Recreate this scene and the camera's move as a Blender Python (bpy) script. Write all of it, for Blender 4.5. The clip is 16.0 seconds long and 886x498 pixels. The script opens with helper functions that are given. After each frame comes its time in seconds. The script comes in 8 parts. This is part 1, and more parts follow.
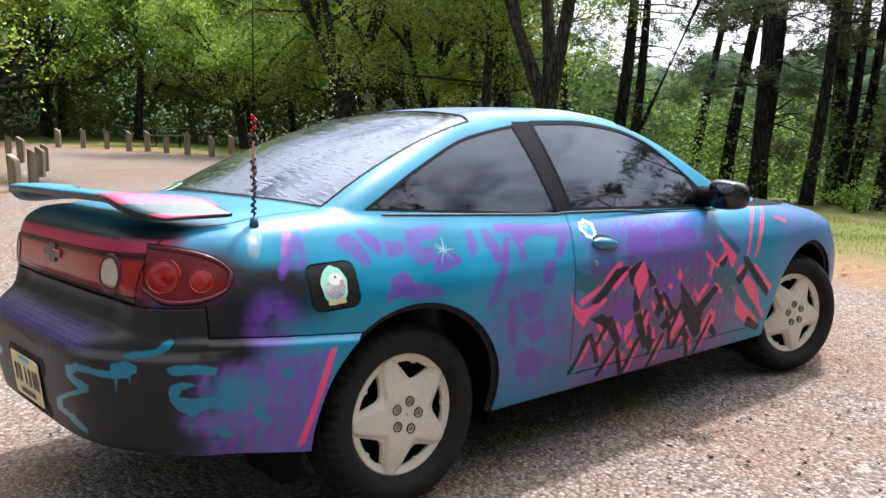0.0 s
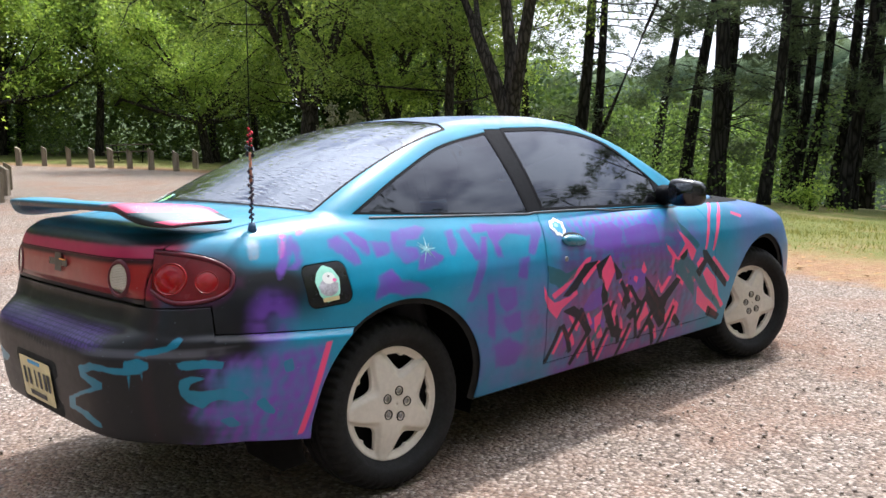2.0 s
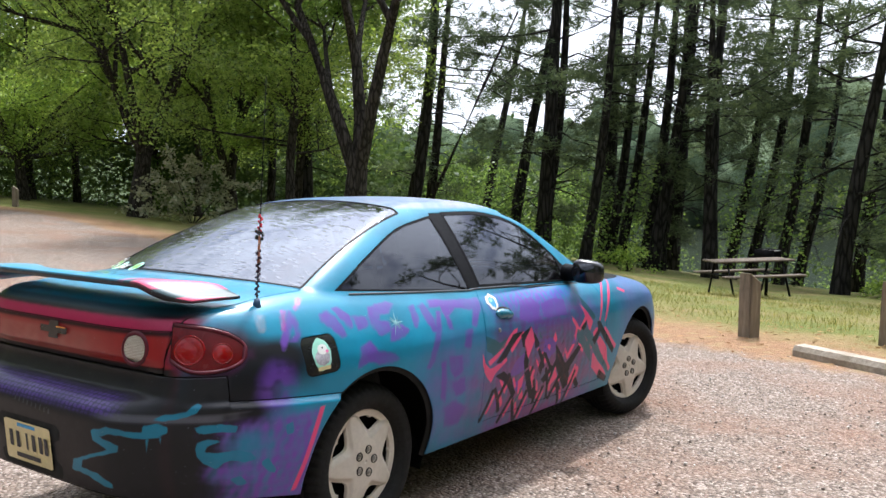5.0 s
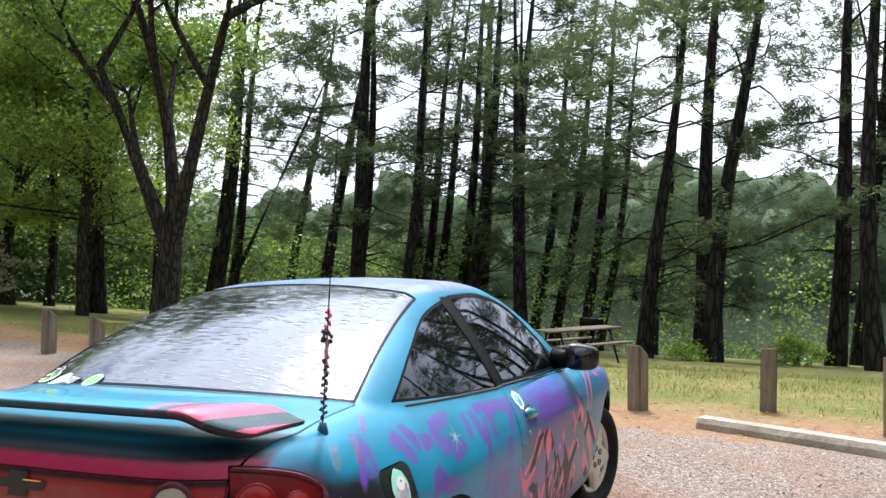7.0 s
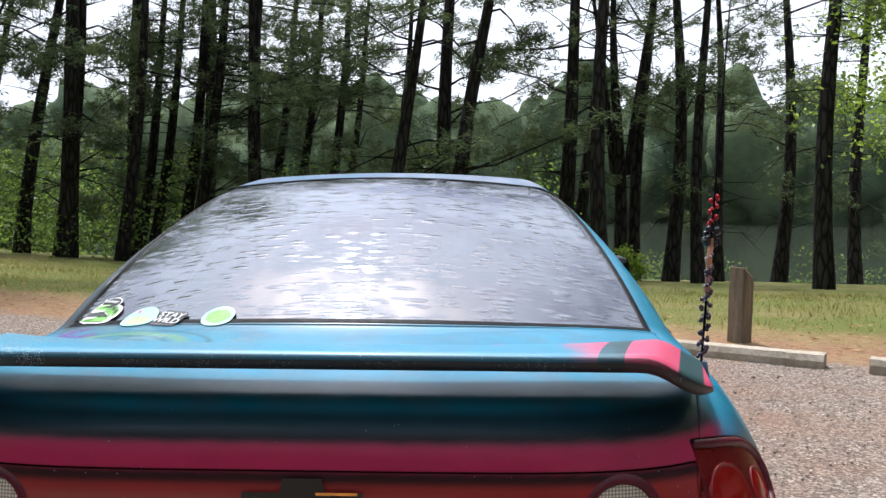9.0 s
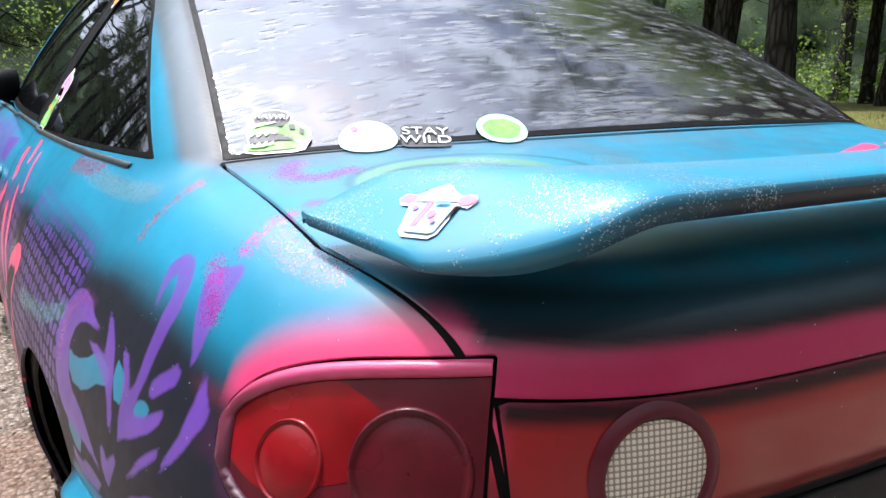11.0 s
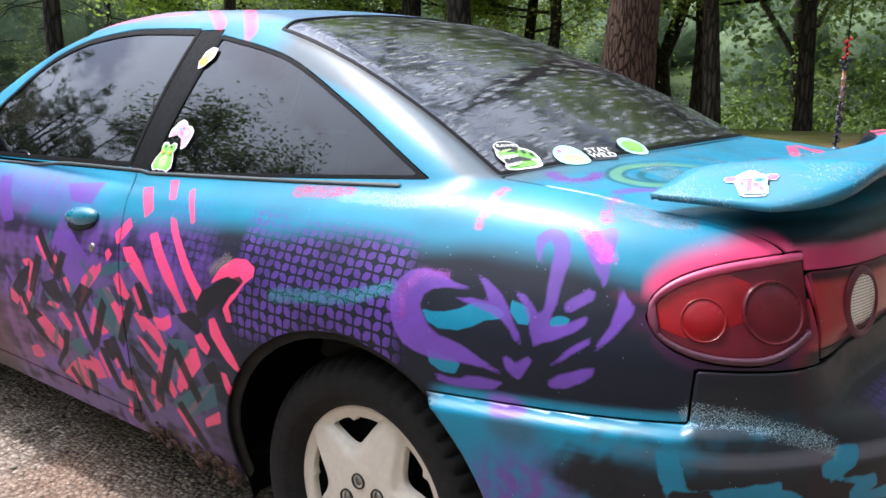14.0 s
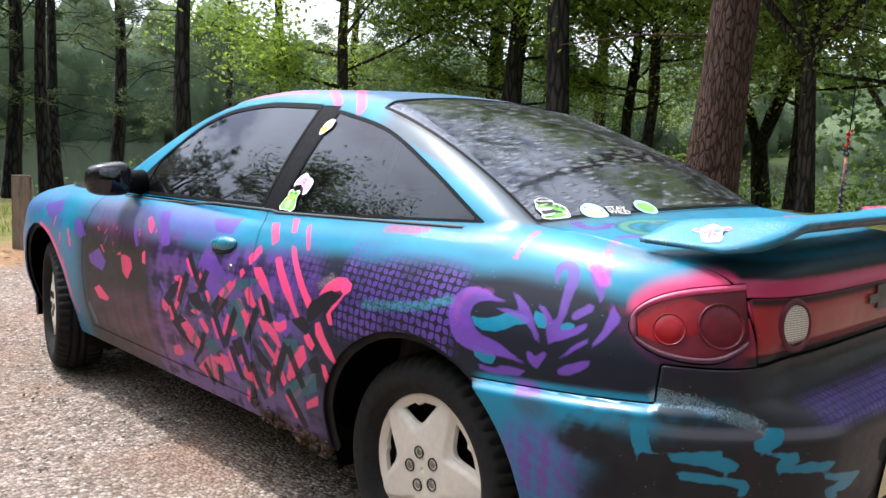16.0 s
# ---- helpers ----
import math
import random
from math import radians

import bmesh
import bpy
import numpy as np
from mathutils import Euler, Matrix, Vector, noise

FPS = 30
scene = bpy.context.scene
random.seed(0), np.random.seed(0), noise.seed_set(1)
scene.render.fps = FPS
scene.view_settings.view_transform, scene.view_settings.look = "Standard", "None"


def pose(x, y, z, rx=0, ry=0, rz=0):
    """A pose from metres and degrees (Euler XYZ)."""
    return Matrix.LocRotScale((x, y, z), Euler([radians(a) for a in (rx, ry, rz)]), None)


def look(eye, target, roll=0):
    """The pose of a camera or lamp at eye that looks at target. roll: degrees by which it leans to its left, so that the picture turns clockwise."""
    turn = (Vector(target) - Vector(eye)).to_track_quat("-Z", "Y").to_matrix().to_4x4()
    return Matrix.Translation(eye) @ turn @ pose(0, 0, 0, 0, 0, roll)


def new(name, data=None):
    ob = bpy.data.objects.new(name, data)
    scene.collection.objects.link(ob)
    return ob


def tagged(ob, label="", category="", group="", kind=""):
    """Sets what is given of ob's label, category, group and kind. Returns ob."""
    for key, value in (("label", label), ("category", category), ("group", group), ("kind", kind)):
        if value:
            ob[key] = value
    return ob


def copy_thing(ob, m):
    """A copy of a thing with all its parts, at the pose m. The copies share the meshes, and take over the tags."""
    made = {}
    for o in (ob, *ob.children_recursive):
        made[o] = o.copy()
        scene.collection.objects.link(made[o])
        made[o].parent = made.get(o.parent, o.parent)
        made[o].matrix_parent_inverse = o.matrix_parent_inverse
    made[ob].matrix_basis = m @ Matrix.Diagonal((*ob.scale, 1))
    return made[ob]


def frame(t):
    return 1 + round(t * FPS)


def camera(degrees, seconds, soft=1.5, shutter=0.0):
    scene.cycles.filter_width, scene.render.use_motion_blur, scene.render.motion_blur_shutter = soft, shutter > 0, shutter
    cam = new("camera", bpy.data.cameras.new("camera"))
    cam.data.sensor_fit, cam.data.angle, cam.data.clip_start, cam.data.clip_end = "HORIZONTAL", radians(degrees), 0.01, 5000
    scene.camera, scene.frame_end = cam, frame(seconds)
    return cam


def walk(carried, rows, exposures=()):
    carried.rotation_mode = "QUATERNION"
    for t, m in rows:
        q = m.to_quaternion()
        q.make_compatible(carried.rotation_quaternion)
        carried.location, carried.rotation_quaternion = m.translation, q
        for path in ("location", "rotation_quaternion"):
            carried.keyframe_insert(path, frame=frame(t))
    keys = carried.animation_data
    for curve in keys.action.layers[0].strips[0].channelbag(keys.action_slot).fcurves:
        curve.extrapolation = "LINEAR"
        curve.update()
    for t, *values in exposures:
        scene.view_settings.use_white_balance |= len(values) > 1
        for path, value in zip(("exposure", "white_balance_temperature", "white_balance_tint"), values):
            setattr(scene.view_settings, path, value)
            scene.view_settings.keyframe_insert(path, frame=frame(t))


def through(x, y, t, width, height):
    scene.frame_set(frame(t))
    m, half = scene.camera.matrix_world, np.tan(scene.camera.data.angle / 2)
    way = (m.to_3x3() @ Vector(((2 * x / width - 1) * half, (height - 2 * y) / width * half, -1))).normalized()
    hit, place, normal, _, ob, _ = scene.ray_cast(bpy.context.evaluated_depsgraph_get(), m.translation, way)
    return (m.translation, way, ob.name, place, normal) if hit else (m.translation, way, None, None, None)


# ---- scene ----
EXPOSURES = [(0.0, .42, 6120, 12), (3.0, .34, 6120, 12), (5.5, .28, 6120, 12), (7.0, .32, 6120, 12), (8.0, -.10, 6150, 12), (8.5, -.22, 6150, 12), (10.8, .35, 6200, 13), (11.0, .30, 6200, 13), (11.5, -.48, 6150, 14), (12.0, -.46, 6080, 14), (12.5, -.32, 6040, 12), (13.5, .15, 6100, 12), (14.5, .34, 6150, 12), (16.0, .30, 6150, 12)]
cam = camera(53.57, 16.0, soft=1.5)
PATH = [
    (0.0, pose(-1.763, -3.048, 1.210, 83.00, 0.40, -40.65)),
    (0.5, pose(-1.615, -2.849, 1.204, 82.36, -0.16, -39.37)),
    (1.0, pose(-1.643, -2.865, 1.219, 81.25, 0.88, -39.57)),
    (1.5, pose(-1.845, -3.053, 1.208, 81.01, 2.54, -42.21)),
    (2.0, pose(-1.964, -3.184, 1.204, 83.53, 1.75, -43.08)),
    (2.5, pose(-2.003, -3.404, 1.225, 87.22, -0.27, -41.20)),
    (3.0, pose(-2.039, -3.512, 1.214, 86.93, -1.00, -40.77)),
    (5.5, pose(-2.732, -2.829, 1.393, 87.36, -0.72, -61.59)),
    (6.0, pose(-2.685, -2.565, 1.396, 88.83, -0.12, -68.28)),
    (6.5, pose(-2.617, -2.218, 1.396, 90.11, 0.69, -69.82)),
    (7.0, pose(-2.575, -1.836, 1.397, 91.38, 0.02, -68.70)),
    (7.5, pose(-2.461, -1.394, 1.356, 89.96, -0.44, -69.17)),
    (8.0, pose(-2.366, -0.984, 1.330, 87.73, 0.39, -73.98)),
    (8.5, pose(-2.240, -0.606, 1.319, 87.34, 0.19, -80.92)),
    (11.0, pose(-1.314, 0.935, 1.181, 75.31, -1.38, -119.31)),
    (11.5, pose(-1.085, 1.086, 1.194, 72.25, -0.60, -127.32)),
    (12.0, pose(-0.936, 1.287, 1.204, 70.73, -1.52, -138.46)),
    (12.5, pose(-0.900, 1.475, 1.226, 72.39, -2.91, -142.42)),
    (13.0, pose(-0.996, 1.628, 1.221, 73.82, -4.75, -140.91)),
    (13.5, pose(-1.103, 1.781, 1.240, 75.32, -3.10, -140.73)),
    (14.0, pose(-1.186, 2.016, 1.217, 77.82, -0.74, -141.07)),
    (14.5, pose(-1.365, 2.127, 1.228, 78.92, -2.31, -137.13)),
    (15.0, pose(-1.575, 2.133, 1.227, 79.78, -4.14, -135.71)),
    (15.5, pose(-1.641, 2.215, 1.246, 81.92, -2.97, -136.56)),
    (16.0, pose(-1.653, 2.401, 1.230, 82.14, -2.86, -134.45)),
]
walk(cam, PATH, EXPOSURES)

# ---- light: bright hazy sky, one high soft sun ----
SUN = Vector((.42, .13, .90)).normalized()
world = bpy.data.worlds.new("sky")
scene.world = world
world.use_nodes = True
wn = world.node_tree.nodes
wl = world.node_tree.links
bg = wn["Background"]
sky = wn.new("ShaderNodeTexSky")
sky.sky_type = "NISHITA"
sky.sun_disc = False
sky.sun_elevation = math.asin(SUN.z)
sky.sun_rotation = math.atan2(SUN.x, SUN.y)
sky.dust_density = 4.0
sky.air_density = 1.0
# broken white cloud over the blue
tc = wn.new("ShaderNodeTexCoord")
mp = wn.new("ShaderNodeMapping")
mp.inputs["Scale"].default_value = (1.0, 1.0, 2.2)
cl = wn.new("ShaderNodeTexNoise")
cl.inputs["Scale"].default_value = 4.2
cl.inputs["Detail"].default_value = 8
cl.inputs["Roughness"].default_value = .6
ramp = wn.new("ShaderNodeValToRGB")
ramp.color_ramp.elements[0].position = .39
ramp.color_ramp.elements[1].position = .54
mixc = wn.new("ShaderNodeMixRGB")
mixc.inputs[2].default_value = (10.8, 11.2, 11.8, 1)
wl.new(tc.outputs["Generated"], mp.inputs["Vector"])
wl.new(mp.outputs["Vector"], cl.inputs["Vector"])
wl.new(cl.outputs["Fac"], ramp.inputs["Fac"])
# the haze thickens to plain white towards the horizon
up = wn.new("ShaderNodeSeparateXYZ")
low = wn.new("ShaderNodeMapRange")
low.interpolation_type = "SMOOTHSTEP"
for key, val in (("From Min", .12), ("From Max", .42), ("To Min", 1.0), ("To Max", .0)):
    low.inputs[key].default_value = val
veil = wn.new("ShaderNodeMath")
veil.operation = "MAXIMUM"
wl.new(tc.outputs["Generated"], up.inputs["Vector"])
wl.new(up.outputs["Z"], low.inputs["Value"])
wl.new(ramp.outputs["Color"], veil.inputs[0])
wl.new(low.outputs["Result"], veil.inputs[1])
wl.new(veil.outputs["Value"], mixc.inputs["Fac"])
wl.new(sky.outputs["Color"], mixc.inputs[1])
# haze brightens towards the veiled sun
nrm = wn.new("ShaderNodeVectorMath")
nrm.operation = "DOT_PRODUCT"
nrm.inputs[1].default_value = SUN
halo = wn.new("ShaderNodeMapRange")
halo.interpolation_type = "SMOOTHSTEP"
for key, val in (("From Min", .55), ("From Max", 1.0), ("To Min", 1.0), ("To Max", 3.2)):
    halo.inputs[key].default_value = val
glow = wn.new("ShaderNodeVectorMath")
glow.operation = "SCALE"
wl.new(tc.outputs["Generated"], nrm.inputs[0])
wl.new(nrm.outputs["Value"], halo.inputs["Value"])
wl.new(mixc.outputs["Color"], glow.inputs[0])
wl.new(halo.outputs["Result"], glow.inputs["Scale"])
wl.new(glow.outputs["Vector"], bg.inputs["Color"])
bg.inputs["Strength"].default_value = .118

sun = new("sun", bpy.data.lights.new("sun", "SUN"))
sun.data.energy = 4.5
sun.data.angle = radians(3)
sun.data.color = (1, .97, .92)
sun.matrix_world = look(SUN * 50, (0, 0, 0))

# ---- materials ----
MATS = {}


class Nodes:
    """Short hand for a node material."""

    def __init__(self, name):
        self.mat = bpy.data.materials.new(name)
        self.mat.use_nodes = True
        self.tree = self.mat.node_tree
        self.bsdf = self.tree.nodes["Principled BSDF"]
        MATS[name] = self.mat

    def node(self, kind, **inputs):
        n = self.tree.nodes.new("ShaderNode" + kind)
        for key, value in inputs.items():
            self.put(n, key.replace("_", " "), value)
        return n

    def put(self, n, key, value):
        slot = n.inputs[int(key)] if key.isdigit() else n.inputs[key]
        if isinstance(value, bpy.types.NodeSocket):
            self.tree.links.new(value, slot)
        else:
            slot.default_value = value

    def set(self, **inputs):
        for key, value in inputs.items():
            self.put(self.bsdf, key.replace("_", " "), value)
        return self

    def coord(self, kind="Object"):
        return self.node("TexCoord").outputs[kind]

    def noise(self, scale, detail=4.0, rough=.55, vector=None, out="Fac", stretch=None):
        v = vector or self.coord()
        if stretch:
            v = self.node("Mapping", Vector=v, Scale=stretch).outputs["Vector"]
        return self.node("TexNoise", Vector=v, Scale=scale, Detail=detail, Roughness=rough).outputs[out]

    def cells(self, scale, vector=None, out="Distance", rand=1.0):
        return self.node("TexVoronoi", Vector=vector or self.coord(), Scale=scale, Randomness=rand).outputs[out]

    def ramp(self, fac, *stops):
        n = self.node("ValToRGB", Fac=fac)
        el = n.color_ramp.elements
        while len(el) < len(stops):
            el.new(.5)
        for e, (p, c) in zip(el, stops):
            e.position = p
            e.color = (*c, 1) if len(c) == 3 else c
        return n.outputs["Color"]

    def mix(self, fac, a, b, kind="MIX"):
        n = self.node("MixRGB")
        n.blend_type = kind
        for key, v in (("0", fac), ("1", a), ("2", b)):
            self.put(n, key, (*v, 1) if isinstance(v, tuple) and len(v) == 3 else v)
        return n.outputs["Color"]

    def math(self, op, a, b=0.0, clamp=False):
        n = self.node("Math")
        n.operation = op
        n.use_clamp = clamp
        self.put(n, "0", a)
        self.put(n, "1", b)
        return n.outputs["Value"]

    def attr(self, name, out="Fac"):
        n = self.node("Attribute")
        n.attribute_name = name
        return n.outputs[out]

    def bump(self, height, strength=.3, distance=.01):
        n = self.node("Bump", Height=height, Strength=strength, Distance=distance)
        self.put(self.bsdf, "Normal", n.outputs["Normal"])
        return self


def grey(v):
    return (v, v, v)


def plain(name, colour, rough=.5, metal=0.0, scale=40.0, vary=.25, bump=.0, **more):
    """One colour with two scales of uneven tone and a fine relief."""
    n = Nodes(name)
    dark = tuple(c * (1 - vary) for c in colour)
    light = tuple(min(1, c * (1 + vary)) for c in colour)
    f = n.mix(.5, n.noise(scale), n.noise(scale * .12, 3))
    n.set(Base_Color=n.ramp(f, (.3, dark), (.7, light)), Roughness=n.ramp(n.noise(scale * .6), (.3, grey(max(0, rough - .08))), (.7, grey(min(1, rough + .08)))), Metallic=metal)
    if bump:
        n.bump(n.noise(scale * 2), bump, .004)
    n.set(**more)
    return n.mat

# ---- terrain: gravel lot, bank down to the lake, hills beyond ----
LAKE = -2.2
BASE = -.025


def smooth(a, b, v):
    t = np.clip((v - a) / (b - a), 0, 1)
    return t * t * (3 - 2 * t)


def terrain(x, y):
    """Height of the ground."""
    x, y = np.asarray(x, float), np.asarray(y, float)
    s = np.maximum(.97 * x - .15 * y, .42 * x - .906 * y - 8)
    z = BASE + .042 * np.clip(y - 3, 0, 60) - .08 * np.logaddexp(0, (s - 8) / .8) * .8
    far = np.hypot(x, y)
    shore = smooth(29, 33, s) * (1 - smooth(20, 45, y - .1 * x))
    z = z * (1 - shore) + (LAKE - 1.2) * shore
    e = .97 * x - .15 * y
    hill = smooth(112, 140, e) * 3 + smooth(140, 260, e) * 6
    # the rise on the +y side is added, to block sky between the trees
    hill = np.maximum(hill, (smooth(150, 230, -y) * 14 + smooth(42, 66, y - .45 * x) * 8 + smooth(50, 80, -e) * 10 * (1 - smooth(10, 60, -y))))
    return np.maximum(z, LAKE - 1.2) + hill


def ground_z(x, y):
    return float(terrain(x, y))


def mesh_object(name, verts, faces, mat=None, parent=None, smooth_shade=True):
    me = bpy.data.meshes.new(name)
    me.from_pydata(verts, [], faces)
    if smooth_shade:
        me.polygons.foreach_set("use_smooth", np.ones(len(me.polygons), bool))
    if mat:
        me.materials.append(mat)
    ob = new(name, me)
    if parent:
        ob.parent = parent
    return ob


def spread(a, b, near, far_step):
    """Stations from a to b, close round zero and wider outwards."""
    out = [0.0]
    while out[-1] < b:
        out.append(out[-1] + near + far_step * max(0, out[-1] - 9))
    neg = [0.0]
    while neg[-1] > a:
        neg.append(neg[-1] - near - far_step * max(0, -neg[-1] - 9))
    return np.array(sorted(set(neg + out)))


gx = spread(-900, 900, .22, .07)
gy = spread(-900, 900, .22, .07)
GX, GY = np.meshgrid(gx, gy, indexing="ij")
GZ = terrain(GX, GY)
near = np.exp(-(GX ** 2 + GY ** 2) / 300)
for i in range(GX.shape[0]):
    for j in range(GX.shape[1]):
        if near[i, j] > .02:
            GZ[i, j] += near[i, j] * (.018 * noise.noise((GX[i, j] * .5, GY[i, j] * .5, 0)) - .004)
gn, gm = GX.shape
quads = [(i * gm + j, (i + 1) * gm + j, (i + 1) * gm + j + 1, i * gm + j + 1) for i in range(gn - 1) for j in range(gm - 1)]

g = Nodes("ground")
gc = g.coord()
# masks: gravel lot, needle litter along its edge, grass beyond
sep = g.node("SeparateXYZ", Vector=gc)
wob = g.noise(.5, 4, .6, gc)
wob2 = g.noise(3.0, 3, .6, gc)
X, Y = sep.outputs["X"], sep.outputs["Y"]


def lean_line(kx, ky, add):
    return g.math("ADD", g.math("ADD", g.math("MULTIPLY", X, kx), g.math("MULTIPLY", Y, ky)), add)


edge = g.math("MAXIMUM", g.math("MAXIMUM", lean_line(.93, -.36, 0), lean_line(1.0, -.256, .1)), lean_line(1.0, .36, -13.2))
edge = g.math("ADD", edge, g.math("MULTIPLY", g.math("ADD", wob, wob2), 1.1))
litter_in = g.ramp(g.math("MULTIPLY", edge, .05), (.335, grey(0)), (.352, grey(1)))
grass_in = g.ramp(g.math("MULTIPLY", edge, .05), (.39, grey(0)), (.45, grey(1)))
# litter on the far side of the drive's own posts
verge = g.math("ADD", lean_line(-1.0, .26, -.6), g.math("MULTIPLY", wob, -1.0))
verge = g.math("MULTIPLY", g.ramp(verge, (.0, grey(0)), (.25, grey(1))), g.ramp(g.math("MULTIPLY", Y, .05), (.5, grey(0)), (.58, grey(1))))
litter_in = g.math("MAXIMUM", litter_in, verge)
# gravel
st = g.node("TexVoronoi", Vector=gc, Scale=62.0)
st2 = g.node("TexVoronoi", Vector=gc, Scale=26.0)
stone = g.ramp(st.outputs["Color"], (.1, (.10, .08, .065)), (.45, (.215, .168, .136)), (.75, (.335, .277, .232)), (1.0, (.52, .458, .40)))
stone = g.mix(g.ramp(g.noise(.9, 5, .6, gc), (.46, grey(0)), (.68, grey(.65))), stone, (.25, .135, .088))
stone = g.mix(g.ramp(st.outputs["Distance"], (.5, grey(0)), (.85, grey(.75))), stone, (.10, .075, .06))
stone = g.mix(g.ramp(g.noise(9, 5, .7, gc), (.55, grey(0)), (.75, grey(.5))), stone, (.16, .12, .095))
# litter
lit = g.ramp(g.noise(70, 5, .7, gc, stretch=(1, .25, 1)), (.3, (.12, .066, .036)), (.55, (.29, .17, .095)), (.75, (.43, .30, .18)))
lit = g.mix(g.ramp(g.noise(5, 4, .6, gc), (.5, grey(0)), (.7, grey(.7))), lit, (.30, .24, .12))
# grass
gr = g.ramp(g.noise(60, 5, .75, gc), (.3, (.050, .066, .014)), (.5, (.125, .145, .034)), (.72, (.27, .265, .085)))
gr = g.mix(g.ramp(g.noise(.6, 4, .6, gc), (.45, grey(0)), (.66, grey(.6))), gr, g.ramp(g.noise(14, 5, .7, gc), (.35, (.16, .10, .05)), (.65, (.36, .27, .13))))
col = g.mix(litter_in, stone, lit)
col = g.mix(grass_in, col, gr)
dist = g.node("VectorMath")
dist.operation = "LENGTH"
g.put(dist, "0", gc)
# far ground turns dark green, to back the gaps between trees
col = g.mix(g.ramp(g.math("MULTIPLY", dist.outputs["Value"], .01), (.33, grey(0)), (.48, grey(1))), col, g.ramp(g.noise(.4, 5, .7, gc), (.3, (.018, .030, .010)), (.7, (.05, .075, .02))))
g.set(Base_Color=col, Roughness=.95, Specular_IOR_Level=.2)
h = g.mix(grass_in, g.math("ADD", g.math("MULTIPLY", st.outputs["Distance"], -.8), g.math("MULTIPLY", st2.outputs["Distance"], -.6)), g.noise(90, 4, .7, gc))
g.bump(h, .9, .02)

ground = mesh_object("ground", [tuple(v) for v in zip(GX.ravel(), GY.ravel(), GZ.ravel())], quads, g.mat)
tagged(ground, "grey-brown gravel lot running into pine litter and dry grass", "ground", kind="structure")

w = Nodes("lake_water")
w.set(Base_Color=(.045, .055, .04, 1), Roughness=.06, Specular_IOR_Level=.6)
w.bump(w.noise(1.2, 4, .6, stretch=(1, 3, 1)), .12, .05)
water = mesh_object("water", [(-200, -900, LAKE), (900, -900, LAKE), (900, 60, LAKE), (-200, 60, LAKE)], [(0, 1, 2, 3)], w.mat)
tagged(water, "still green lake reflecting sky and wooded shore", "lake", kind="structure")

# ---- body shape: half widths by height, plan taper, deck and roof lines ----
SIDE_Z = (.14, .20, .26, .32, .40, .50, .60, .68, .735, .80, .87, .93, 1.0, 1.1)
SIDE_Y = (.755, .785, .808, .826, .848, .861, .867, .867, .862, .842, .806, .764, .70, .60)
TAIL_Z = (.14, .22, .30, .40, .50, .58, .625, .65, .68, .74, .775, .80, .88, .93, .97, 1.1)
TAIL_X = (.86, .90, .935, .955, .965, .968, .955, .925, .850, .830, .845, .862, .857, .845, .82, .74)
TAIL_S = (.86, .89, .91, .925, .93, .925, .915, .907, .895, .880, .872, .865, .852, .84, .82, .74)
NOSE_Z = (.14, .25, .40, .55, .68, .78, .95)
NOSE_X = (3.46, 3.52, 3.56, 3.54, 3.46, 3.36, 3.0)
TOP_X = (-1.0, -.86, -.80, -.6, -.36, -.06, .82, 1.7, 2.3, 2.45, 2.8, 3.2, 3.45, 3.6)
TOP_Z = (.90, .957, .982, .998, 1.02, 1.03, .985, .955, .945, .93, .885, .80, .71, .62)
ROOF_X = (-.8, -.36, -.1, .2, .5, .8, 1.1, 1.35, 1.55, 1.75, 2.0, 2.3, 2.6, 3.0)
ROOF_Z = (.81, 1.032, 1.15, 1.256, 1.330, 1.358, 1.363, 1.344, 1.306, 1.230, 1.11, .96, .80, .6)


def curve(v, xs, ys):
    """A smooth line through a few stations (monotone cubic)."""
    xs, ys = np.asarray(xs, float), np.asarray(ys, float)
    h, d = np.diff(xs), np.diff(ys) / np.diff(xs)
    m = np.concatenate([[d[0]], np.where(d[:-1] * d[1:] > 0, 2 * d[:-1] * d[1:] / (d[:-1] + d[1:] + 1e-12), 0), [d[-1]]])
    fine = np.linspace(xs[0], xs[-1], 1500)
    k = np.clip(np.searchsorted(xs, fine, "right") - 1, 0, len(h) - 1)
    t = (fine - xs[k]) / h[k]
    out = ((1 + 2 * t) * (1 - t) ** 2 * ys[k] + t * (1 - t) ** 2 * h[k] * m[k]
           + t * t * (3 - 2 * t) * ys[k + 1] + t * t * (t - 1) * h[k] * m[k + 1])
    return np.interp(v, fine, out)


def smax(a, b, k):
    h = np.clip(.5 + .5 * (a - b) / k, 0, 1)
    return b + (a - b) * h + k * h * (1 - h)


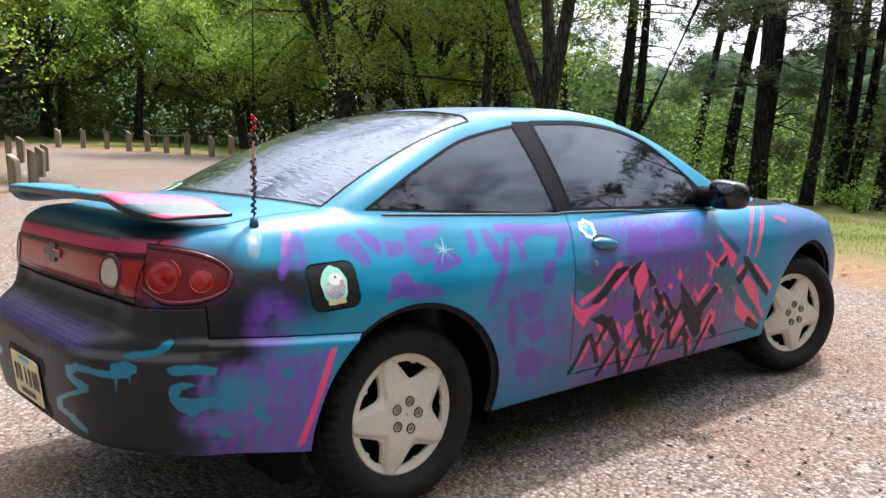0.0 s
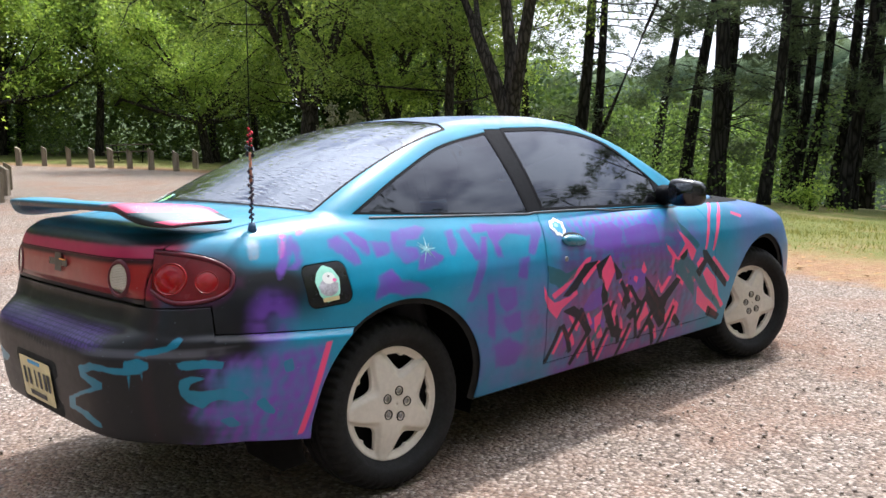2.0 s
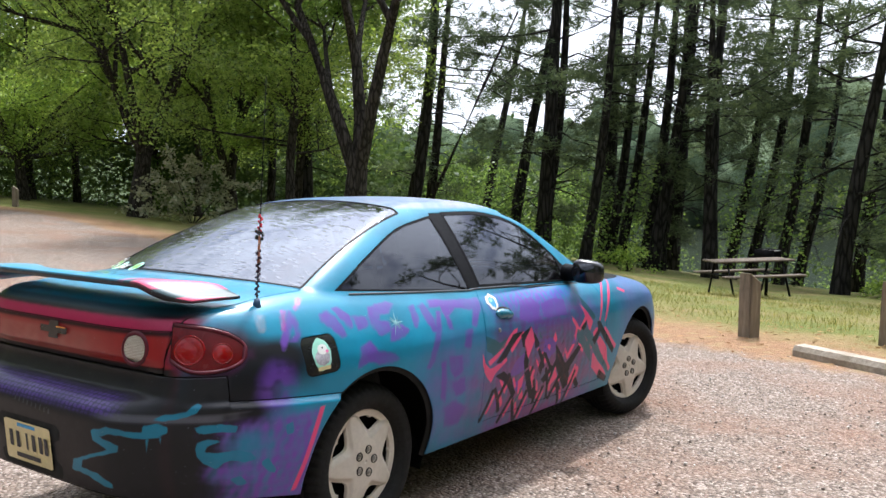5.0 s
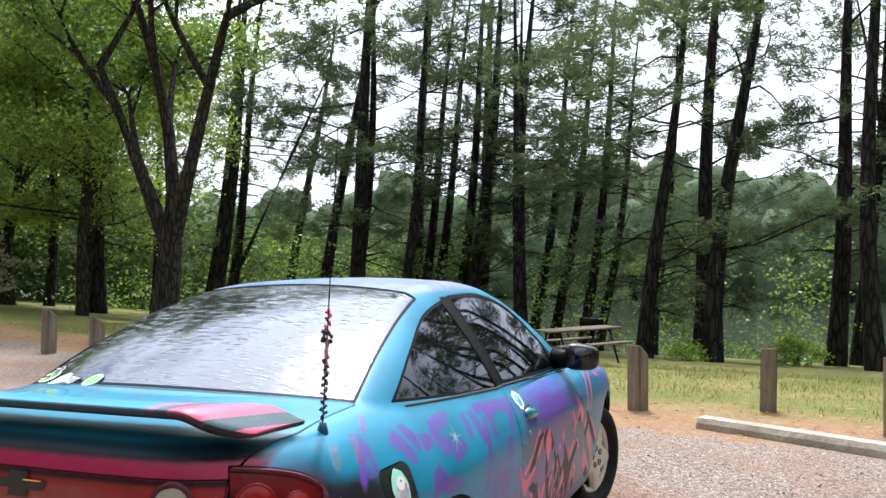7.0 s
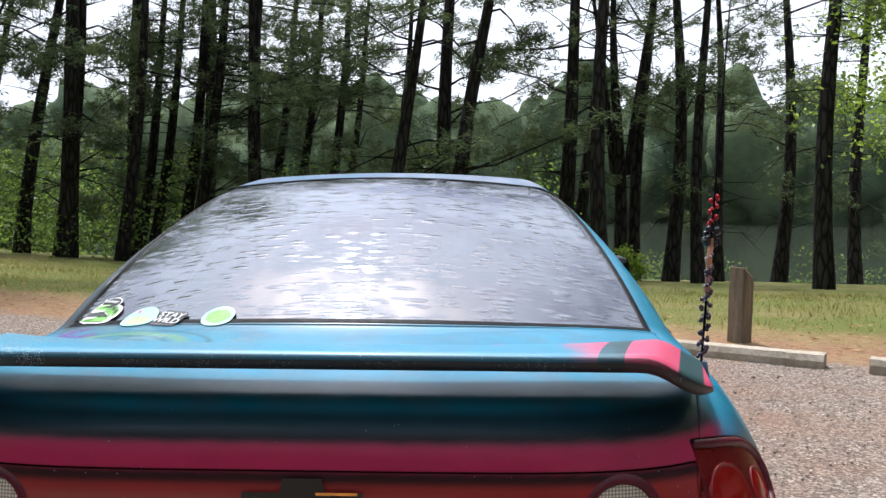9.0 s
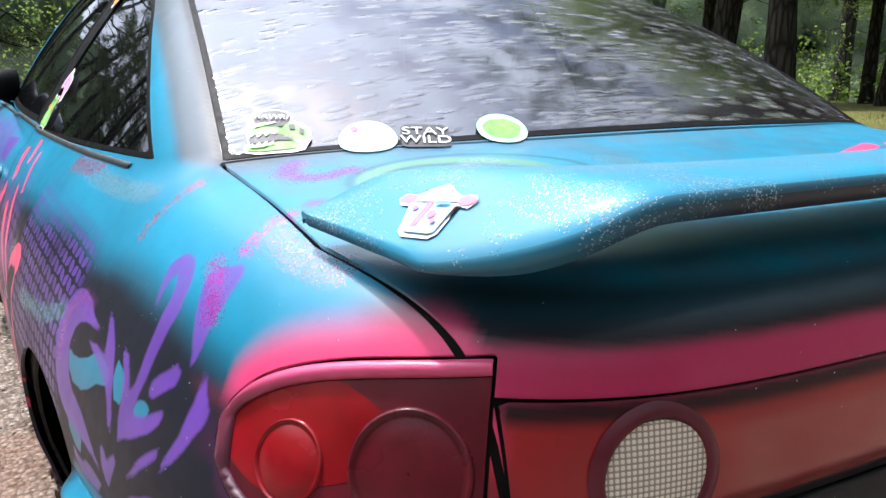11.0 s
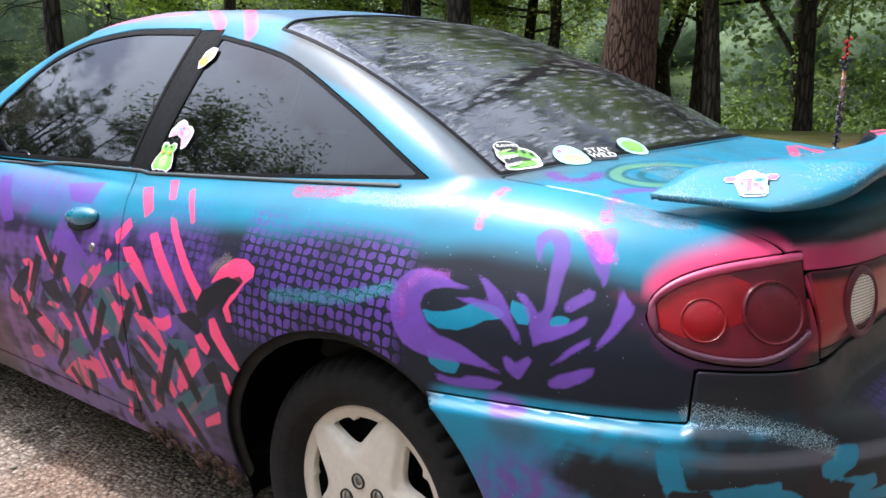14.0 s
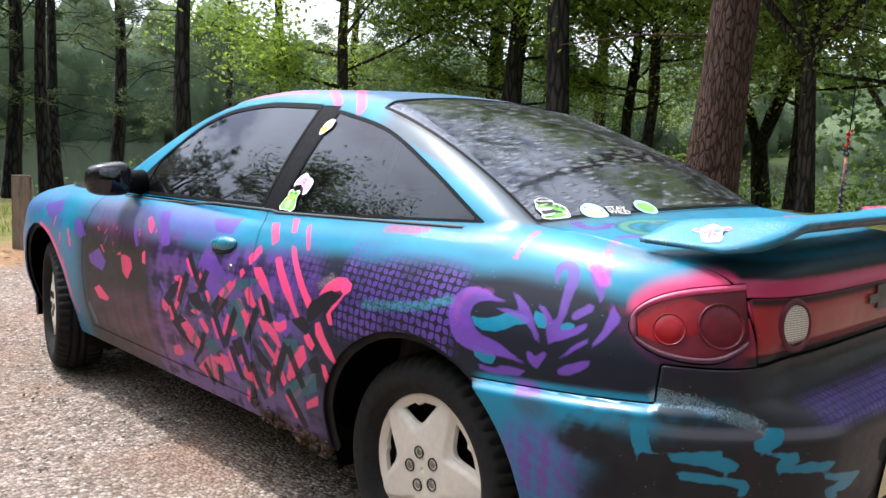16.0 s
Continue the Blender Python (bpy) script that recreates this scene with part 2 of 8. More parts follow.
def body(x, y, z):
    """Signed distance, roughly, to the car's painted and glazed shell; negative inside."""
    a = np.abs(y)
    half = curve(z, SIDE_Z, SIDE_Y)
    half = half * (1 - .075 * np.clip(.35 - x, 0, None) ** 1.5) * (1 - .05 * np.clip((x - 2.1) / 1.4, 0, None) ** 2)
    blend = np.clip((a - .42) / .26, 0, 1)
    blend = blend * blend * (3 - 2 * blend)
    tail = curve(z, TAIL_Z, TAIL_X) * (1 - blend) + curve(z, TAIL_Z, TAIL_S) * blend
    nose = curve(z, NOSE_Z, NOSE_X)
    u = np.clip(-x / tail, 0, None)
    v = np.clip((x - 2.2) / (nose - 2.2), 0, None)
    n = np.where(x < 1, 5.0, 3.2)
    wall = .8 * (((a / half) ** n + u ** n + v ** n) ** (1 / n) - 1)
    deck = z - (curve(x, TOP_X, TOP_Z) - .06 * (a / .75) ** 4)
    low = smax(wall, deck, .05)
    lean = z - .93
    glass = a - (.76 - .555 * lean - .42 * lean * np.abs(lean) - .05 * np.clip((.82 - x) / 1.0, 0, None) ** 4 - .10 * np.clip((x - 1.0) / 1.3, 0, None) ** 2)
    roof = z - (curve(x - .33 * a * a * np.clip(1.2 - x, 0, 1) + .25 * a * a * np.clip(x - 1.2, 0, 1), ROOF_X, ROOF_Z) - .036 * (a / .6) ** 2)
    high = smax(smax(glass, roof * .9, .045), .9 - z, .01)
    return -smax(-low, -high, .012)


def cast(o, d, lo, hi, coarse=28, fine=14):
    """The outermost place along rays o + r d at which the shell is crossed."""
    last = np.full(len(o), lo)
    for r in np.linspace(lo, hi, coarse):
        p = o + r * d
        last = np.where(body(p[:, 0], p[:, 1], p[:, 2]) < 0, r, last)
    a, b = last, last + (hi - lo) / (coarse - 1)
    for _ in range(fine):
        m = (a + b) / 2
        p = o + m[:, None] * d
        inside = body(p[:, 0], p[:, 1], p[:, 2]) < 0
        a, b = np.where(inside, m, a), np.where(inside, b, m)
    return o + a[:, None] * d


# ---- the car ----
def part(name, bm, material, parent, label=""):
    """Links a bmesh as one smooth-shaded mesh object under a thing."""
    me = bpy.data.meshes.new(name)
    bm.normal_update()
    bm.to_mesh(me)
    bm.free()
    me.polygons.foreach_set("use_smooth", np.ones(len(me.polygons), bool))
    if material:
        me.materials.append(material)
    ob = new(name, me)
    ob.parent = parent
    if label:
        tagged(ob, label)
    return ob


def shell_grid(step, fan, front, turn):
    """Rays from a spine through the cabin, all round and from the sill to the roof's middle."""
    cols = []
    xs = np.concatenate([np.arange(2.75, 1.2, -front), np.arange(1.2, -.2, -step)])
    cols += [(x, 90.0) for x in xs]
    cols += [(-.2, a) for a in np.arange(90, 270, fan)]
    cols += [(x, 270.0) for x in xs[::-1]]
    cols += [(2.75, a) for a in np.arange(270, 450, 6)]
    cols = np.array(cols)
    rows = np.radians(np.arange(-40, 90 + turn * .5, turn))
    A, T = np.meshgrid(np.radians(cols[:, 1]), rows, indexing="ij")
    O = np.zeros((*A.shape, 3))
    O[..., 0] = cols[:, :1]
    O[..., 2] = .62
    d = np.stack([np.cos(T) * np.cos(A), np.cos(T) * np.sin(A), np.sin(T)], -1)
    P = cast(O.reshape(-1, 3), d.reshape(-1, 3), .2, 1.35)
    n, m = A.shape
    i, j = np.meshgrid(np.arange(n), np.arange(m - 1), indexing="ij")
    a, b = (i * m + j).ravel(), (((i + 1) % n) * m + j).ravel()
    F = np.concatenate([np.stack([a, b, b + 1], 1), np.stack([a, b + 1, a + 1], 1)])
    return P, F


def clip(V, F, phi):
    """The part of a triangle mesh in which phi is positive, cut along its zero line."""
    f = phi(V)
    pos = f > 0
    k = pos[F].sum(1)
    keep = F[k == 3]
    new_v, new_f, count = [], [], len(V)
    for want in (1, 2):
        T = F[k == want]
        if not len(T):
            continue
        lone = pos[T] if want == 1 else ~pos[T]
        s = lone.argmax(1)
        r = np.arange(len(T))
        a, b, c = T[r, s], T[r, (s + 1) % 3], T[r, (s + 2) % 3]
        pab = V[a] + (V[b] - V[a]) * (f[a] / (f[a] - f[b]))[:, None]
        pac = V[a] + (V[c] - V[a]) * (f[a] / (f[a] - f[c]))[:, None]
        iab = count + np.arange(len(T))
        iac = iab + len(T)
        count += 2 * len(T)
        new_v += [pab, pac]
        if want == 1:
            new_f.append(np.stack([a, iab, iac], 1))
        else:
            new_f += [np.stack([iab, b, c], 1), np.stack([iab, c, iac], 1)]
    V2 = np.concatenate([V] + new_v)
    F2 = np.concatenate([keep] + new_f)
    key = np.round(V2 * 2e5).astype(np.int64)
    used = np.unique(F2)
    _, first, inv = np.unique(key[used], axis=0, return_index=True, return_inverse=True)
    remap = np.zeros(len(V2), int)
    remap[used] = inv.ravel()
    F2 = remap[F2]
    F2 = F2[(F2[:, 0] != F2[:, 1]) & (F2[:, 1] != F2[:, 2]) & (F2[:, 0] != F2[:, 2])]
    return V2[used][first], F2


GAP = .0022


def split(mesh, phi, gap=GAP):
    """Inside and outside of phi's zero line, with a gap left between."""
    V, F = mesh
    return clip(V, F, lambda p: phi(p) - gap), clip(V, F, lambda p: -phi(p) - gap)


def field_normals(V):
    e = 1.5e-3
    g = np.stack([body(*(V + np.eye(3)[k] * e).T) - body(*(V - np.eye(3)[k] * e).T) for k in range(3)], 1)
    return g / np.maximum(np.linalg.norm(g, axis=1), 1e-9)[:, None]


def sheet(name, mesh, mat, parent, push=0.0, attrs=None, label="", bulge=None):
    """A panel cut from the shell, with the shell's own normals and a return along its rim."""
    V, F = mesh
    N = field_normals(V)
    rise = bulge(V) if bulge else None
    V = V + N * (push if rise is None else push + rise[:, None])
    raw = np.concatenate([F[:, [0, 1]], F[:, [1, 2]], F[:, [2, 0]]])
    key = edge_key(raw)
    _, inv, cnt = np.unique(key, return_inverse=True, return_counts=True)
    rim = raw[cnt[inv.ravel()] == 1]
    ids = np.unique(rim)
    back = np.zeros(len(V), int)
    back[ids] = len(V) + np.arange(len(ids))
    V2 = np.concatenate([V, V[ids] - N[ids] * .006])
    a, b = rim[:, 0], rim[:, 1]
    F2 = np.concatenate([F, np.stack([b, a, back[a]], 1), np.stack([b, back[a], back[b]], 1)])
    me = bpy.data.meshes.new(name)
    me.vertices.add(len(V2))
    me.vertices.foreach_set("co", V2.astype(np.float32).ravel())
    me.loops.add(len(F2) * 3)
    me.loops.foreach_set("vertex_index", F2.astype(np.int32).ravel())
    me.polygons.add(len(F2))
    me.polygons.foreach_set("loop_start", np.arange(0, len(F2) * 3, 3, dtype=np.int32))
    me.polygons.foreach_set("use_smooth", np.ones(len(F2), bool))
    me.update(calc_edges=True)
    if not bulge:
        me.normals_split_custom_set_from_vertices(np.concatenate([N, N[ids]]).tolist())
    if attrs:
        for key, kind, values in attrs(V2):
            layer = me.attributes.new(key, kind, "POINT")
            layer.data.foreach_set({"FLOAT_COLOR": "color", "FLOAT_VECTOR": "vector"}.get(kind, "value"), values.astype(np.float32).ravel())
    me.materials.append(mat)
    ob = new(name, me)
    ob.parent = parent
    if label:
        tagged(ob, label)
    return ob


def edge_key(raw):
    lo, hi = raw.min(1).astype(np.int64), raw.max(1).astype(np.int64)
    return lo * 10_000_000 + hi


# outlines, as fields over the shell
def low_edge(x):
    return np.interp(x, (-1.1, -.9, -.60, -.36, -.30, .36, .40, 3.0, 3.05, 3.6), (.345, .335, .310, .265, .25, .25, .232, .232, .22, .23))


def arches(p):
    x, z = p[:, 0], p[:, 2]
    ring = np.minimum(np.hypot(x - .015, (z - .30)) - .385, np.hypot(x - 2.65, z - .30) - .385)
    return np.minimum(ring, z - low_edge(x))


def rear_glass(p):
    x, a, z = p[:, 0], np.abs(p[:, 1]), p[:, 2]
    base = x - (-.355 + .35 * a * a)
    side = (.632 - .165 * (x + .214)) - a
    top = (.585 - .10 * a * a) - x
    return np.minimum.reduce([base * .7, side, top, z - .95])


def windscreen(p):
    x, a, z = p[:, 0], np.abs(p[:, 1]), p[:, 2]
    return np.minimum.reduce([x - (1.53 - .2 * a * a), .50 + .16 * (x - 1.5) - a, 2.37 - .25 * a * a - x, z - .93])


def quarter_glass(p):
    x, a, z = p[:, 0], np.abs(p[:, 1]), p[:, 2]
    top = curve(x, (-.24, -.085, .2, .5, .80), (.91, .988, 1.122, 1.228, 1.278))
    return np.minimum.reduce([(top - z) * .85, z - (.9845 - .072 * (x + .06)), .787 - .03 * (z - .93) - x, a - .40])


def door_glass(p):
    x, a, z = p[:, 0], np.abs(p[:, 1]), p[:, 2]
    top = curve(x, (.8, 1.15, 1.4, 1.58, 1.75, 1.95), (1.290, 1.294, 1.270, 1.215, 1.09, .90))
    return np.minimum.reduce([(top - z) * .8, z - (.934 - .038 * (x - .885)), x - (.870 + .04 * (z - .93)), a - .40])


def pillar(p):
    x, a, z = p[:, 0], np.abs(p[:, 1]), p[:, 2]
    return np.minimum.reduce([x - (.7885 - .03 * (z - .93)), (.8685 + .04 * (z - .93)) - x, z - .934, 1.287 - z, a - .40])


def door(p):
    x, z = p[:, 0], p[:, 2]
    rear = curve(z, (.25, .5, .74, .93, .99), (.79, .765, .775, .83, .85))
    front = curve(z, (.25, .5, .74, .95), (2.09, 2.10, 2.07, 2.0))
    return np.minimum.reduce([x - rear, front - x, z - .297, (.926 - .036 * (x - .885)) - z])


def fuel_flap(p):
    x, y, z = p[:, 0], p[:, 1], p[:, 2]
    u, v = x + .29 + .05 * (z - .77), z - .772 - .03 * (x + .29)
    box = np.maximum(np.abs(u) - .084, np.abs(v) - .070)
    corner = np.hypot(np.maximum(np.abs(u) - .054, 0), np.maximum(np.abs(v) - .040, 0)) - .03
    return np.where(y < -.3, -np.maximum(box, corner), -1)


def bumper(p):
    x, z = p[:, 0], p[:, 2]
    seam = .622 - .085 * (x + .243)
    return np.maximum(np.minimum(seam - z, -.2 - x), np.minimum(-.677 - x, .745 - z))


def lid(p):
    x, a, z = p[:, 0], np.abs(p[:, 1]), p[:, 2]
    return np.minimum.reduce([.637 - .2 * np.clip(-.55 - x, 0, 1) - a, (-.362 + .35 * a * a) - x, z - .75])


def lamp_height(u, z, h):
    """Room above and below the lamp's middle line; the lower inner corner is rounded off."""
    d = z - (.843 - .028 * u)
    low = h * (1 - .42 * np.clip(1 - u / .42, 0, 1) ** 2)
    return np.minimum(h - d, low + d)


def lamp(p):
    x, a, z = p[:, 0], np.abs(p[:, 1]), p[:, 2]
    u = .5 * ((x + .80) / .205 + (a - .592) / .163)
    h = .081 * np.clip(1 - np.clip(u, 0, 1) ** 3.2, 0, 1) ** .5
    return np.where((x < -.5), np.minimum(np.minimum((u - .02) * .22, (1 - u) * .22), lamp_height(u, z, h)), -1)


def lamp_edge(p):
    """As lamp, but with no edge on the inner end."""
    x, a, z = p[:, 0], np.abs(p[:, 1]), p[:, 2]
    u = .5 * ((x + .80) / .205 + (a - .592) / .163)
    h = .081 * np.clip(1 - np.clip(u, 0, 1) ** 3.2, 0, 1) ** .5
    return np.where((x < -.5), np.minimum((1 - u) * .22, lamp_height(u, z, h)), -1)


def garnish(p):
    x, a, z = p[:, 0], np.abs(p[:, 1]), p[:, 2]
    return np.minimum.reduce([.582 - a, z - .768, .893 - z, -.5 - x])


def reverse_lamp(p):
    a, z = np.abs(p[:, 1]), p[:, 2]
    return np.where(p[:, 0] < -.5, .048 - np.hypot((a - .462) * .92, z - .828), -1)


car = tagged(new("coupe_car"), "two-door coupe spray-painted teal, purple and pink, parked on gravel", "car")


# ---- spray paint: strokes over the flanks in (along, girth), over the top in (along, across) ----
STROKES = []


def brush(layer, side, width, soft=.012, pts=()):
    k = {"purple": .90 if side > 0 else .82, "pink": .88 if side > 0 else .85, "black": 1.0 if side > 0 else .75}.get(layer, 1.0)
    width = tuple(w * k for w in width) if isinstance(width, tuple) else width * k
    STROKES.append((layer, side, width, (.011 if side > 0 else .018) if layer == "purple" else soft, pts))


def fill(layer, side, soft=.007, pts=()):
    """A masked shape, by its outline."""
    STROKES.append((layer, side, None, soft, pts))


# rear bumper, right: teal runs, purple field, one pink stripe
brush("pink", -1, .026, pts=((-.320, .600), (-.410, .353)))
brush("pink", -1, .03, pts=((2.318, .860), (2.396, .828)))
brush("deep", 1, .03, pts=((2.064, .410), (2.040, .359)))
brush("purple", 1, .035, pts=((-.363, .647), (-.402, .665)))
# boot lid and roof, from above
brush("green", 0, 0.026, pts=((-.506, .500), (-.489, .516), (-.471, .527), (-.451, .532), (-.433, .532), (-.416, .528), (-.401, .516), (-.391, .500), (-.382, .475), (-.380, .450), (-.382, .420), (-.389, .390), (-.402, .361), (-.418, .334), (-.437, .314), (-.458, .301), (-.480, .298), (-.500, .303), (-.518, .318)))
brush("deep", 0, 0.011, pts=((-.506, .529), (-.483, .542), (-.461, .552), (-.438, .552), (-.416, .547), (-.398, .537), (-.381, .518), (-.369, .492), (-.361, .460), (-.359, .423), (-.363, .384), (-.374, .345), (-.391, .310), (-.413, .281), (-.438, .259), (-.465, .250), (-.492, .252), (-.516, .266), (-.537, .291)))
brush("deep", 0, 0.01, pts=((-.496, .483), (-.482, .498), (-.466, .508), (-.450, .514), (-.434, .513), (-.421, .510), (-.409, .499), (-.401, .485), (-.396, .466), (-.395, .444), (-.401, .422), (-.408, .397), (-.419, .373), (-.434, .354), (-.451, .338), (-.467, .327), (-.485, .326), (-.500, .329), (-.512, .341)))
brush("deep", 0, 0.016, pts=((-.491, .408), (-.498, .426), (-.500, .446), (-.498, .464), (-.491, .479), (-.482, .491), (-.469, .495), (-.456, .495), (-.444, .491), (-.434, .479), (-.426, .462), (-.422, .442), (-.424, .423), (-.428, .403), (-.439, .390), (-.452, .383), (-.467, .386), (-.480, .393), (-.491, .408)))
brush("purple", 0, 0.03, pts=((-.286, .564), (-.323, .589), (-.354, .583), (-.375, .558), (-.364, .519)))
brush("purple", 0, 0.028, pts=((-.451, .602), (-.466, .576), (-.506, .536)))
brush("pink", 0, .03, pts=((-.466, -.300), (-.531, -.130)))
brush("pink", 0, .03, pts=((-.520, -.334), (-.551, -.290)))
brush("pink", 0, .03, .03, pts=((1.027, .370), (.803, .502)))
brush("pink", 0, .035, .03, pts=((.952, .283), (.660, .517)))
brush("pink", 0, .02, .03, pts=((1.486, .462), (1.016, .444)))
brush("pink", 0, .04, pts=((-.553, -.275), (-.468, -.356)))
brush("pink", 0, .03, pts=((-.569, .461), (-.521, .475)))

# left quarter: purple creature on black, teal lights
fill("purple", 1, pts=((-.279, .872), (-.236, .879), (-.210, .890), (-.173, .893), (-.140, .883), (-.120, .860), (-.108, .833), (-.109, .804), (-.116, .772), (-.127, .744), (-.150, .721), (-.181, .712), (-.217, .708), (-.262, .714), (-.294, .718), (-.326, .721), (-.357, .720), (-.367, .722), (-.346, .728), (-.313, .740), (-.280, .752), (-.257, .757), (-.228, .759), (-.207, .771), (-.189, .792), (-.178, .810), (-.181, .834), (-.199, .852), (-.230, .864), (-.258, .866)))
fill("purple", 1, pts=((-.279, .911), (-.306, .900), (-.333, .882), (-.356, .858), (-.374, .828), (-.389, .803), (-.393, .785), (-.382, .790), (-.368, .810), (-.349, .824), (-.327, .831), (-.299, .837), (-.271, .841), (-.250, .844), (-.278, .853), (-.304, .855), (-.317, .857), (-.302, .882)))
fill("purple", 1, pts=((-.362, .893), (-.382, .889), (-.400, .875), (-.418, .855), (-.424, .868), (-.422, .899), (-.417, .941), (-.414, .985), (-.409, 1.007), (-.397, 1.021), (-.390, 1.012), (-.389, .988), (-.396, .961), (-.389, .964), (-.378, .984), (-.370, 1.017), (-.376, 1.038), (-.390, 1.052), (-.410, 1.050), (-.427, 1.038), (-.438, 1.018), (-.445, .986), (-.444, .951), (-.444, .919), (-.444, .887), (-.441, .865), (-.438, .838), (-.467, .850), (-.489, .870), (-.503, .878), (-.500, .859), (-.480, .836), (-.457, .816), (-.433, .801), (-.420, .788), (-.410, .811), (-.400, .838), (-.387, .864), (-.372, .880)))
fill("purple", 1, pts=((-.456, .886), (-.463, .900), (-.480, .921), (-.491, .935), (-.504, .931), (-.505, .915), (-.491, .896), (-.474, .878), (-.461, .875)))
fill("purple", 1, pts=((-.455, 1.049), (-.461, 1.027), (-.472, 1.007), (-.489, .981), (-.504, .960), (-.513, .942), (-.517, .954), (-.515, .981), (-.512, 1.012), (-.512, 1.047), (-.506, 1.076), (-.494, 1.085), (-.481, 1.072), (-.467, 1.060)))
fill("purple", 1, pts=((-.541, .949), (-.539, .970), (-.546, .951), (-.557, .936), (-.572, .922), (-.570, .901), (-.562, .883), (-.554, .864), (-.543, .839), (-.530, .822), (-.521, .808), (-.525, .826), (-.533, .849), (-.540, .872), (-.543, .893), (-.545, .920)))
fill("purple", 1, pts=((-.514, .840), (-.512, .827), (-.496, .803), (-.473, .780), (-.449, .760), (-.464, .781), (-.486, .809), (-.503, .831)))
fill("purple", 1, pts=((-.362, .752), (-.373, .758), (-.384, .751), (-.390, .746), (-.400, .761), (-.412, .769), (-.419, .762), (-.409, .739), (-.397, .718), (-.382, .724), (-.371, .733)))
fill("purple", 1, pts=((-.448, .732), (-.468, .752), (-.501, .772), (-.528, .787), (-.527, .771), (-.508, .751), (-.484, .732), (-.458, .723)))
fill("purple", 1, pts=((-.224, .683), (-.252, .684), (-.280, .688), (-.296, .698), (-.338, .705), (-.368, .705), (-.349, .688), (-.308, .678), (-.264, .671), (-.230, .671)))
fill("teal", 1, pts=((-.180, .805), (-.202, .802), (-.235, .808), (-.264, .826), (-.295, .849), (-.322, .850), (-.343, .848), (-.356, .837), (-.349, .826), (-.321, .813), (-.294, .792), (-.265, .777), (-.226, .771), (-.201, .780)))
fill("teal", 1, pts=((-.362, .871), (-.393, .866), (-.402, .849), (-.403, .829), (-.384, .824), (-.364, .845)))
fill("teal", 1, pts=((-.439, .854), (-.459, .867), (-.473, .863), (-.472, .849), (-.452, .839), (-.438, .838)))
fill("teal", 1, pts=((-.204, .725), (-.239, .722), (-.267, .723), (-.279, .713), (-.269, .695), (-.241, .689), (-.212, .698)))
# left flank behind the door: masked pink bars and black patches
fill("pink", 1, pts=((.768, .961), (.729, .969), (.679, .892), (.703, .862)))
fill("pink", 1, pts=((.676, 1.001), (.644, 1.007), (.613, .938), (.638, .933)))
fill("pink", 1, pts=((.582, .972), (.568, .989), (.526, .914), (.507, .877), (.521, .874)))
fill("pink", 1, pts=((.606, .884), (.579, .878), (.544, .829), (.498, .775), (.456, .727), (.432, .705), (.447, .670), (.469, .696), (.503, .735), (.541, .786), (.583, .842)))
fill("pink", 1, pts=((.663, .818), (.634, .830), (.597, .784), (.551, .733), (.524, .692), (.509, .669), (.488, .638), (.512, .637), (.541, .670), (.581, .707), (.621, .757)))
fill("pink", 1, pts=((.763, .762), (.721, .771), (.677, .734), (.647, .692), (.625, .660), (.642, .660), (.691, .692), (.738, .726)))
fill("pink", 1, pts=((.802, .677), (.765, .675), (.724, .637), (.744, .624), (.780, .634)))
fill("pink", 1, pts=((.806, .798), (.761, .856), (.739, .830), (.765, .790), (.788, .764)))
fill("pink", 1, pts=((.956, .644), (.888, .694), (.869, .683), (.927, .630), (.964, .597)))
fill("pink", 1, pts=((.373, .776), (.335, .806), (.297, .811), (.266, .795), (.264, .771), (.290, .746), (.312, .713), (.338, .685), (.326, .650), (.346, .648), (.359, .675), (.326, .718), (.297, .748), (.345, .756), (.378, .741), (.404, .726)))
fill("pink", 1, pts=((.412, .640), (.389, .650), (.363, .610), (.330, .576), (.308, .545), (.322, .540), (.354, .556), (.380, .579), (.407, .606)))
fill("pink", 1, pts=((.469, .590), (.441, .604), (.410, .575), (.426, .553), (.449, .564)))
fill("pink", 1, pts=((.499, .550), (.465, .564), (.453, .524), (.510, .472), (.556, .436), (.569, .446), (.544, .498)))
fill("pink", 1, pts=((.608, .452), (.588, .463), (.571, .432), (.591, .412), (.607, .435)))
fill("pink", 1, pts=((.428, .487), (.416, .487), (.453, .454), (.512, .405), (.565, .377), (.576, .378), (.512, .423)))
fill("pink", 1, pts=((.639, .605), (.596, .606), (.561, .624), (.556, .594), (.592, .575), (.617, .578)))
fill("pink", 1, pts=((.692, .596), (.657, .596), (.610, .571), (.585, .532), (.603, .527), (.655, .559), (.690, .578)))
fill("pink", 1, pts=((.721, .547), (.679, .534), (.627, .502), (.625, .480), (.655, .494)))
fill("pink", 1, pts=((.856, .636), (.826, .643), (.775, .596), (.761, .570), (.789, .573), (.831, .607)))
fill("pink", 1, pts=((.820, .431), (.772, .430), (.742, .433), (.770, .389), (.810, .387), (.833, .395)))
fill("pink", 1, pts=((.937, .543), (.861, .555), (.829, .534), (.877, .508), (.912, .524)))
fill("pink", 1, pts=((1.038, .413), (.977, .423), (.919, .414), (.903, .395), (.958, .381), (1.007, .396)))
fill("pink", 1, pts=((.382, .527), (.360, .525), (.335, .473), (.352, .463), (.373, .495)))
fill("pink", 1, pts=((.479, .394), (.408, .429), (.412, .402), (.484, .375)))
fill("pink", 1, pts=((.697, .387), (.653, .410), (.653, .386), (.702, .359)))
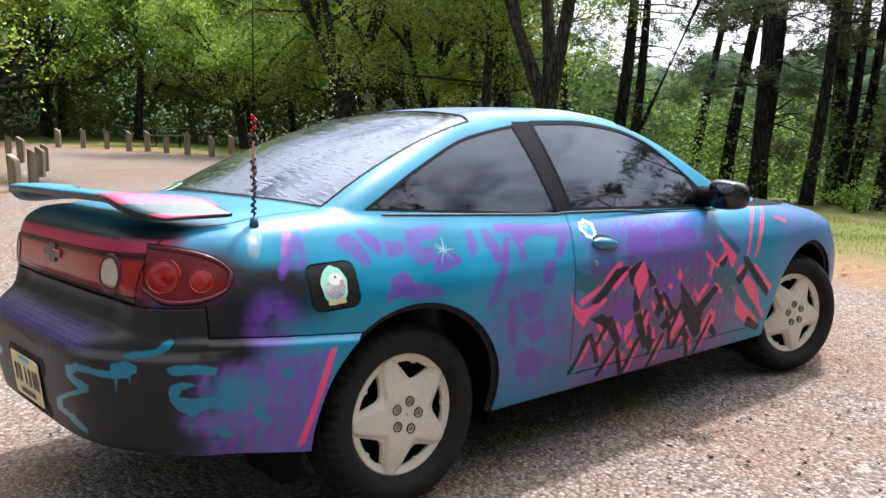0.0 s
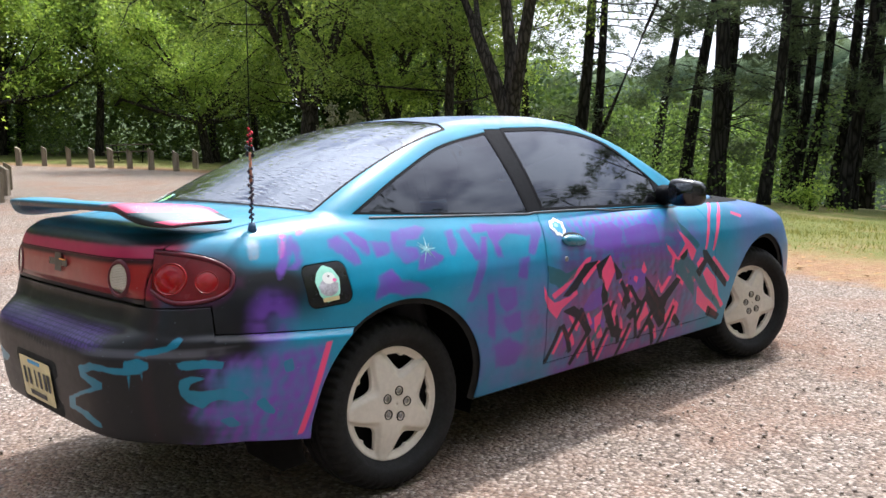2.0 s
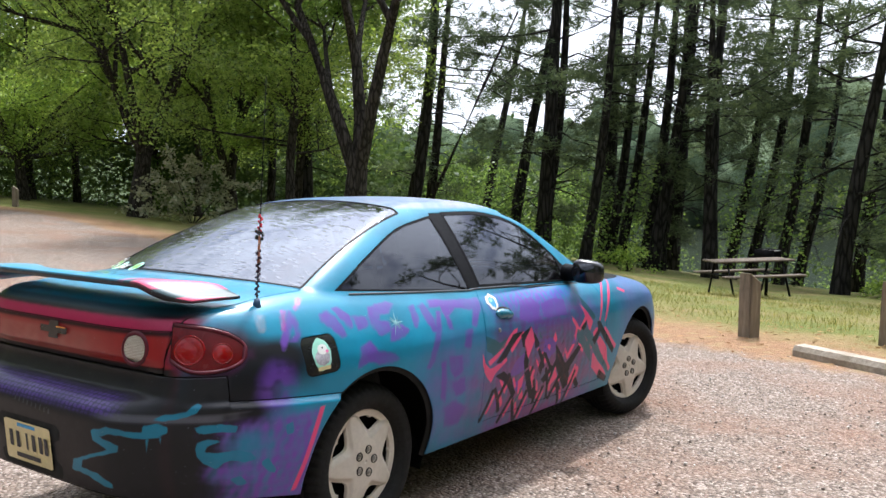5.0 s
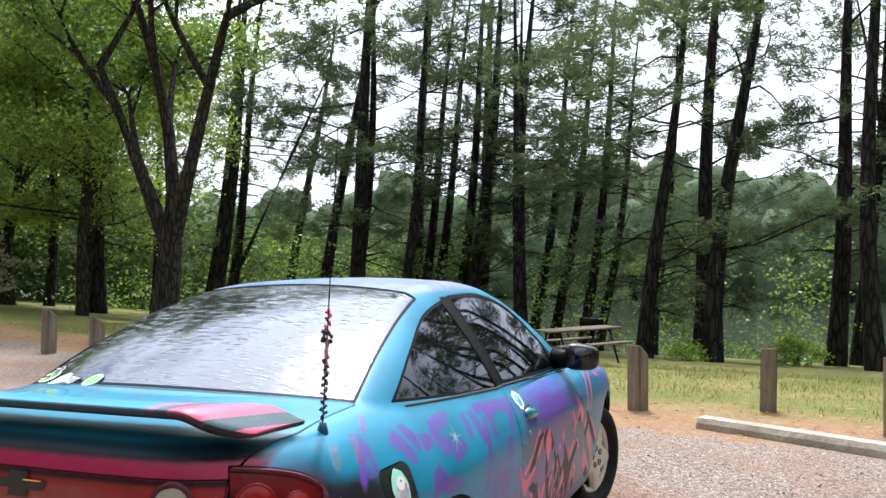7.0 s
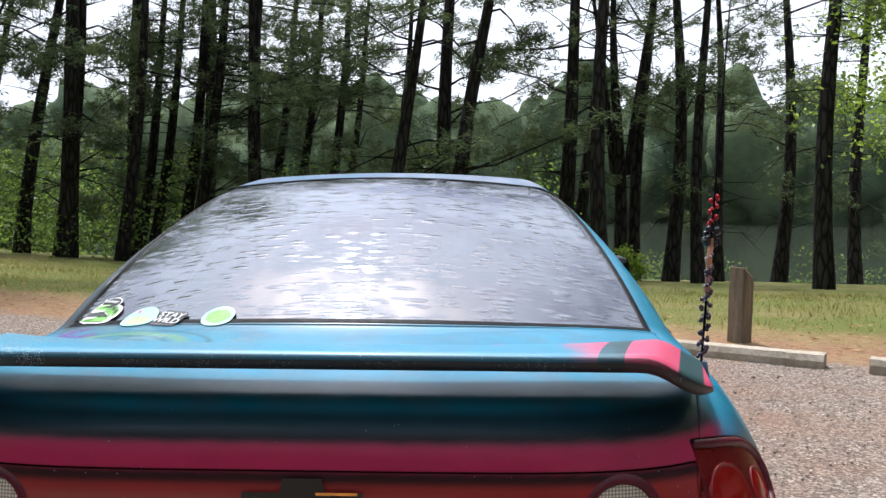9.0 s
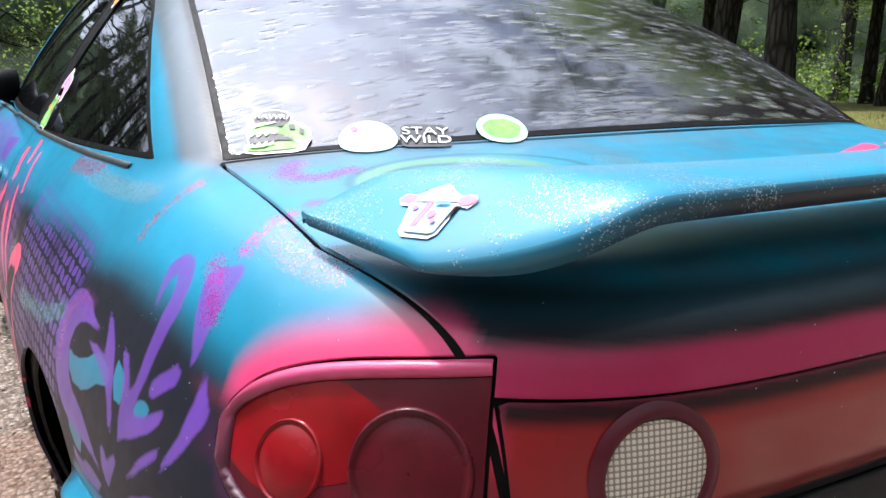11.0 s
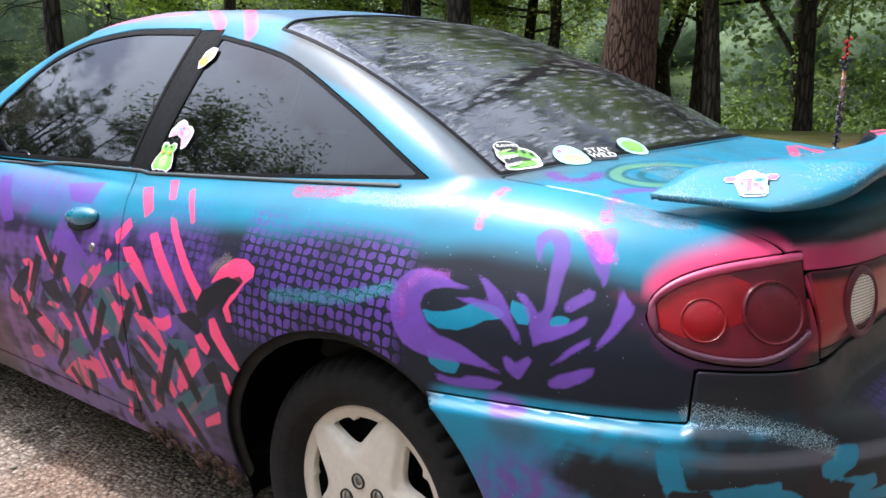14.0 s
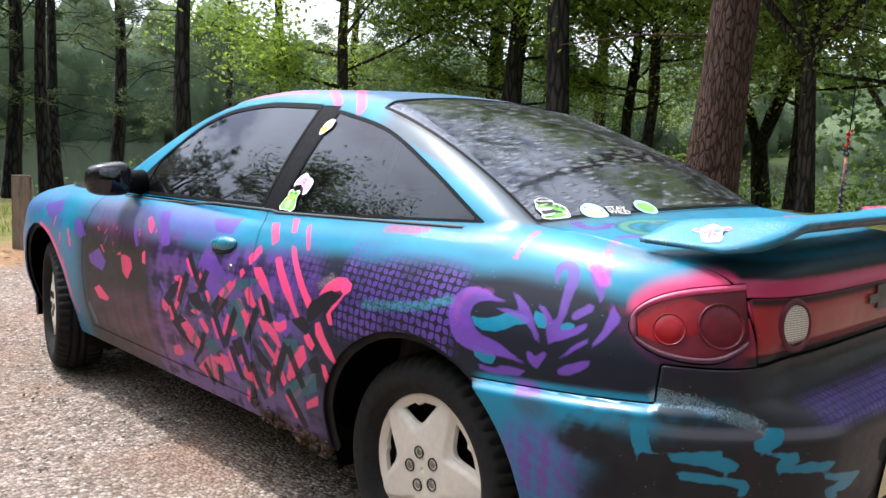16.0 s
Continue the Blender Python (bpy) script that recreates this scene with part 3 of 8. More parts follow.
fill("black", 1, pts=((.397, .723), (.364, .747), (.337, .751), (.307, .764), (.291, .754), (.319, .720), (.366, .690), (.419, .647), (.450, .635), (.455, .673), (.432, .705)))
fill("black", 1, pts=((.575, .653), (.553, .622), (.472, .651), (.435, .625), (.453, .594), (.514, .614)))
fill("deep", 1, pts=((.913, .593), (.849, .618), (.807, .578), (.755, .524), (.800, .503), (.868, .534)))
fill("deep", 1, pts=((.578, .561), (.503, .572), (.491, .548), (.555, .486), (.595, .492)))
fill("deep", 1, pts=((.608, .399), (.517, .452), (.411, .492), (.411, .440), (.533, .386)))
fill("black", 1, pts=((.758, .514), (.707, .499), (.634, .454), (.658, .438), (.722, .457)))
fill("black", 1, pts=((.452, .515), (.400, .548), (.379, .502), (.428, .487)))
fill("purple", 1, pts=((.919, .502), (.767, .550), (.764, .446), (.887, .358), (.978, .371)))
fill("purple", 1, pts=((.610, .635), (.568, .636), (.532, .591), (.561, .565), (.606, .590)))
# right door: pink, deep teal and black masked bars
fill("pink", -1, pts=((1.031, .726), (1.063, .732), (1.057, .710), (1.021, .700), (.937, .642), (.881, .605), (.810, .576), (.791, .597), (.863, .624)))
fill("pink", -1, pts=((1.112, .708), (1.127, .699), (1.006, .610), (.994, .634), (1.052, .674)))
fill("pink", -1, pts=((.744, .646), (.773, .589), (.811, .562), (.847, .565), (.883, .573), (.913, .574), (.953, .600), (.965, .579), (.903, .551), (.861, .532), (.829, .496), (.777, .537), (.748, .587)))
fill("pink", -1, pts=((.908, .508), (.937, .488), (.979, .430), (.973, .424), (.911, .489)))
fill("pink", -1, pts=((.850, .473), (.927, .412), (.947, .388), (.912, .401)))
fill("pink", -1, pts=((.996, .503), (1.030, .461), (1.019, .458)))
fill("pink", -1, pts=((1.089, .464), (1.144, .489), (1.136, .430), (1.177, .377), (1.138, .375), (1.101, .411)))
fill("pink", -1, pts=((1.198, .723), (1.234, .650), (1.214, .620), (1.168, .558), (1.132, .623), (1.135, .659)))
fill("pink", -1, pts=((1.193, .520), (1.214, .518), (1.273, .414), (1.253, .410), (1.209, .469)))
fill("pink", -1, pts=((1.246, .560), (1.274, .537), (1.316, .482), (1.299, .481), (1.258, .533)))
fill("pink", -1, pts=((1.341, .384), (1.362, .395), (1.348, .349), (1.317, .359)))
fill("pink", -1, pts=((1.483, .541), (1.500, .545), (1.572, .470), (1.556, .461)))
fill("pink", -1, pts=((1.493, .458), (1.516, .423), (1.459, .394), (1.445, .371), (1.417, .389)))
fill("pink", -1, pts=((1.589, .440), (1.626, .411), (1.662, .395), (1.724, .469), (1.732, .437), (1.694, .365), (1.651, .374), (1.593, .412)))
fill("pink", -1, pts=((1.688, .569), (1.609, .497), (1.592, .517), (1.659, .572)))
fill("pink", -1, pts=((1.726, .574), (1.800, .537), (1.790, .508), (1.734, .551)))
fill("pink", -1, pts=((1.641, .736), (1.703, .686), (1.738, .649), (1.766, .675), (1.802, .708), (1.820, .691), (1.782, .657), (1.738, .624), (1.709, .640), (1.692, .580), (1.681, .617), (1.694, .659), (1.655, .699)))
fill("pink", -1, pts=((1.746, .823), (1.772, .792), (1.907, .670), (1.868, .615), (1.846, .652), (1.803, .720)))
fill("pink", -1, pts=((1.926, .581), (1.909, .603), (1.954, .634), (1.981, .620), (1.938, .560)))
fill("pink", -1, pts=((2.060, .610), (2.070, .630), (2.176, .544), (2.246, .501), (2.230, .474)))
fill("pink", -1, pts=((1.971, .549), (2.004, .577), (2.106, .508), (2.151, .421), (2.227, .376), (2.208, .363), (2.059, .454)))
fill("pink", -1, pts=((1.922, .500), (2.017, .434), (2.180, .356), (2.183, .326), (2.049, .364), (1.936, .414)))
fill("pink", -1, pts=((1.864, .547), (1.889, .545), (1.909, .521), (1.884, .515)))
fill("pink", -1, pts=((1.783, .620), (1.851, .568), (1.831, .561)))
fill("pink", -1, pts=((1.712, .390), (1.738, .452), (1.768, .434), (1.762, .358)))
fill("pink", -1, pts=((1.336, .551), (1.362, .523), (1.355, .508)))
fill("pink", -1, pts=((1.375, .610), (1.406, .596), (1.395, .571), (1.371, .589)))
fill("pink", -1, pts=((1.453, .665), (1.477, .622), (1.459, .602), (1.432, .626)))
fill("pink", -1, pts=((1.555, .587), (1.609, .523), (1.599, .503)))
fill("pink", -1, pts=((1.069, .393), (1.111, .363), (1.074, .359)))
fill("black", -1, pts=((1.017, .703), (1.120, .707), (1.052, .671), (.994, .631), (.957, .599), (.901, .576), (.860, .580), (.937, .634)))
fill("black", -1, pts=((.862, .521), (.943, .533), (.992, .503), (1.081, .414), (1.058, .390), (.966, .478), (.910, .499)))
fill("black", -1, pts=((1.091, .688), (1.203, .728), (1.135, .659), (1.132, .617), (1.112, .630)))
fill("black", -1, pts=((1.209, .705), (1.285, .626), (1.281, .608), (1.239, .602), (1.230, .645)))
fill("black", -1, pts=((1.140, .611), (1.177, .552), (1.181, .517), (1.141, .511), (1.128, .552)))
fill("black", -1, pts=((1.143, .496), (1.190, .511), (1.245, .408), (1.323, .386), (1.317, .350), (1.239, .370), (1.179, .437)))
fill("black", -1, pts=((1.284, .498), (1.329, .577), (1.352, .565), (1.321, .457)))
fill("black", -1, pts=((1.330, .567), (1.356, .569), (1.444, .473), (1.426, .458)))
fill("black", -1, pts=((1.330, .436), (1.432, .495), (1.452, .480), (1.372, .413)))
fill("black", -1, pts=((1.455, .605), (1.502, .565), (1.577, .495), (1.656, .420), (1.674, .367), (1.636, .350), (1.560, .401), (1.473, .485), (1.474, .542)))
fill("black", -1, pts=((1.580, .477), (1.623, .495), (1.733, .560), (1.770, .540), (1.660, .458), (1.649, .428)))
fill("black", -1, pts=((1.963, .668), (2.005, .662), (2.060, .610), (2.222, .483), (2.208, .451), (2.066, .548), (2.008, .600), (1.943, .532), (1.902, .566), (1.976, .617)))
fill("black", -1, pts=((1.752, .651), (1.830, .688), (1.821, .651), (1.787, .631)))
fill("black", -1, pts=((1.518, .415), (1.605, .356), (1.575, .350), (1.498, .390)))
fill("black", -1, pts=((1.747, .398), (1.825, .351), (1.805, .334), (1.735, .370)))
fill("black", -1, pts=((2.057, .392), (2.216, .335), (2.198, .312), (2.063, .350)))
fill("deep", -1, pts=((1.705, .607), (1.713, .651), (1.753, .639), (1.801, .675), (1.830, .685), (1.826, .647), (1.878, .614), (1.915, .582), (1.950, .551), (2.024, .488), (2.228, .351), (2.174, .363), (1.977, .465), (1.891, .537), (1.906, .440), (1.843, .489), (1.785, .538), (1.746, .569)))
fill("deep", -1, pts=((1.779, .876), (1.801, .837), (1.942, .691), (1.912, .675), (1.795, .773)))
fill("deep", -1, pts=((.774, .725), (.899, .675), (.974, .694), (.937, .647), (.844, .619), (.779, .650)))
fill("pink", -1, pts=((2.264, 1.055), (2.221, .979), (2.096, .855), (2.049, .767), (2.005, .662), (1.989, .667), (2.018, .755), (2.071, .857)))
fill("pink", -1, pts=((2.348, 1.031), (2.300, .973), (2.206, .865), (2.130, .747), (2.080, .656), (2.059, .650), (2.095, .736), (2.159, .851)))
fill("purple", -1, pts=((1.048, .560), (1.141, .591), (1.150, .510), (1.071, .499), (.993, .499)))
fill("purple", -1, pts=((1.144, .883), (1.271, .904), (1.324, .839), (1.277, .751), (1.177, .747), (1.104, .778)))
fill("purple", -1, pts=((1.346, .851), (1.496, .869), (1.594, .846), (1.596, .749), (1.450, .748), (1.330, .759)))
fill("purple", -1, pts=((1.029, .466), (1.141, .463), (1.170, .412), (1.086, .422)))
fill("purple", -1, pts=((1.340, .635), (1.463, .634), (1.466, .569), (1.383, .526), (1.325, .572)))
# right quarter: purple tag letters
fill("purple", -1, soft=.022, pts=((-.235, 1.006), (-.195, 1.023), (-.172, .983), (-.144, .915), (-.143, .874), (-.167, .871), (-.209, .931), (-.239, .970)))
fill("purple", -1, soft=.022, pts=((-.159, 1.026), (-.133, 1.031), (-.086, .971), (-.091, .914), (-.110, .910), (-.140, .971)))
fill("purple", -1, soft=.022, pts=((-.075, .967), (-.002, .945), (-.008, .903), (-.067, .890)))
fill("purple", -1, soft=.022, pts=((.033, .994), (.084, 1.009), (.152, 1.013), (.185, .993), (.127, .944), (.076, .950), (.055, .923), (.113, .901), (.114, .859), (.043, .834), (.017, .879), (.008, .937)))
fill("purple", -1, soft=.022, pts=((.116, .865), (.186, .878), (.216, .839), (.181, .809), (.140, .802), (.087, .802)))
fill("purple", -1, soft=.022, pts=((.276, .958), (.309, .971), (.303, .894), (.278, .838), (.258, .841), (.262, .898)))
fill("purple", -1, soft=.022, pts=((.341, .960), (.377, .974), (.412, .868), (.406, .797), (.377, .800), (.347, .874)))
fill("purple", -1, soft=.022, pts=((.421, .988), (.607, .965), (.808, .959), (.780, .882), (.706, .789), (.675, .799), (.722, .887), (.585, .915), (.521, .873), (.522, .800), (.492, .803), (.489, .891), (.484, .940), (.407, .938)))
fill("purple", -1, soft=.022, pts=((.442, .911), (.472, .909), (.425, .782), (.361, .668), (.332, .633), (.310, .642), (.364, .737), (.402, .811)))
fill("purple", -1, soft=.022, pts=((-.087, .802), (-.029, .819), (.005, .770), (.103, .739), (.127, .714), (.075, .704), (.012, .713), (-.042, .732), (-.108, .721)))
fill("purple", -1, soft=.022, pts=((-.408, .991), (-.369, 1.057), (-.363, 1.040), (-.357, .982), (-.363, .929), (-.392, .902), (-.412, .906), (-.378, .938), (-.379, .979), (-.406, .957), (-.420, .914), (-.458, .878), (-.456, .915)))
fill("purple", -1, soft=.022, pts=((.474, .668), (.569, .658), (.578, .589), (.516, .563), (.482, .611)))
fill("purple", -1, soft=.022, pts=((.413, .652), (.444, .649), (.454, .475), (.421, .500)))
fill("purple", -1, soft=.022, pts=((.502, .543), (.596, .554), (.618, .497), (.539, .486)))
fill("purple", -1, soft=.022, pts=((.620, .776), (.670, .778), (.641, .686), (.593, .702)))
fill("purple", -1, soft=.022, pts=((.450, .455), (.542, .464), (.631, .422), (.601, .368), (.487, .373)))

# left door: masked pink, black and purple shapes
fill("pink", 1, pts=((1.371, .552), (1.322, .536), (1.340, .503), (1.377, .515)))
fill("pink", 1, pts=((1.316, .490), (1.268, .557), (1.205, .628), (1.193, .624), (1.230, .563), (1.306, .480)))
fill("pink", 1, pts=((1.279, .646), (1.230, .660), (1.254, .626)))
fill("pink", 1, pts=((1.240, .498), (1.201, .511), (1.135, .477), (1.095, .446), (1.127, .418), (1.167, .444), (1.231, .476)))
fill("pink", 1, pts=((1.161, .541), (1.135, .554), (1.078, .550), (1.103, .534)))
fill("pink", 1, pts=((.987, .555), (.963, .598), (.901, .666), (.853, .708), (.856, .679), (.921, .623), (.976, .562)))
fill("pink", 1, pts=((.838, .735), (.822, .750), (.804, .734), (.827, .710)))
fill("pink", 1, pts=((.789, .684), (.770, .693), (.739, .649), (.723, .631), (.748, .626)))
fill("pink", 1, pts=((.848, .630), (.818, .630), (.766, .584), (.767, .568), (.797, .573)))
fill("pink", 1, pts=((.902, .548), (.871, .538), (.844, .543), (.853, .515), (.884, .520), (.905, .515)))
fill("pink", 1, pts=((1.164, .356), (1.034, .421), (1.007, .367), (.999, .344), (1.121, .350)))
fill("pink", 1, pts=((1.324, .393), (1.265, .409), (1.244, .382), (1.291, .368), (1.331, .366)))
fill("pink", 1, pts=((.829, .421), (.788, .424), (.757, .425), (.772, .389), (.811, .390)))
fill("pink", 1, pts=((.973, .438), (.920, .433), (.908, .405), (.941, .384), (.963, .404)))
fill("pink", 1, pts=((1.551, .858), (1.533, .875), (1.484, .833), (1.483, .784), (1.520, .811)))
fill("pink", 1, pts=((1.763, .659), (1.717, .678), (1.702, .600), (1.659, .574), (1.614, .627), (1.629, .664), (1.673, .671)))
fill("pink", 1, pts=((1.989, .491), (1.934, .512), (1.847, .474), (1.868, .458), (1.950, .458)))
fill("pink", 1, pts=((1.531, .698), (1.506, .715), (1.502, .656), (1.529, .659)))
fill("pink", 1, pts=((1.104, .522), (1.075, .533), (1.034, .502), (1.046, .483), (1.080, .499)))
fill("pink", 1, pts=((1.213, .452), (1.173, .465), (1.143, .443), (1.172, .426)))
fill("pink", 1, pts=((1.053, .629), (1.035, .637), (1.007, .602), (1.029, .592)))
fill("pink", 1, pts=((.718, .594), (.699, .603), (.665, .567), (.681, .554)))
fill("purple", 1, pts=((1.636, .794), (1.614, .805), (1.565, .727), (1.583, .711)))
fill("purple", 1, pts=((2.027, .622), (1.920, .665), (1.856, .618), (1.890, .572), (2.004, .590)))
fill("purple", 1, pts=((1.092, .757), (1.008, .771), (.903, .700), (.985, .606), (1.053, .652)))
fill("purple", 1, pts=((1.236, .393), (1.141, .390), (1.220, .346), (1.289, .354)))
fill("purple", 1, pts=((1.010, .545), (.900, .565), (.915, .455), (1.004, .448)))
fill("purple", 1, pts=((1.488, .907), (1.430, .928), (1.323, .763), (1.381, .747)))
fill("purple", 1, pts=((2.194, .759), (2.132, .776), (2.055, .705), (2.122, .681)))
fill("purple", 1, pts=((2.571, .803), (2.374, .864), (2.341, .786), (2.481, .736)))
fill("purple", 1, pts=((1.110, .929), (.939, .958), (.953, .869), (1.051, .868)))
fill("black", 1, pts=((1.358, .554), (1.291, .614), (1.229, .642), (1.254, .583), (1.323, .530)))
fill("black", 1, pts=((1.306, .480), (1.237, .516), (1.190, .501), (1.243, .480), (1.181, .435), (1.129, .413), (1.163, .417), (1.252, .444)))
fill("black", 1, pts=((1.086, .486), (1.053, .482), (1.091, .420), (1.184, .363), (1.190, .372), (1.113, .427)))
fill("black", 1, pts=((1.180, .595), (1.098, .621), (1.053, .571), (1.089, .553), (1.146, .566)))
fill("black", 1, pts=((.887, .492), (.822, .515), (.796, .479), (.854, .446)))
fill("black", 1, pts=((1.007, .590), (.964, .632), (.900, .621), (.977, .545)))
fill("deep", 1, pts=((.775, .721), (.708, .727), (.799, .683), (.880, .658), (.841, .698)))
fill("deep", 1, pts=((.900, .621), (.838, .643), (.787, .619), (.837, .588)))
fill("deep", 1, pts=((1.071, .451), (.997, .481), (.960, .446), (1.034, .421)))
# rear bumper, left: teal runs
fill("teal", 2, soft=.009, pts=((.156, .619), (.108, .616), (.096, .580), (.085, .556), (.007, .567), (-.122, .576), (-.124, .561), (-.158, .555), (-.180, .545), (-.170, .531), (-.133, .526), (-.067, .540), (-.014, .541), (.031, .543), (.041, .559), (.084, .553), (.114, .551), (.121, .536), (.143, .568)))
fill("teal", 2, soft=.009, pts=((.014, .520), (-.051, .524), (-.125, .515), (-.202, .511), (-.219, .497), (-.208, .472), (-.180, .471), (-.186, .489), (-.128, .498), (-.064, .500), (-.001, .504)))
fill("teal", 2, soft=.009, pts=((-.253, .625), (-.315, .622), (-.320, .609), (-.306, .587), (-.272, .577), (-.282, .570), (-.365, .572), (-.373, .550), (-.338, .539), (-.412, .548), (-.518, .538), (-.489, .522), (-.362, .523), (-.304, .525), (-.296, .546), (-.315, .556), (-.252, .570), (-.222, .577), (-.220, .597), (-.249, .604)))
fill("teal", 2, soft=.009, pts=((.136, .548), (.123, .550), (.126, .526)))
fill("teal", 2, soft=.009, pts=((-.133, .530), (-.142, .530), (-.140, .515)))
fill("teal", 2, soft=.009, pts=((-.156, .534), (-.163, .535), (-.161, .520)))
fill("teal", 2, soft=.009, pts=((-.237, .577), (-.245, .577), (-.242, .559)))
fill("teal", 2, soft=.009, pts=((-.309, .528), (-.316, .528), (-.315, .503)))
fill("teal", 2, soft=.009, pts=((-.335, .527), (-.342, .527), (-.342, .513)))
fill("teal", 2, soft=.009, pts=((-.465, .519), (-.656, .486), (-.651, .476), (-.599, .457), (-.535, .460), (-.557, .440), (-.495, .453), (-.481, .476), (-.556, .486), (-.481, .502)))
# rear bumper, right: teal ribbons with drips
fill("teal", -2, soft=.010, pts=((-.578, .557), (-.494, .577), (-.395, .567), (-.321, .566), (-.321, .589), (-.251, .596), (-.202, .584), (-.202, .566), (-.250, .551), (-.321, .543), (-.396, .548), (-.477, .555), (-.535, .539), (-.437, .517), (-.438, .494), (-.544, .471), (-.632, .441), (-.638, .414), (-.545, .407), (-.471, .379), (-.465, .362), (-.513, .363), (-.607, .390), (-.695, .397), (-.685, .435), (-.565, .477), (-.490, .498), (-.570, .524)))
fill("teal", -2, soft=.010, pts=((-.079, .581), (-.031, .591), (.051, .590), (.120, .579), (.108, .556), (.028, .565), (-.031, .558), (-.061, .563)))
fill("teal", -2, soft=.010, pts=((-.062, .531), (-.019, .540), (.050, .532), (-.020, .517), (-.033, .499), (.026, .492), (.117, .495), (.184, .475), (.205, .449), (.159, .444), (.093, .459), (.047, .453), (.022, .435), (-.035, .457), (-.070, .486), (-.074, .513)))
fill("teal", -2, soft=.010, pts=((.232, .436), (.260, .443), (.302, .393), (.295, .378), (.262, .393), (.231, .422)))
fill("teal", -2, soft=.010, pts=((.343, .550), (.383, .560), (.387, .516), (.353, .510)))
fill("teal", -2, soft=.010, pts=((.077, .393), (.134, .398), (.164, .364), (.118, .359)))
fill("teal", -2, soft=.010, pts=((-.273, .608), (-.226, .623), (-.120, .634), (-.065, .661), (-.045, .652), (-.069, .628), (-.119, .617), (-.224, .601)))
fill("teal", -2, soft=.010, pts=((-.306, .544), (-.289, .545), (-.299, .494)))
fill("teal", -2, soft=.010, pts=((-.243, .551), (-.229, .552), (-.239, .524)))
fill("teal", -2, soft=.010, pts=((-.073, .563), (-.065, .563), (-.072, .524)))

# glitter: colour, side, width, places
GLITTER = [
    ((.75, .05, .18), 1, .030, ((.226, 1.03), (.084, 1.05))),
    ((.34, .52, .62), 1, .034, ((.10, 1.04), (-.05, 1.05), (-.17, 1.08))),
    ((.80, .06, .12), 1, .018, ((-.253, 1.135), (-.25, 1.12))),
    ((.80, .06, .12), 1, .006, ((-.25, 1.11), (-.247, 1.02))),
    ((.75, .05, .60), 1, .024, ((-.455, 1.06), (-.48, 1.04), (-.505, 1.01))),
    ((.75, .05, .60), 1, .016, ((-.462, 1.17), (-.477, 1.10))),
    ((.30, .27, .33), 1, .040, ((-.48, 1.14), (-.55, 1.13), (-.60, 1.14))),
    ((.50, .12, .60), 1, .014, ((-.215, .889), (-.167, .885), (-.128, .831), (-.142, .777))),
    ((.10, .50, .60), 1, .024, ((.20, .74), (.0, .78), (-.10, .83))),
    ((.45, .65, .78), 1, .026, ((-.68, .765), (-.74, .79), (-.80, .805), (-.85, .83))),
    ((.60, .45, .50), 1, .020, ((.40, .76), (.36, .80))),
    ((.75, .05, .50), -1, .014, ((-.394, 1.06), (-.425, .97))),
    ((.42, .40, .45), -1, .030, ((-.50, 1.05), (-.515, .99))),
    ((.45, .65, .72), -1, .018, ((.14, .90), (.17, .89))),
    ((.60, .05, .45), -1, .016, ((-.33, 1.06), (-.28, 1.12))),
]
TOP_GLITTER = [
    ((.55, .75, .80), .014, ((-0.426, 0.429), (-0.409, 0.355), (-0.450, 0.367), (-0.483, 0.448), (-0.456, 0.433))),
    ((.35, .06, .42), .020, ((-.295, .568), (-.327, .590), (-.354, .583), (-.371, .557), (-.365, .522))),
    ((.34, .52, .62), .035, ((-.50, .38), (-.60, .30))),
    ((.34, .52, .62), .030, ((-.45, .20), (-.55, .12))),
    ((.70, .05, .40), .030, ((-.52, .02), (-.54, -.04))),
    ((.60, .60, .65), .030, ((-.53, -.15), (-.55, -.25))),
]
LAYERS = ("teal", "green", "purple", "pink", "deep", "black")
TEAL, PURPLE, PINK, BLACK = (.008, .20, .33), (.128, .050, .32), (.82, .06, .18), (.010, .0105, .014)


def scatter(seed, side, box, count, tones, size):
    """Many small masked dabs at odd slants over a stretch of flank: along lo, hi, girth lo, hi."""
    rng = random.Random(seed)
    for k in range(count):
        cx, cg = rng.uniform(box[0], box[1]), rng.uniform(box[2], box[3])
        a = rng.choice((.8, 2.2, 1.1, 2.0)) + rng.uniform(-.25, .25)
        n = rng.uniform(.5, 1.3) * size
        brush(rng.choice(tones), side, rng.uniform(.35, .75) * size, pts=((cx - n * math.cos(a), cg - n * math.sin(a)), (cx + n * math.cos(a), cg + n * math.sin(a))))


scatter(1, 1, (.85, 1.40, .28, .74), 24, ("purple", "deep", "purple"), .030)
scatter(3, 1, (1.45, 1.95, .66, .84), 14, ("purple", "purple", "pink"), .018)
scatter(5, -1, (.92, 1.95, .30, .62), 24, ("pink", "black", "black"), .015)
scatter(4, -1, (.90, 1.75, .30, .66), 12, ("purple", "purple", "deep"), .030)


def lattice(seed, side, box, count, length):
    """Crossed masked bars, each black one with a pink one beside it."""
    rng = random.Random(seed)
    for k in range(count):
        cx = box[0] + (box[1] - box[0]) * (k + rng.uniform(.2, .8)) / count
        cg = rng.uniform(box[2], box[3])
        a = (math.radians(58), math.radians(122))[k % 2] + rng.uniform(-.12, .12)
        n = rng.uniform(.6, 1.1) * length
        dx, dg = n * math.cos(a), n * math.sin(a)
        for layer, shift, width, cut in (("pink", .030, .020, .6), ("black", 0, .032, 1)):
            brush(layer, side, width, pts=((cx + shift - dx * cut, cg - dg * cut), (cx + shift + dx * cut, cg + dg * cut)))


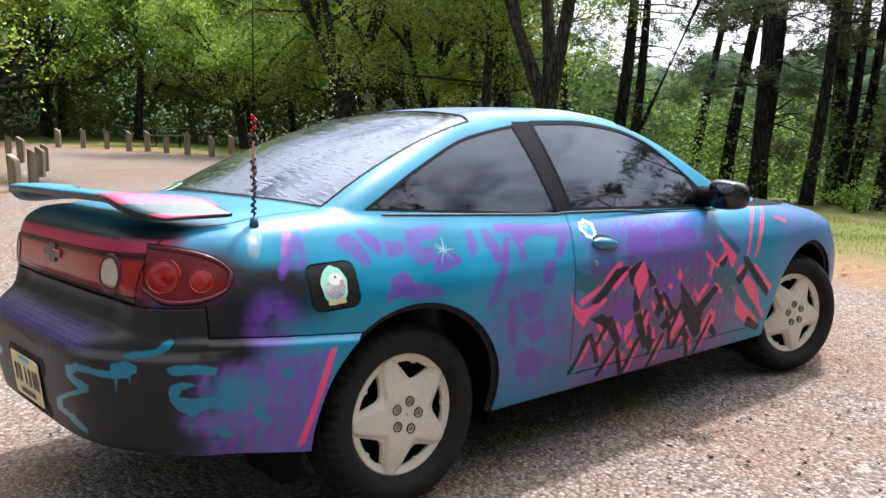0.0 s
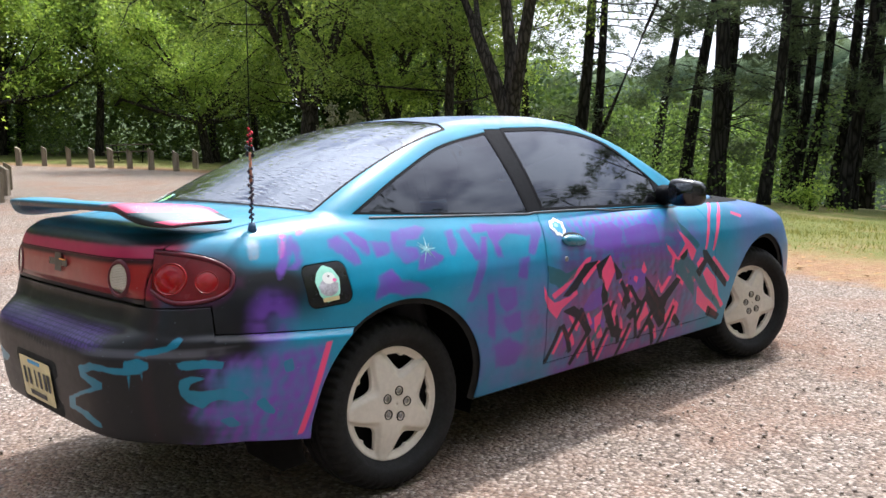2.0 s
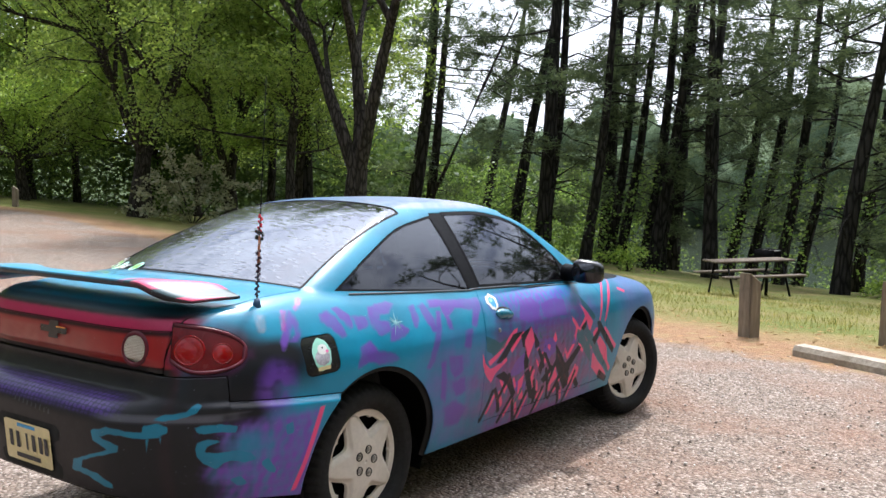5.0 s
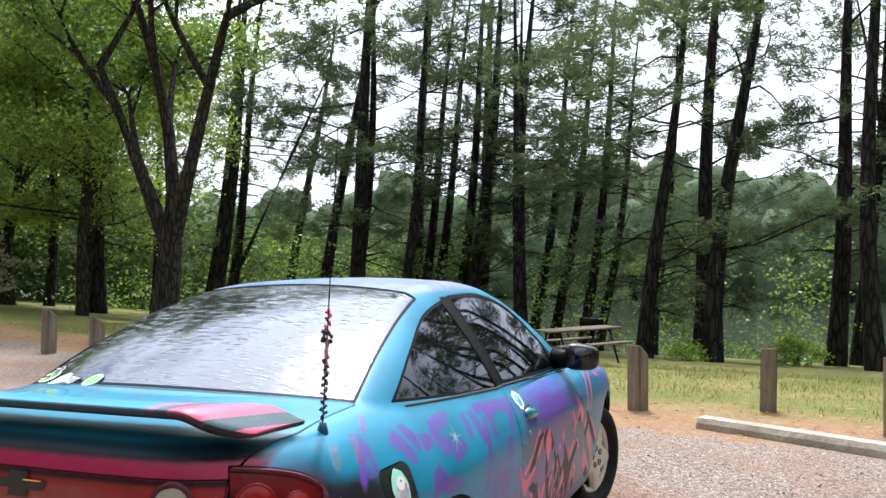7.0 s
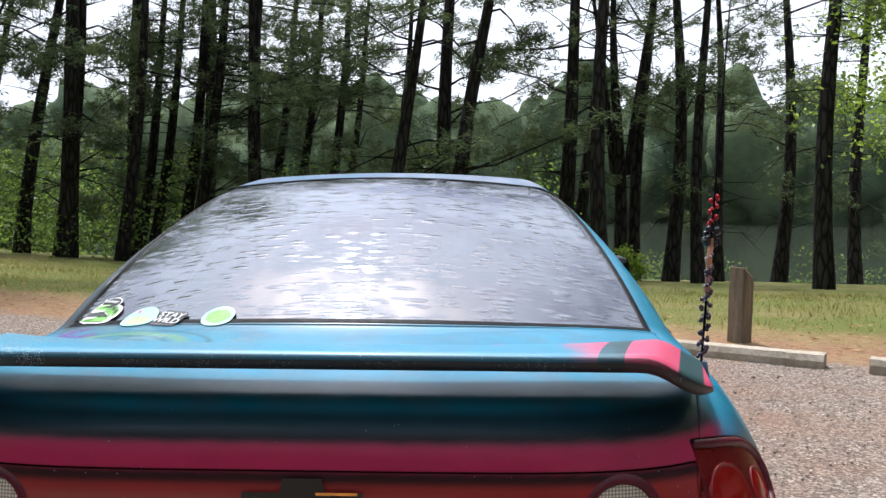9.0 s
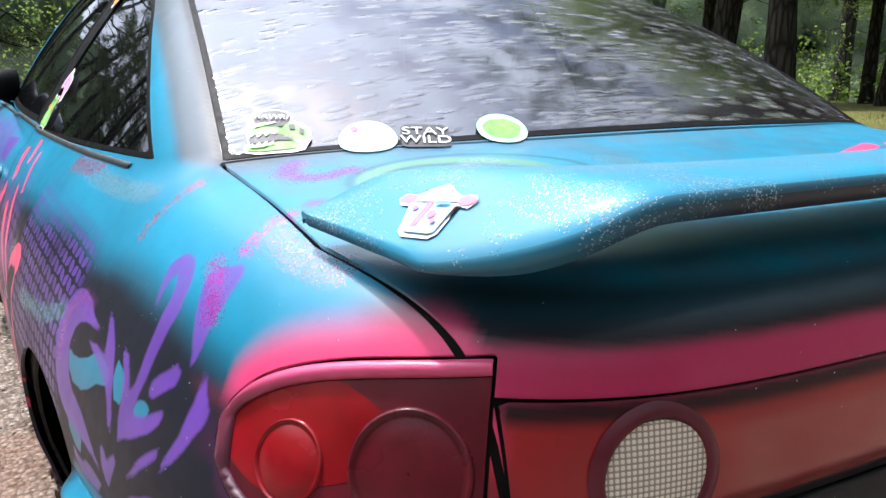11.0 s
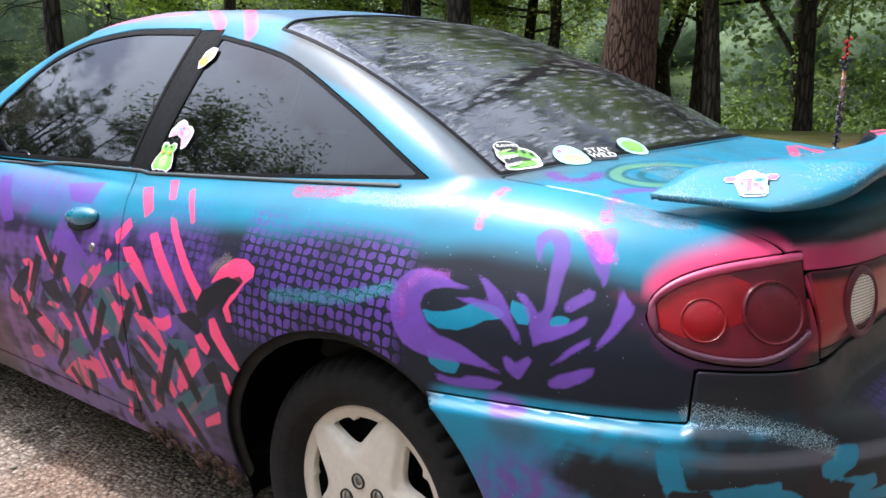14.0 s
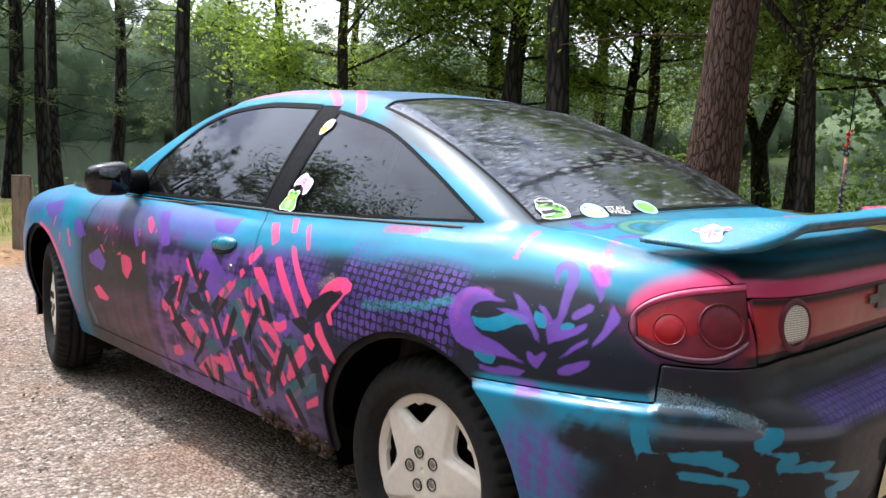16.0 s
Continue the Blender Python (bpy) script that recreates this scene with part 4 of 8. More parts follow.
lattice(21, -1, (.80, 1.72, .335, .43), 11, .075)
lattice(22, -1, (.86, 1.62, .45, .55), 6, .055)
lattice(31, 1, (.50, 1.30, .46, .70), 11, .060)
lattice(32, 1, (.52, 1.10, .34, .46), 7, .045)
brush("pink", 1, .022, pts=((2.255, .42), (2.30, .52), (2.38, .60), (2.48, .67), (2.60, .705)))
brush("pink", 1, .016, pts=((2.22, .36), (2.255, .42)))
scatter(7, 1, (2.1, 3.1, .5, .9), 22, ("purple", "purple", "pink"), .03)


def reach(u, v, width, pts, square=False):
    """Distance from the edge of a stroke of varying width; negative inside. square: masked ends, cut askew."""
    pts = np.array(pts, float)
    if square and len(pts) == 2 and np.hypot(*(pts[1] - pts[0])) > .015:
        mid, half = (pts[0] + pts[1]) / 2, (pts[1] - pts[0]) / 2
        length = np.hypot(*half)
        e = half / length
        along = (u - mid[0]) * e[0] + (v - mid[1]) * e[1]
        across = -(u - mid[0]) * e[1] + (v - mid[1]) * e[0]
        skew = .35 * math.sin(91 * pts[0, 0])
        return np.maximum(np.abs(along + skew * across) - length - width * .25, np.abs(across) - width / 2)
    w = np.array(width if isinstance(width, tuple) else [width] * len(pts)) / 2
    best = np.full(len(u), 9.0)
    for (ax, ay), (bx, by), wa, wb in zip(pts[:-1], pts[1:], w[:-1], w[1:]):
        dx, dy = bx - ax, by - ay
        n = dx * dx + dy * dy
        t = np.clip(((u - ax) * dx + (v - ay) * dy) / n, 0, 1) if n > 1e-9 else np.zeros(len(u))
        best = np.minimum(best, np.hypot(u - ax - t * dx, v - ay - t * dy) - (wa + (wb - wa) * t))
    return best


def within(u, v, pts):
    """Distance from a closed outline; negative inside."""
    q = np.array(pts, float)
    best = np.full(len(u), 9.0)
    odd = np.zeros(len(u), bool)
    for (ax, ay), (bx, by) in zip(q, np.roll(q, -1, 0)):
        dx, dy = bx - ax, by - ay
        t = np.clip(((u - ax) * dx + (v - ay) * dy) / max(dx * dx + dy * dy, 1e-12), 0, 1)
        best = np.minimum(best, np.hypot(u - ax - t * dx, v - ay - t * dy))
        if abs(dy) > 1e-9:
            odd ^= ((ay > v) != (by > v)) & (u < ax + (v - ay) * dx / dy)
    return np.where(odd, -best, best)


def waves(P, scale, seed):
    """Cheap smooth noise in 0..1."""
    rng = np.random.RandomState(seed)
    out = np.zeros(len(P))
    for k in range(9):
        d = rng.normal(size=3)
        out += np.sin(P @ (d * scale * (1 + k * .25)) + rng.uniform(0, 7)) / (1 + .25 * k)
    return np.clip(.5 + out / 6, 0, 1)


def ramp01(a, b, v):
    t = np.clip((v - a) / (b - a), 0, 1)
    return t * t * (3 - 2 * t)


def spray(c, mask, colour):
    m = np.clip(mask, 0, 1)[:, None]
    c[:] = c * (1 - m) + np.array(colour) * m


def blob(x, g, cx, cg, rx, rg, soft=.6):
    return ramp01(1 + soft, 1 - soft, np.hypot((x - cx) / rx, (g - cg) / rg))


def paint_layers(P):
    x, y, z = P.T
    a = np.abs(y)
    g = z + .8 * (.87 - a)
    left, right = y > .0, y <= .0
    n1, n2, n3 = waves(P, 9, 1), waves(P, 25, 2), waves(P, 60, 3)
    n4 = waves(P, 75, 4)
    c = np.tile(np.array(TEAL), (len(P), 1)) * (.85 + .3 * n1)[:, None]
    # right flank
    m = right * 1.0
    spray(c, m * ramp01(.78, .92, x) * ramp01(2.2, 1.7, x) * ramp01(.20, .30, g) * ramp01(.90, .76, g) * (.45 + .5 * ramp01(.25, .65, n2)) * (.8 + .2 * n3), (.15, .055, .30))
    spray(c, m * blob(x, g, 1.30, .90, .42, .075) * (.25 + .65 * ramp01(.3, .65, n3)), (.15, .06, .42))
    spray(c, m * ramp01(2.15, 2.5, x) * (.45 + .3 * n1), (.12, .12, .33))
    spray(c, m * blob(x, g, .55, .52, .30, .22) * (.2 + .5 * n2), (.14, .07, .36))
    spray(c, m * blob(x, g, 1.38, .50, .58, .19) * (.30 + .55 * n3), (.03, .022, .045))
    spray(c, m * blob(x, g, 1.35, .45, .62, .20) * (.10 + .42 * n2), (.34, .05, .15))
    spray(c, m * blob(x, g, .98, .72, .16, .10) * .55 * n2, (.02, .06, .075))
    spray(c, m * blob(x, g, -.52, .84, .17, .10, .35), BLACK)
    spray(c, m * blob(x, g, -.66, .80, .16, .24, .3), BLACK)
    spray(c, m * blob(x, g, -.38, .80, .10, .09) * .7, BLACK)
    spray(c, m * ramp01(-.40, -.66, x + .10 * (n2 - .5)) * ramp01(.70, .66, z) * ramp01(.60, .64, z), BLACK)
    spray(c, m * blob(x, g, -.50, .735, .075, .095, .5) * (.30 + .55 * ramp01(.25, .6, n2)), (.13, .05, .33))
    corner = m * ramp01(.24, -.14, x + a + .20 * (n1 - .5) + .14 * (n2 - .5) + .06 * (n3 - .5))
    field = m * ramp01(-.30, -.36, x) * ramp01(.61, .56, z)
    spray(c, field * (.35 + .75 * n3), (.17, .06, .40))
    spray(c, field * blob(x + a, z, .17, .50, .12, .06) * (.3 + .6 * n2), TEAL)
    spray(c, corner * ramp01(.66, .60, z), BLACK)
    # left flank: teal above, black below, mauve over the door
    m = left * 1.0
    lineg = np.interp(x, (-.7, -.25, .03, .4, .9, 1.4), (1.0, .975, .945, .90, .83, .80)) + .04 * (n1 - .5)
    spray(c, m * ramp01(lineg + .04, lineg - .055, g) * ramp01(2.3, 2.0, x), (.008, .010, .018))
    spray(c, m * ramp01(.30, .60, x) * ramp01(1.62, 1.35, x) * ramp01(.90, .78, g) * (.15 + .85 * ramp01(.25, .7, n2)) * (.6 + .4 * n3), (.13, .055, .27))
    spray(c, m * ramp01(1.40, 1.55, x) * ramp01(2.2, 2.0, x) * ramp01(.82, .70, g) * .95, (.030, .026, .026))
    spray(c, m * blob(x, g, 1.75, .84, .35, .10) * (.3 + .6 * n3), (.16, .05, .14))
    spray(c, m * blob(x, g, 1.25, .90, .28, .07) * (.4 + .5 * n3), (.13, .09, .36))
    spray(c, m * blob(x, g, 1.45, .42, .5, .10) * (.1 + .4 * n2), (.22, .05, .13))
    spray(c, m * blob(x, g, .75, .50, .35, .16) * n2 * .5, (.02, .09, .12))
    spray(c, m * ramp01(2.1, 2.5, x) * ramp01(.8, .6, g) * .5 * n2, (.28, .05, .13))
    spray(c, m * ramp01(2.2, 2.6, x) * n2 * .6, (.13, .09, .33))
    spray(c, m * blob(x, g, .60, .27, .24, .055, .4) * ramp01(.35, .6, n3), (.055, .028, .016))
    # bumper corner, left: teal with black clouds
    low = m * ramp01(.645, .63, z + .085 * (x + .243)) * ramp01(-.2, -.26, x)
    spray(c, low * .9, TEAL)
    spray(c, low * blob(x, z, -.44, .46, .11, .09) * (.25 + .6 * ramp01(.3, .7, n3)), (.14, .045, .26))
    spray(c, low * blob(x + .03 * (n3 - .5), z + .03 * (n4 - .5), -.55, .548, .085, .045, .45), (.014, .016, .02))
    spray(c, low * blob(x, z, -.67, .505, .08, .05, .4), BLACK)
    spray(c, low * blob(x, z, -.40, .60, .05, .03) * .55, (.05, .05, .07))
    spray(c, low * blob(x, z, -.37, .635, .03, .018) * .8, (.22, .06, .42))
    spray(c, low * ramp01(-.54, -.66, x) * ramp01(.62, .56, z), BLACK)
    spray(c, low * blob(x, z, -.62, .42, .10, .10), BLACK)
    # shoulders under the rear window: black and silver overspray on the left pillar
    pil = m * ramp01(.985, 1.0, z) * ramp01(.60, .45, x) * ramp01(-.4, -.2, x)
    spray(c, pil * ramp01(-.062, -.045, rear_glass(P)) * .85, (.085, .085, .095))
    spray(c, pil * ramp01(-.018, -.004, rear_glass(P)) * .8, BLACK)
    # roof: paler overspray
    spray(c, ramp01(1.30, 1.32, z) * (.35 + .5 * n1), (.16, .15, .26))
    spray(c, ramp01(1.30, 1.32, z) * right * n2 * .6, (.30, .33, .38))
    # tail: deck, black edge, wine stripe, red panel, black below
    rear = ramp01(-.60, -.70, x) * ramp01(.66, .60, a)
    spray(c, ramp01(.955, .97, z) * ramp01(-.2, -.4, x) * ramp01(.66, .6, a) * n2 * .45, (.10, .13, .16))
    back = rear * ramp01(.977, .962, z)
    spray(c, back, (.010, .040, .060))
    spray(c, back * ramp01(.955, .935, z), (.012, .010, .014))
    spray(c, back * ramp01(.935 + .006 * n2, .923, z), (.36, .018, .080))
    spray(c, back * ramp01(.898, .888, z), (.022, .006, .009))
    spray(c, back * ramp01(.882, .868, z) * (.8 + .2 * n1), (.27, .016, .018))
    # salmon patch: the gravel's reflection in the panel, put into its colour
    spray(c, back * ramp01(.868, .85, z) * ramp01(-.40, -.05, y) * ramp01(.55, .25, y) * (.12 + .25 * n2), (.38, .20, .15))
    spray(c, back * ramp01(.776, .764, z), (.012, .011, .012))
    # pink and wine mist round the tail lamps
    f = lamp(P)
    near_lamp = ramp01(-.045, -.004, f) * ramp01(.83, .87, z) * ramp01(-.45, -.58, x) * ramp01(.575, .592, a)
    spray(c, near_lamp * np.where(left, 1, .06), (.62, .045, .15))
    spray(c, ramp01(-.03, -.002, f) * ramp01(-.45, -.58, x) * ramp01(.85, .80, z) * .6, (.06, .012, .05))
    # bumper: black with a purple ledge
    bump = ramp01(-.54, -.76, x + .20 * (n2 - .5) + .10 * (n3 - .5)) * ramp01(.76, .74, z) * np.maximum(ramp01(.66, .63, z), ramp01(-.66, -.70, x))
    bump = bump * np.where(right & (z < .62), corner, 1)
    spray(c, bump * .93, (.016, .016, .019))
    spray(c, bump * ramp01(.600, .625, z) * ramp01(.672, .655, z) * ramp01(.52, .42, a) * .55, (.040, .028, .12))
    spray(c, bump * ramp01(.628, .615, z) * ramp01(.592, .604, z) * ramp01(.35, .5, a) * .25, (.30, .30, .38))
    out = []
    for name in LAYERS:
        v = np.zeros(len(P))
        for layer, side, width, soft, pts in STROKES:
            if layer != name:
                continue
            q = np.array(pts)
            grow = .06 + (max(width) if isinstance(width, tuple) else width or 0)
            lo, hi = q.min(0) - grow, q.max(0) + grow
            if abs(side) == 2:
                # round the bumper corners: unrolled length and height
                s = np.where((x + a > lo[0]) & (x + a < hi[0]) & (z > lo[1]) & (z < hi[1]) & (y * side > 0) & (x < -.2))[0]
                d = within(x[s] + a[s] + .005 * (n3[s] - .5), z[s] + .005 * (n4[s] - .5), pts)
            elif side:
                near_it = (x > lo[0]) & (x < hi[0]) & (g > lo[1]) & (g < hi[1]) & (y * side > .3)
                s = np.where(near_it)[0]
                wide = width if not isinstance(width, tuple) and width else 0
                soft = .045 if wide > .055 else soft
                wob = .008 if side > 0 else .030 if name == "purple" else .016
                wx, wg = (wob * (n3[s] - .5), wob * (n4[s] - .5)) if name in ("purple", "teal", "deep") else (0, 0)
                d = within(x[s] + wx * .4, g[s] + wg * .4, pts) - (.003 if side < 0 and name == "purple" else .0) if width is None else reach(x[s] + wx, g[s] + wg, width, pts, layer in ("pink", "black"))
            else:
                near_it = (x > lo[0]) & (x < hi[0]) & (y > lo[1]) & (y < hi[1]) & (z > .93)
                s = np.where(near_it)[0]
                d = reach(x[s], y[s], width, pts)
            v[s] = np.maximum(v[s], np.clip(.5 - d / (2 * soft), 0, 1))
        out.append(("m_" + name, "FLOAT", v))
    glit = np.zeros((len(P), 4))
    for colour, side, width, pts in GLITTER:
        s = np.where((y * side > .3) & (x < .6))[0]
        d = reach(x[s], g[s], width, pts)
        k = ramp01(.012, -.006, d)
        win = k > glit[s, 3]
        glit[s[win]] = np.column_stack([np.tile(colour, (win.sum(), 1)), k[win]])
    for colour, width, pts in TOP_GLITTER:
        s = np.where((z > .95) & (x < 0))[0]
        d = reach(x[s], y[s], width, pts)
        k = ramp01(.022, -.008, d) * .8
        win = k > glit[s, 3]
        glit[s[win]] = np.column_stack([np.tile(colour, (win.sum(), 1)), k[win]])
    # dot-mesh fields: left quarter, parts of the door, ledge of the bumper
    dots = left * np.maximum.reduce([
        ramp01(.34, .30, x) * ramp01(-.17, -.10, x) * ramp01(.99, .93, g) * ramp01(.60, .66, g),
        .8 * blob(x, g, .55, .78, .13, .16), .7 * blob(x, g, .9, .68, .10, .10), .8 * blob(x, g, -.42, .47, .10, .10)])
    dots = np.maximum(dots, right * .9 * blob(x, g, 1.28, .70, .13, .13))
    dots = np.maximum(dots, .7 * bump * ramp01(.600, .622, z) * ramp01(.675, .66, z) * ramp01(.52, .42, a))
    uv = np.column_stack([np.where(bump > .5, y, x), np.where(bump > .5, x + z, g), np.zeros(len(P))])
    out += [("paint", "FLOAT_COLOR", np.column_stack([c, np.ones(len(P))])), ("glitter", "FLOAT_COLOR", glit),
            ("dots", "FLOAT", dots), ("flat", "FLOAT_VECTOR", uv)]
    return out


def make_paint():
    n = Nodes("car_paint")
    col = n.attr("paint", "Color")
    mist = n.noise(150, 4, .7)
    col = n.mix(n.ramp(n.noise(16, 5, .65), (.35, grey(0)), (.75, grey(.25))), col, n.mix(.5, col, (.0, .0, .0), "MULTIPLY"))
    flat = n.attr("flat", "Vector")
    # dots through a mesh stencil
    wob = n.node("VectorMath")
    wob.operation = "ADD"
    n.put(wob, "0", flat)
    shift = n.node("VectorMath")
    shift.operation = "SCALE"
    n.put(shift, "0", n.noise(22, 2, .5, flat, "Color"))
    shift.inputs["Scale"].default_value = .006
    n.put(wob, "1", shift.outputs["Vector"])
    s = n.node("SeparateXYZ", Vector=wob.outputs["Vector"])
    hx = n.math("SINE", n.math("MULTIPLY", s.outputs["X"], math.pi / .024))
    hy = n.math("SINE", n.math("MULTIPLY", s.outputs["Y"], math.pi / .026))
    dot = n.math("MINIMUM", n.math("ABSOLUTE", hx), n.math("ABSOLUTE", hy))
    kx = n.math("COSINE", n.math("MULTIPLY", s.outputs["X"], math.pi / .024))
    ky = n.math("COSINE", n.math("MULTIPLY", s.outputs["Y"], math.pi / .026))
    knot = n.math("MAXIMUM", n.math("SUBTRACT", n.math("MULTIPLY", kx, ky), .30), 0.0)
    dot = n.math("SUBTRACT", dot, n.math("MULTIPLY", knot, 1.6))
    dot = n.ramp(n.math("ADD", dot, n.math("MULTIPLY", n.math("SUBTRACT", mist, .5), .3)), (.26, grey(0)), (.40, grey(1)))
    dot = n.math("MULTIPLY", n.math("MULTIPLY", dot, n.attr("dots")), n.ramp(n.noise(7, 3), (.3, grey(.22)), (.6, grey(.70))))
    col = n.mix(dot, col, (.11, .045, .30))
    tone = {"teal": (.008, .19, .31), "green": (.10, .24, .15), "purple": PURPLE, "pink": PINK, "deep": (.012, .09, .115), "black": BLACK}
    for name in LAYERS:
        v = n.math("ADD", n.attr("m_" + name), n.math("MULTIPLY", n.math("SUBTRACT", mist, .5), .22))
        width = (.33, .68) if name in ("purple", "green") else (.40, .62)
        m = n.ramp(v, (width[0], grey(0)), (width[1], grey(1)))
        m = n.math("MULTIPLY", m, n.ramp(n.noise(11, 4, .6), (.28, grey(.60 if name == "purple" else .88 if name == "black" else .70)), (.62, grey(.98 if name == "black" else .92))))
        col = n.mix(m, col, tone[name])
    # fine overspray specks, then glitter flakes
    sp = n.node("TexVoronoi", Vector=n.coord(), Scale=170.0)
    speck = n.math("MULTIPLY", n.ramp(sp.outputs["Distance"], (.10, grey(1)), (.16, grey(0))), n.ramp(sp.outputs["Color"], (.86, grey(0)), (.88, grey(.8))))
    col = n.mix(speck, col, (.30, .42, .50))
    gn = n.node("Attribute")
    gn.attribute_name = "glitter"
    fl = n.node("TexVoronoi", Vector=n.coord(), Scale=820.0)
    fs = n.node("SeparateXYZ", Vector=fl.outputs["Color"])
    on = n.math("LESS_THAN", fs.outputs["X"], n.math("MULTIPLY", gn.outputs["Alpha"], .46))
    on = n.math("MULTIPLY", on, n.math("GREATER_THAN", gn.outputs["Alpha"], .02))
    lit = n.mix(n.ramp(fs.outputs["Y"], (.5, grey(.1)), (.9, grey(1))), n.mix(.6, gn.outputs["Color"], (0, 0, 0)), n.mix(.10, gn.outputs["Color"], (0, 0, 0)))
    col = n.mix(on, col, lit)
    n.set(Base_Color=col, Metallic=n.math("MULTIPLY", on, .5), Roughness=n.mix(on, n.mix(.5, n.ramp(n.noise(30, 4), (.3, grey(.27)), (.7, grey(.40))), n.ramp(n.node("RGBToBW", Color=col).outputs["Val"], (.012, grey(.62)), (.06, grey(.32)))), grey(.25)), Coat_Weight=.10, Coat_Roughness=.12, Specular_IOR_Level=n.ramp(n.node("RGBToBW", Color=col).outputs["Val"], (.012, grey(.16)), (.06, grey(.28))))
    h = n.math("ADD", n.math("MULTIPLY", n.noise(260, 3, .6), .35), n.math("MULTIPLY", on, n.math("MULTIPLY", fs.outputs["Z"], 2.0)))
    n.bump(h, .22, .0015)
    return n.mat


PAINT = make_paint()


def make_glass(name, dirt):
    n = Nodes(name)
    clear = n.node("BsdfTransparent", Color=(.045, .047, .052, 1))
    gloss = n.node("BsdfGlossy", Color=(.86, .90, 1, 1), Roughness=.02 if not dirt else .09)
    f = n.node("Fresnel", IOR=1.42 if not dirt else 2.05)
    mixed = n.node("MixShader")
    n.put(mixed, "0", f.outputs["Fac"])
    n.put(mixed, "1", clear.outputs["BSDF"])
    n.put(mixed, "2", gloss.outputs["BSDF"])
    dust = n.node("BsdfDiffuse", Color=(.20, .21, .23, 1))
    grime = n.ramp(n.mix(.5, n.noise(4, 5, .6), n.noise(70, 4, .7)), (.42, grey(.02 if dirt else .01)), (.75, grey(.13 if dirt else .02)))
    last = n.node("MixShader")
    n.put(last, "0", grime)
    n.put(last, "1", mixed.outputs["Shader"])
    n.put(last, "2", dust.outputs["BSDF"])
    if dirt:
        # blistered tint film
        v = n.node("Mapping", Vector=n.coord(), Scale=(1.0, .26, 1.0)).outputs["Vector"]
        cell = n.node("TexVoronoi", Vector=v, Scale=62.0)
        up = n.math("MULTIPLY", n.ramp(cell.outputs["Distance"], (.05, grey(1)), (.55, grey(0))), n.ramp(cell.outputs["Color"], (.30, grey(0)), (.50, grey(1))))
        b = n.node("Bump", Height=n.math("ADD", up, n.math("MULTIPLY", n.noise(5, 3), .6)), Strength=.5, Distance=.003)
        bubbles = n.node("MixShader")
        n.put(bubbles, "0", n.math("MULTIPLY", up, .16))
        n.put(bubbles, "1", last.outputs["Shader"])
        n.put(bubbles, "2", n.node("BsdfDiffuse", Color=(.62, .64, .68, 1)).outputs["BSDF"])
        last = bubbles
        for s in (gloss, f):
            n.put(s, "Normal", b.outputs["Normal"])
    else:
        b = n.node("Bump", Height=n.noise(2.5, 2), Strength=.05, Distance=.01)
        n.put(gloss, "Normal", b.outputs["Normal"])
    n.tree.links.new(last.outputs["Shader"], n.tree.nodes["Material Output"].inputs["Surface"])
    return n.mat


GLASS = make_glass("tinted_glass", False)
REAR_GLASS = make_glass("blistered_tinted_glass", True)
plain("black_trim", (.005, .005, .006), .5, scale=120, Specular_IOR_Level=.06)
plain("black_gloss", (.010, .010, .012), .22)
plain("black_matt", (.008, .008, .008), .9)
plain("rubber", (.012, .0115, .0115), .8, scale=90, vary=.4, bump=.25, Specular_IOR_Level=.22)
plain("lamp_red", (.22, .003, .005), .12, Specular_IOR_Level=.4)
plain("lamp_outer", (.18, .004, .008), .25, scale=20, vary=.4, Specular_IOR_Level=.3)
plain("lamp_mid", (.085, .005, .012), .3, scale=20, vary=.5, Specular_IOR_Level=.3)
plain("lamp_wine", (.085, .006, .013), .35, scale=12, vary=.55, Specular_IOR_Level=.25)
plain("lamp_deep", (.13, .003, .006), .24, scale=12, vary=.45, Specular_IOR_Level=.25)
plain("wheel_cover", (.58, .52, .45), .42, scale=60, vary=.10)
rp = Nodes("rim_pink")
rz = rp.math("ADD", rp.node("SeparateXYZ", Vector=rp.coord()).outputs["Z"], rp.math("MULTIPLY", rp.noise(18), .04))
rp.set(Base_Color=rp.ramp(rz, (.80, (.05, .008, .022)), (.86, (.16, .018, .05)), (.91, (.50, .055, .15))), Roughness=.4, Coat_Weight=.2)
plain("rim_wine", (.085, .008, .018), .35, scale=18, vary=.5, Specular_IOR_Level=.3)
plain("steel", (.30, .29, .28), .35, .9)
plain("underbody", (.006, .0055, .0055), .95, Specular_IOR_Level=.1)


def ribbed(name, colour):
    n = Nodes(name)
    v = n.node("SeparateXYZ", Vector=n.coord())
    grid = n.math("MULTIPLY", n.math("ABSOLUTE", n.math("SINE", n.math("MULTIPLY", v.outputs["Y"], 620.0))), n.math("ABSOLUTE", n.math("SINE", n.math("MULTIPLY", v.outputs["Z"], 620.0))))
    n.set(Base_Color=n.mix(n.ramp(grid, (.2, grey(0)), (.6, grey(1))), tuple(c * .35 for c in colour), colour), Roughness=.2, Coat_Weight=.6, Coat_Roughness=.05)
    n.bump(grid, .5, .002)
    return n.mat


ribbed("lamp_clear", (.62, .56, .48))

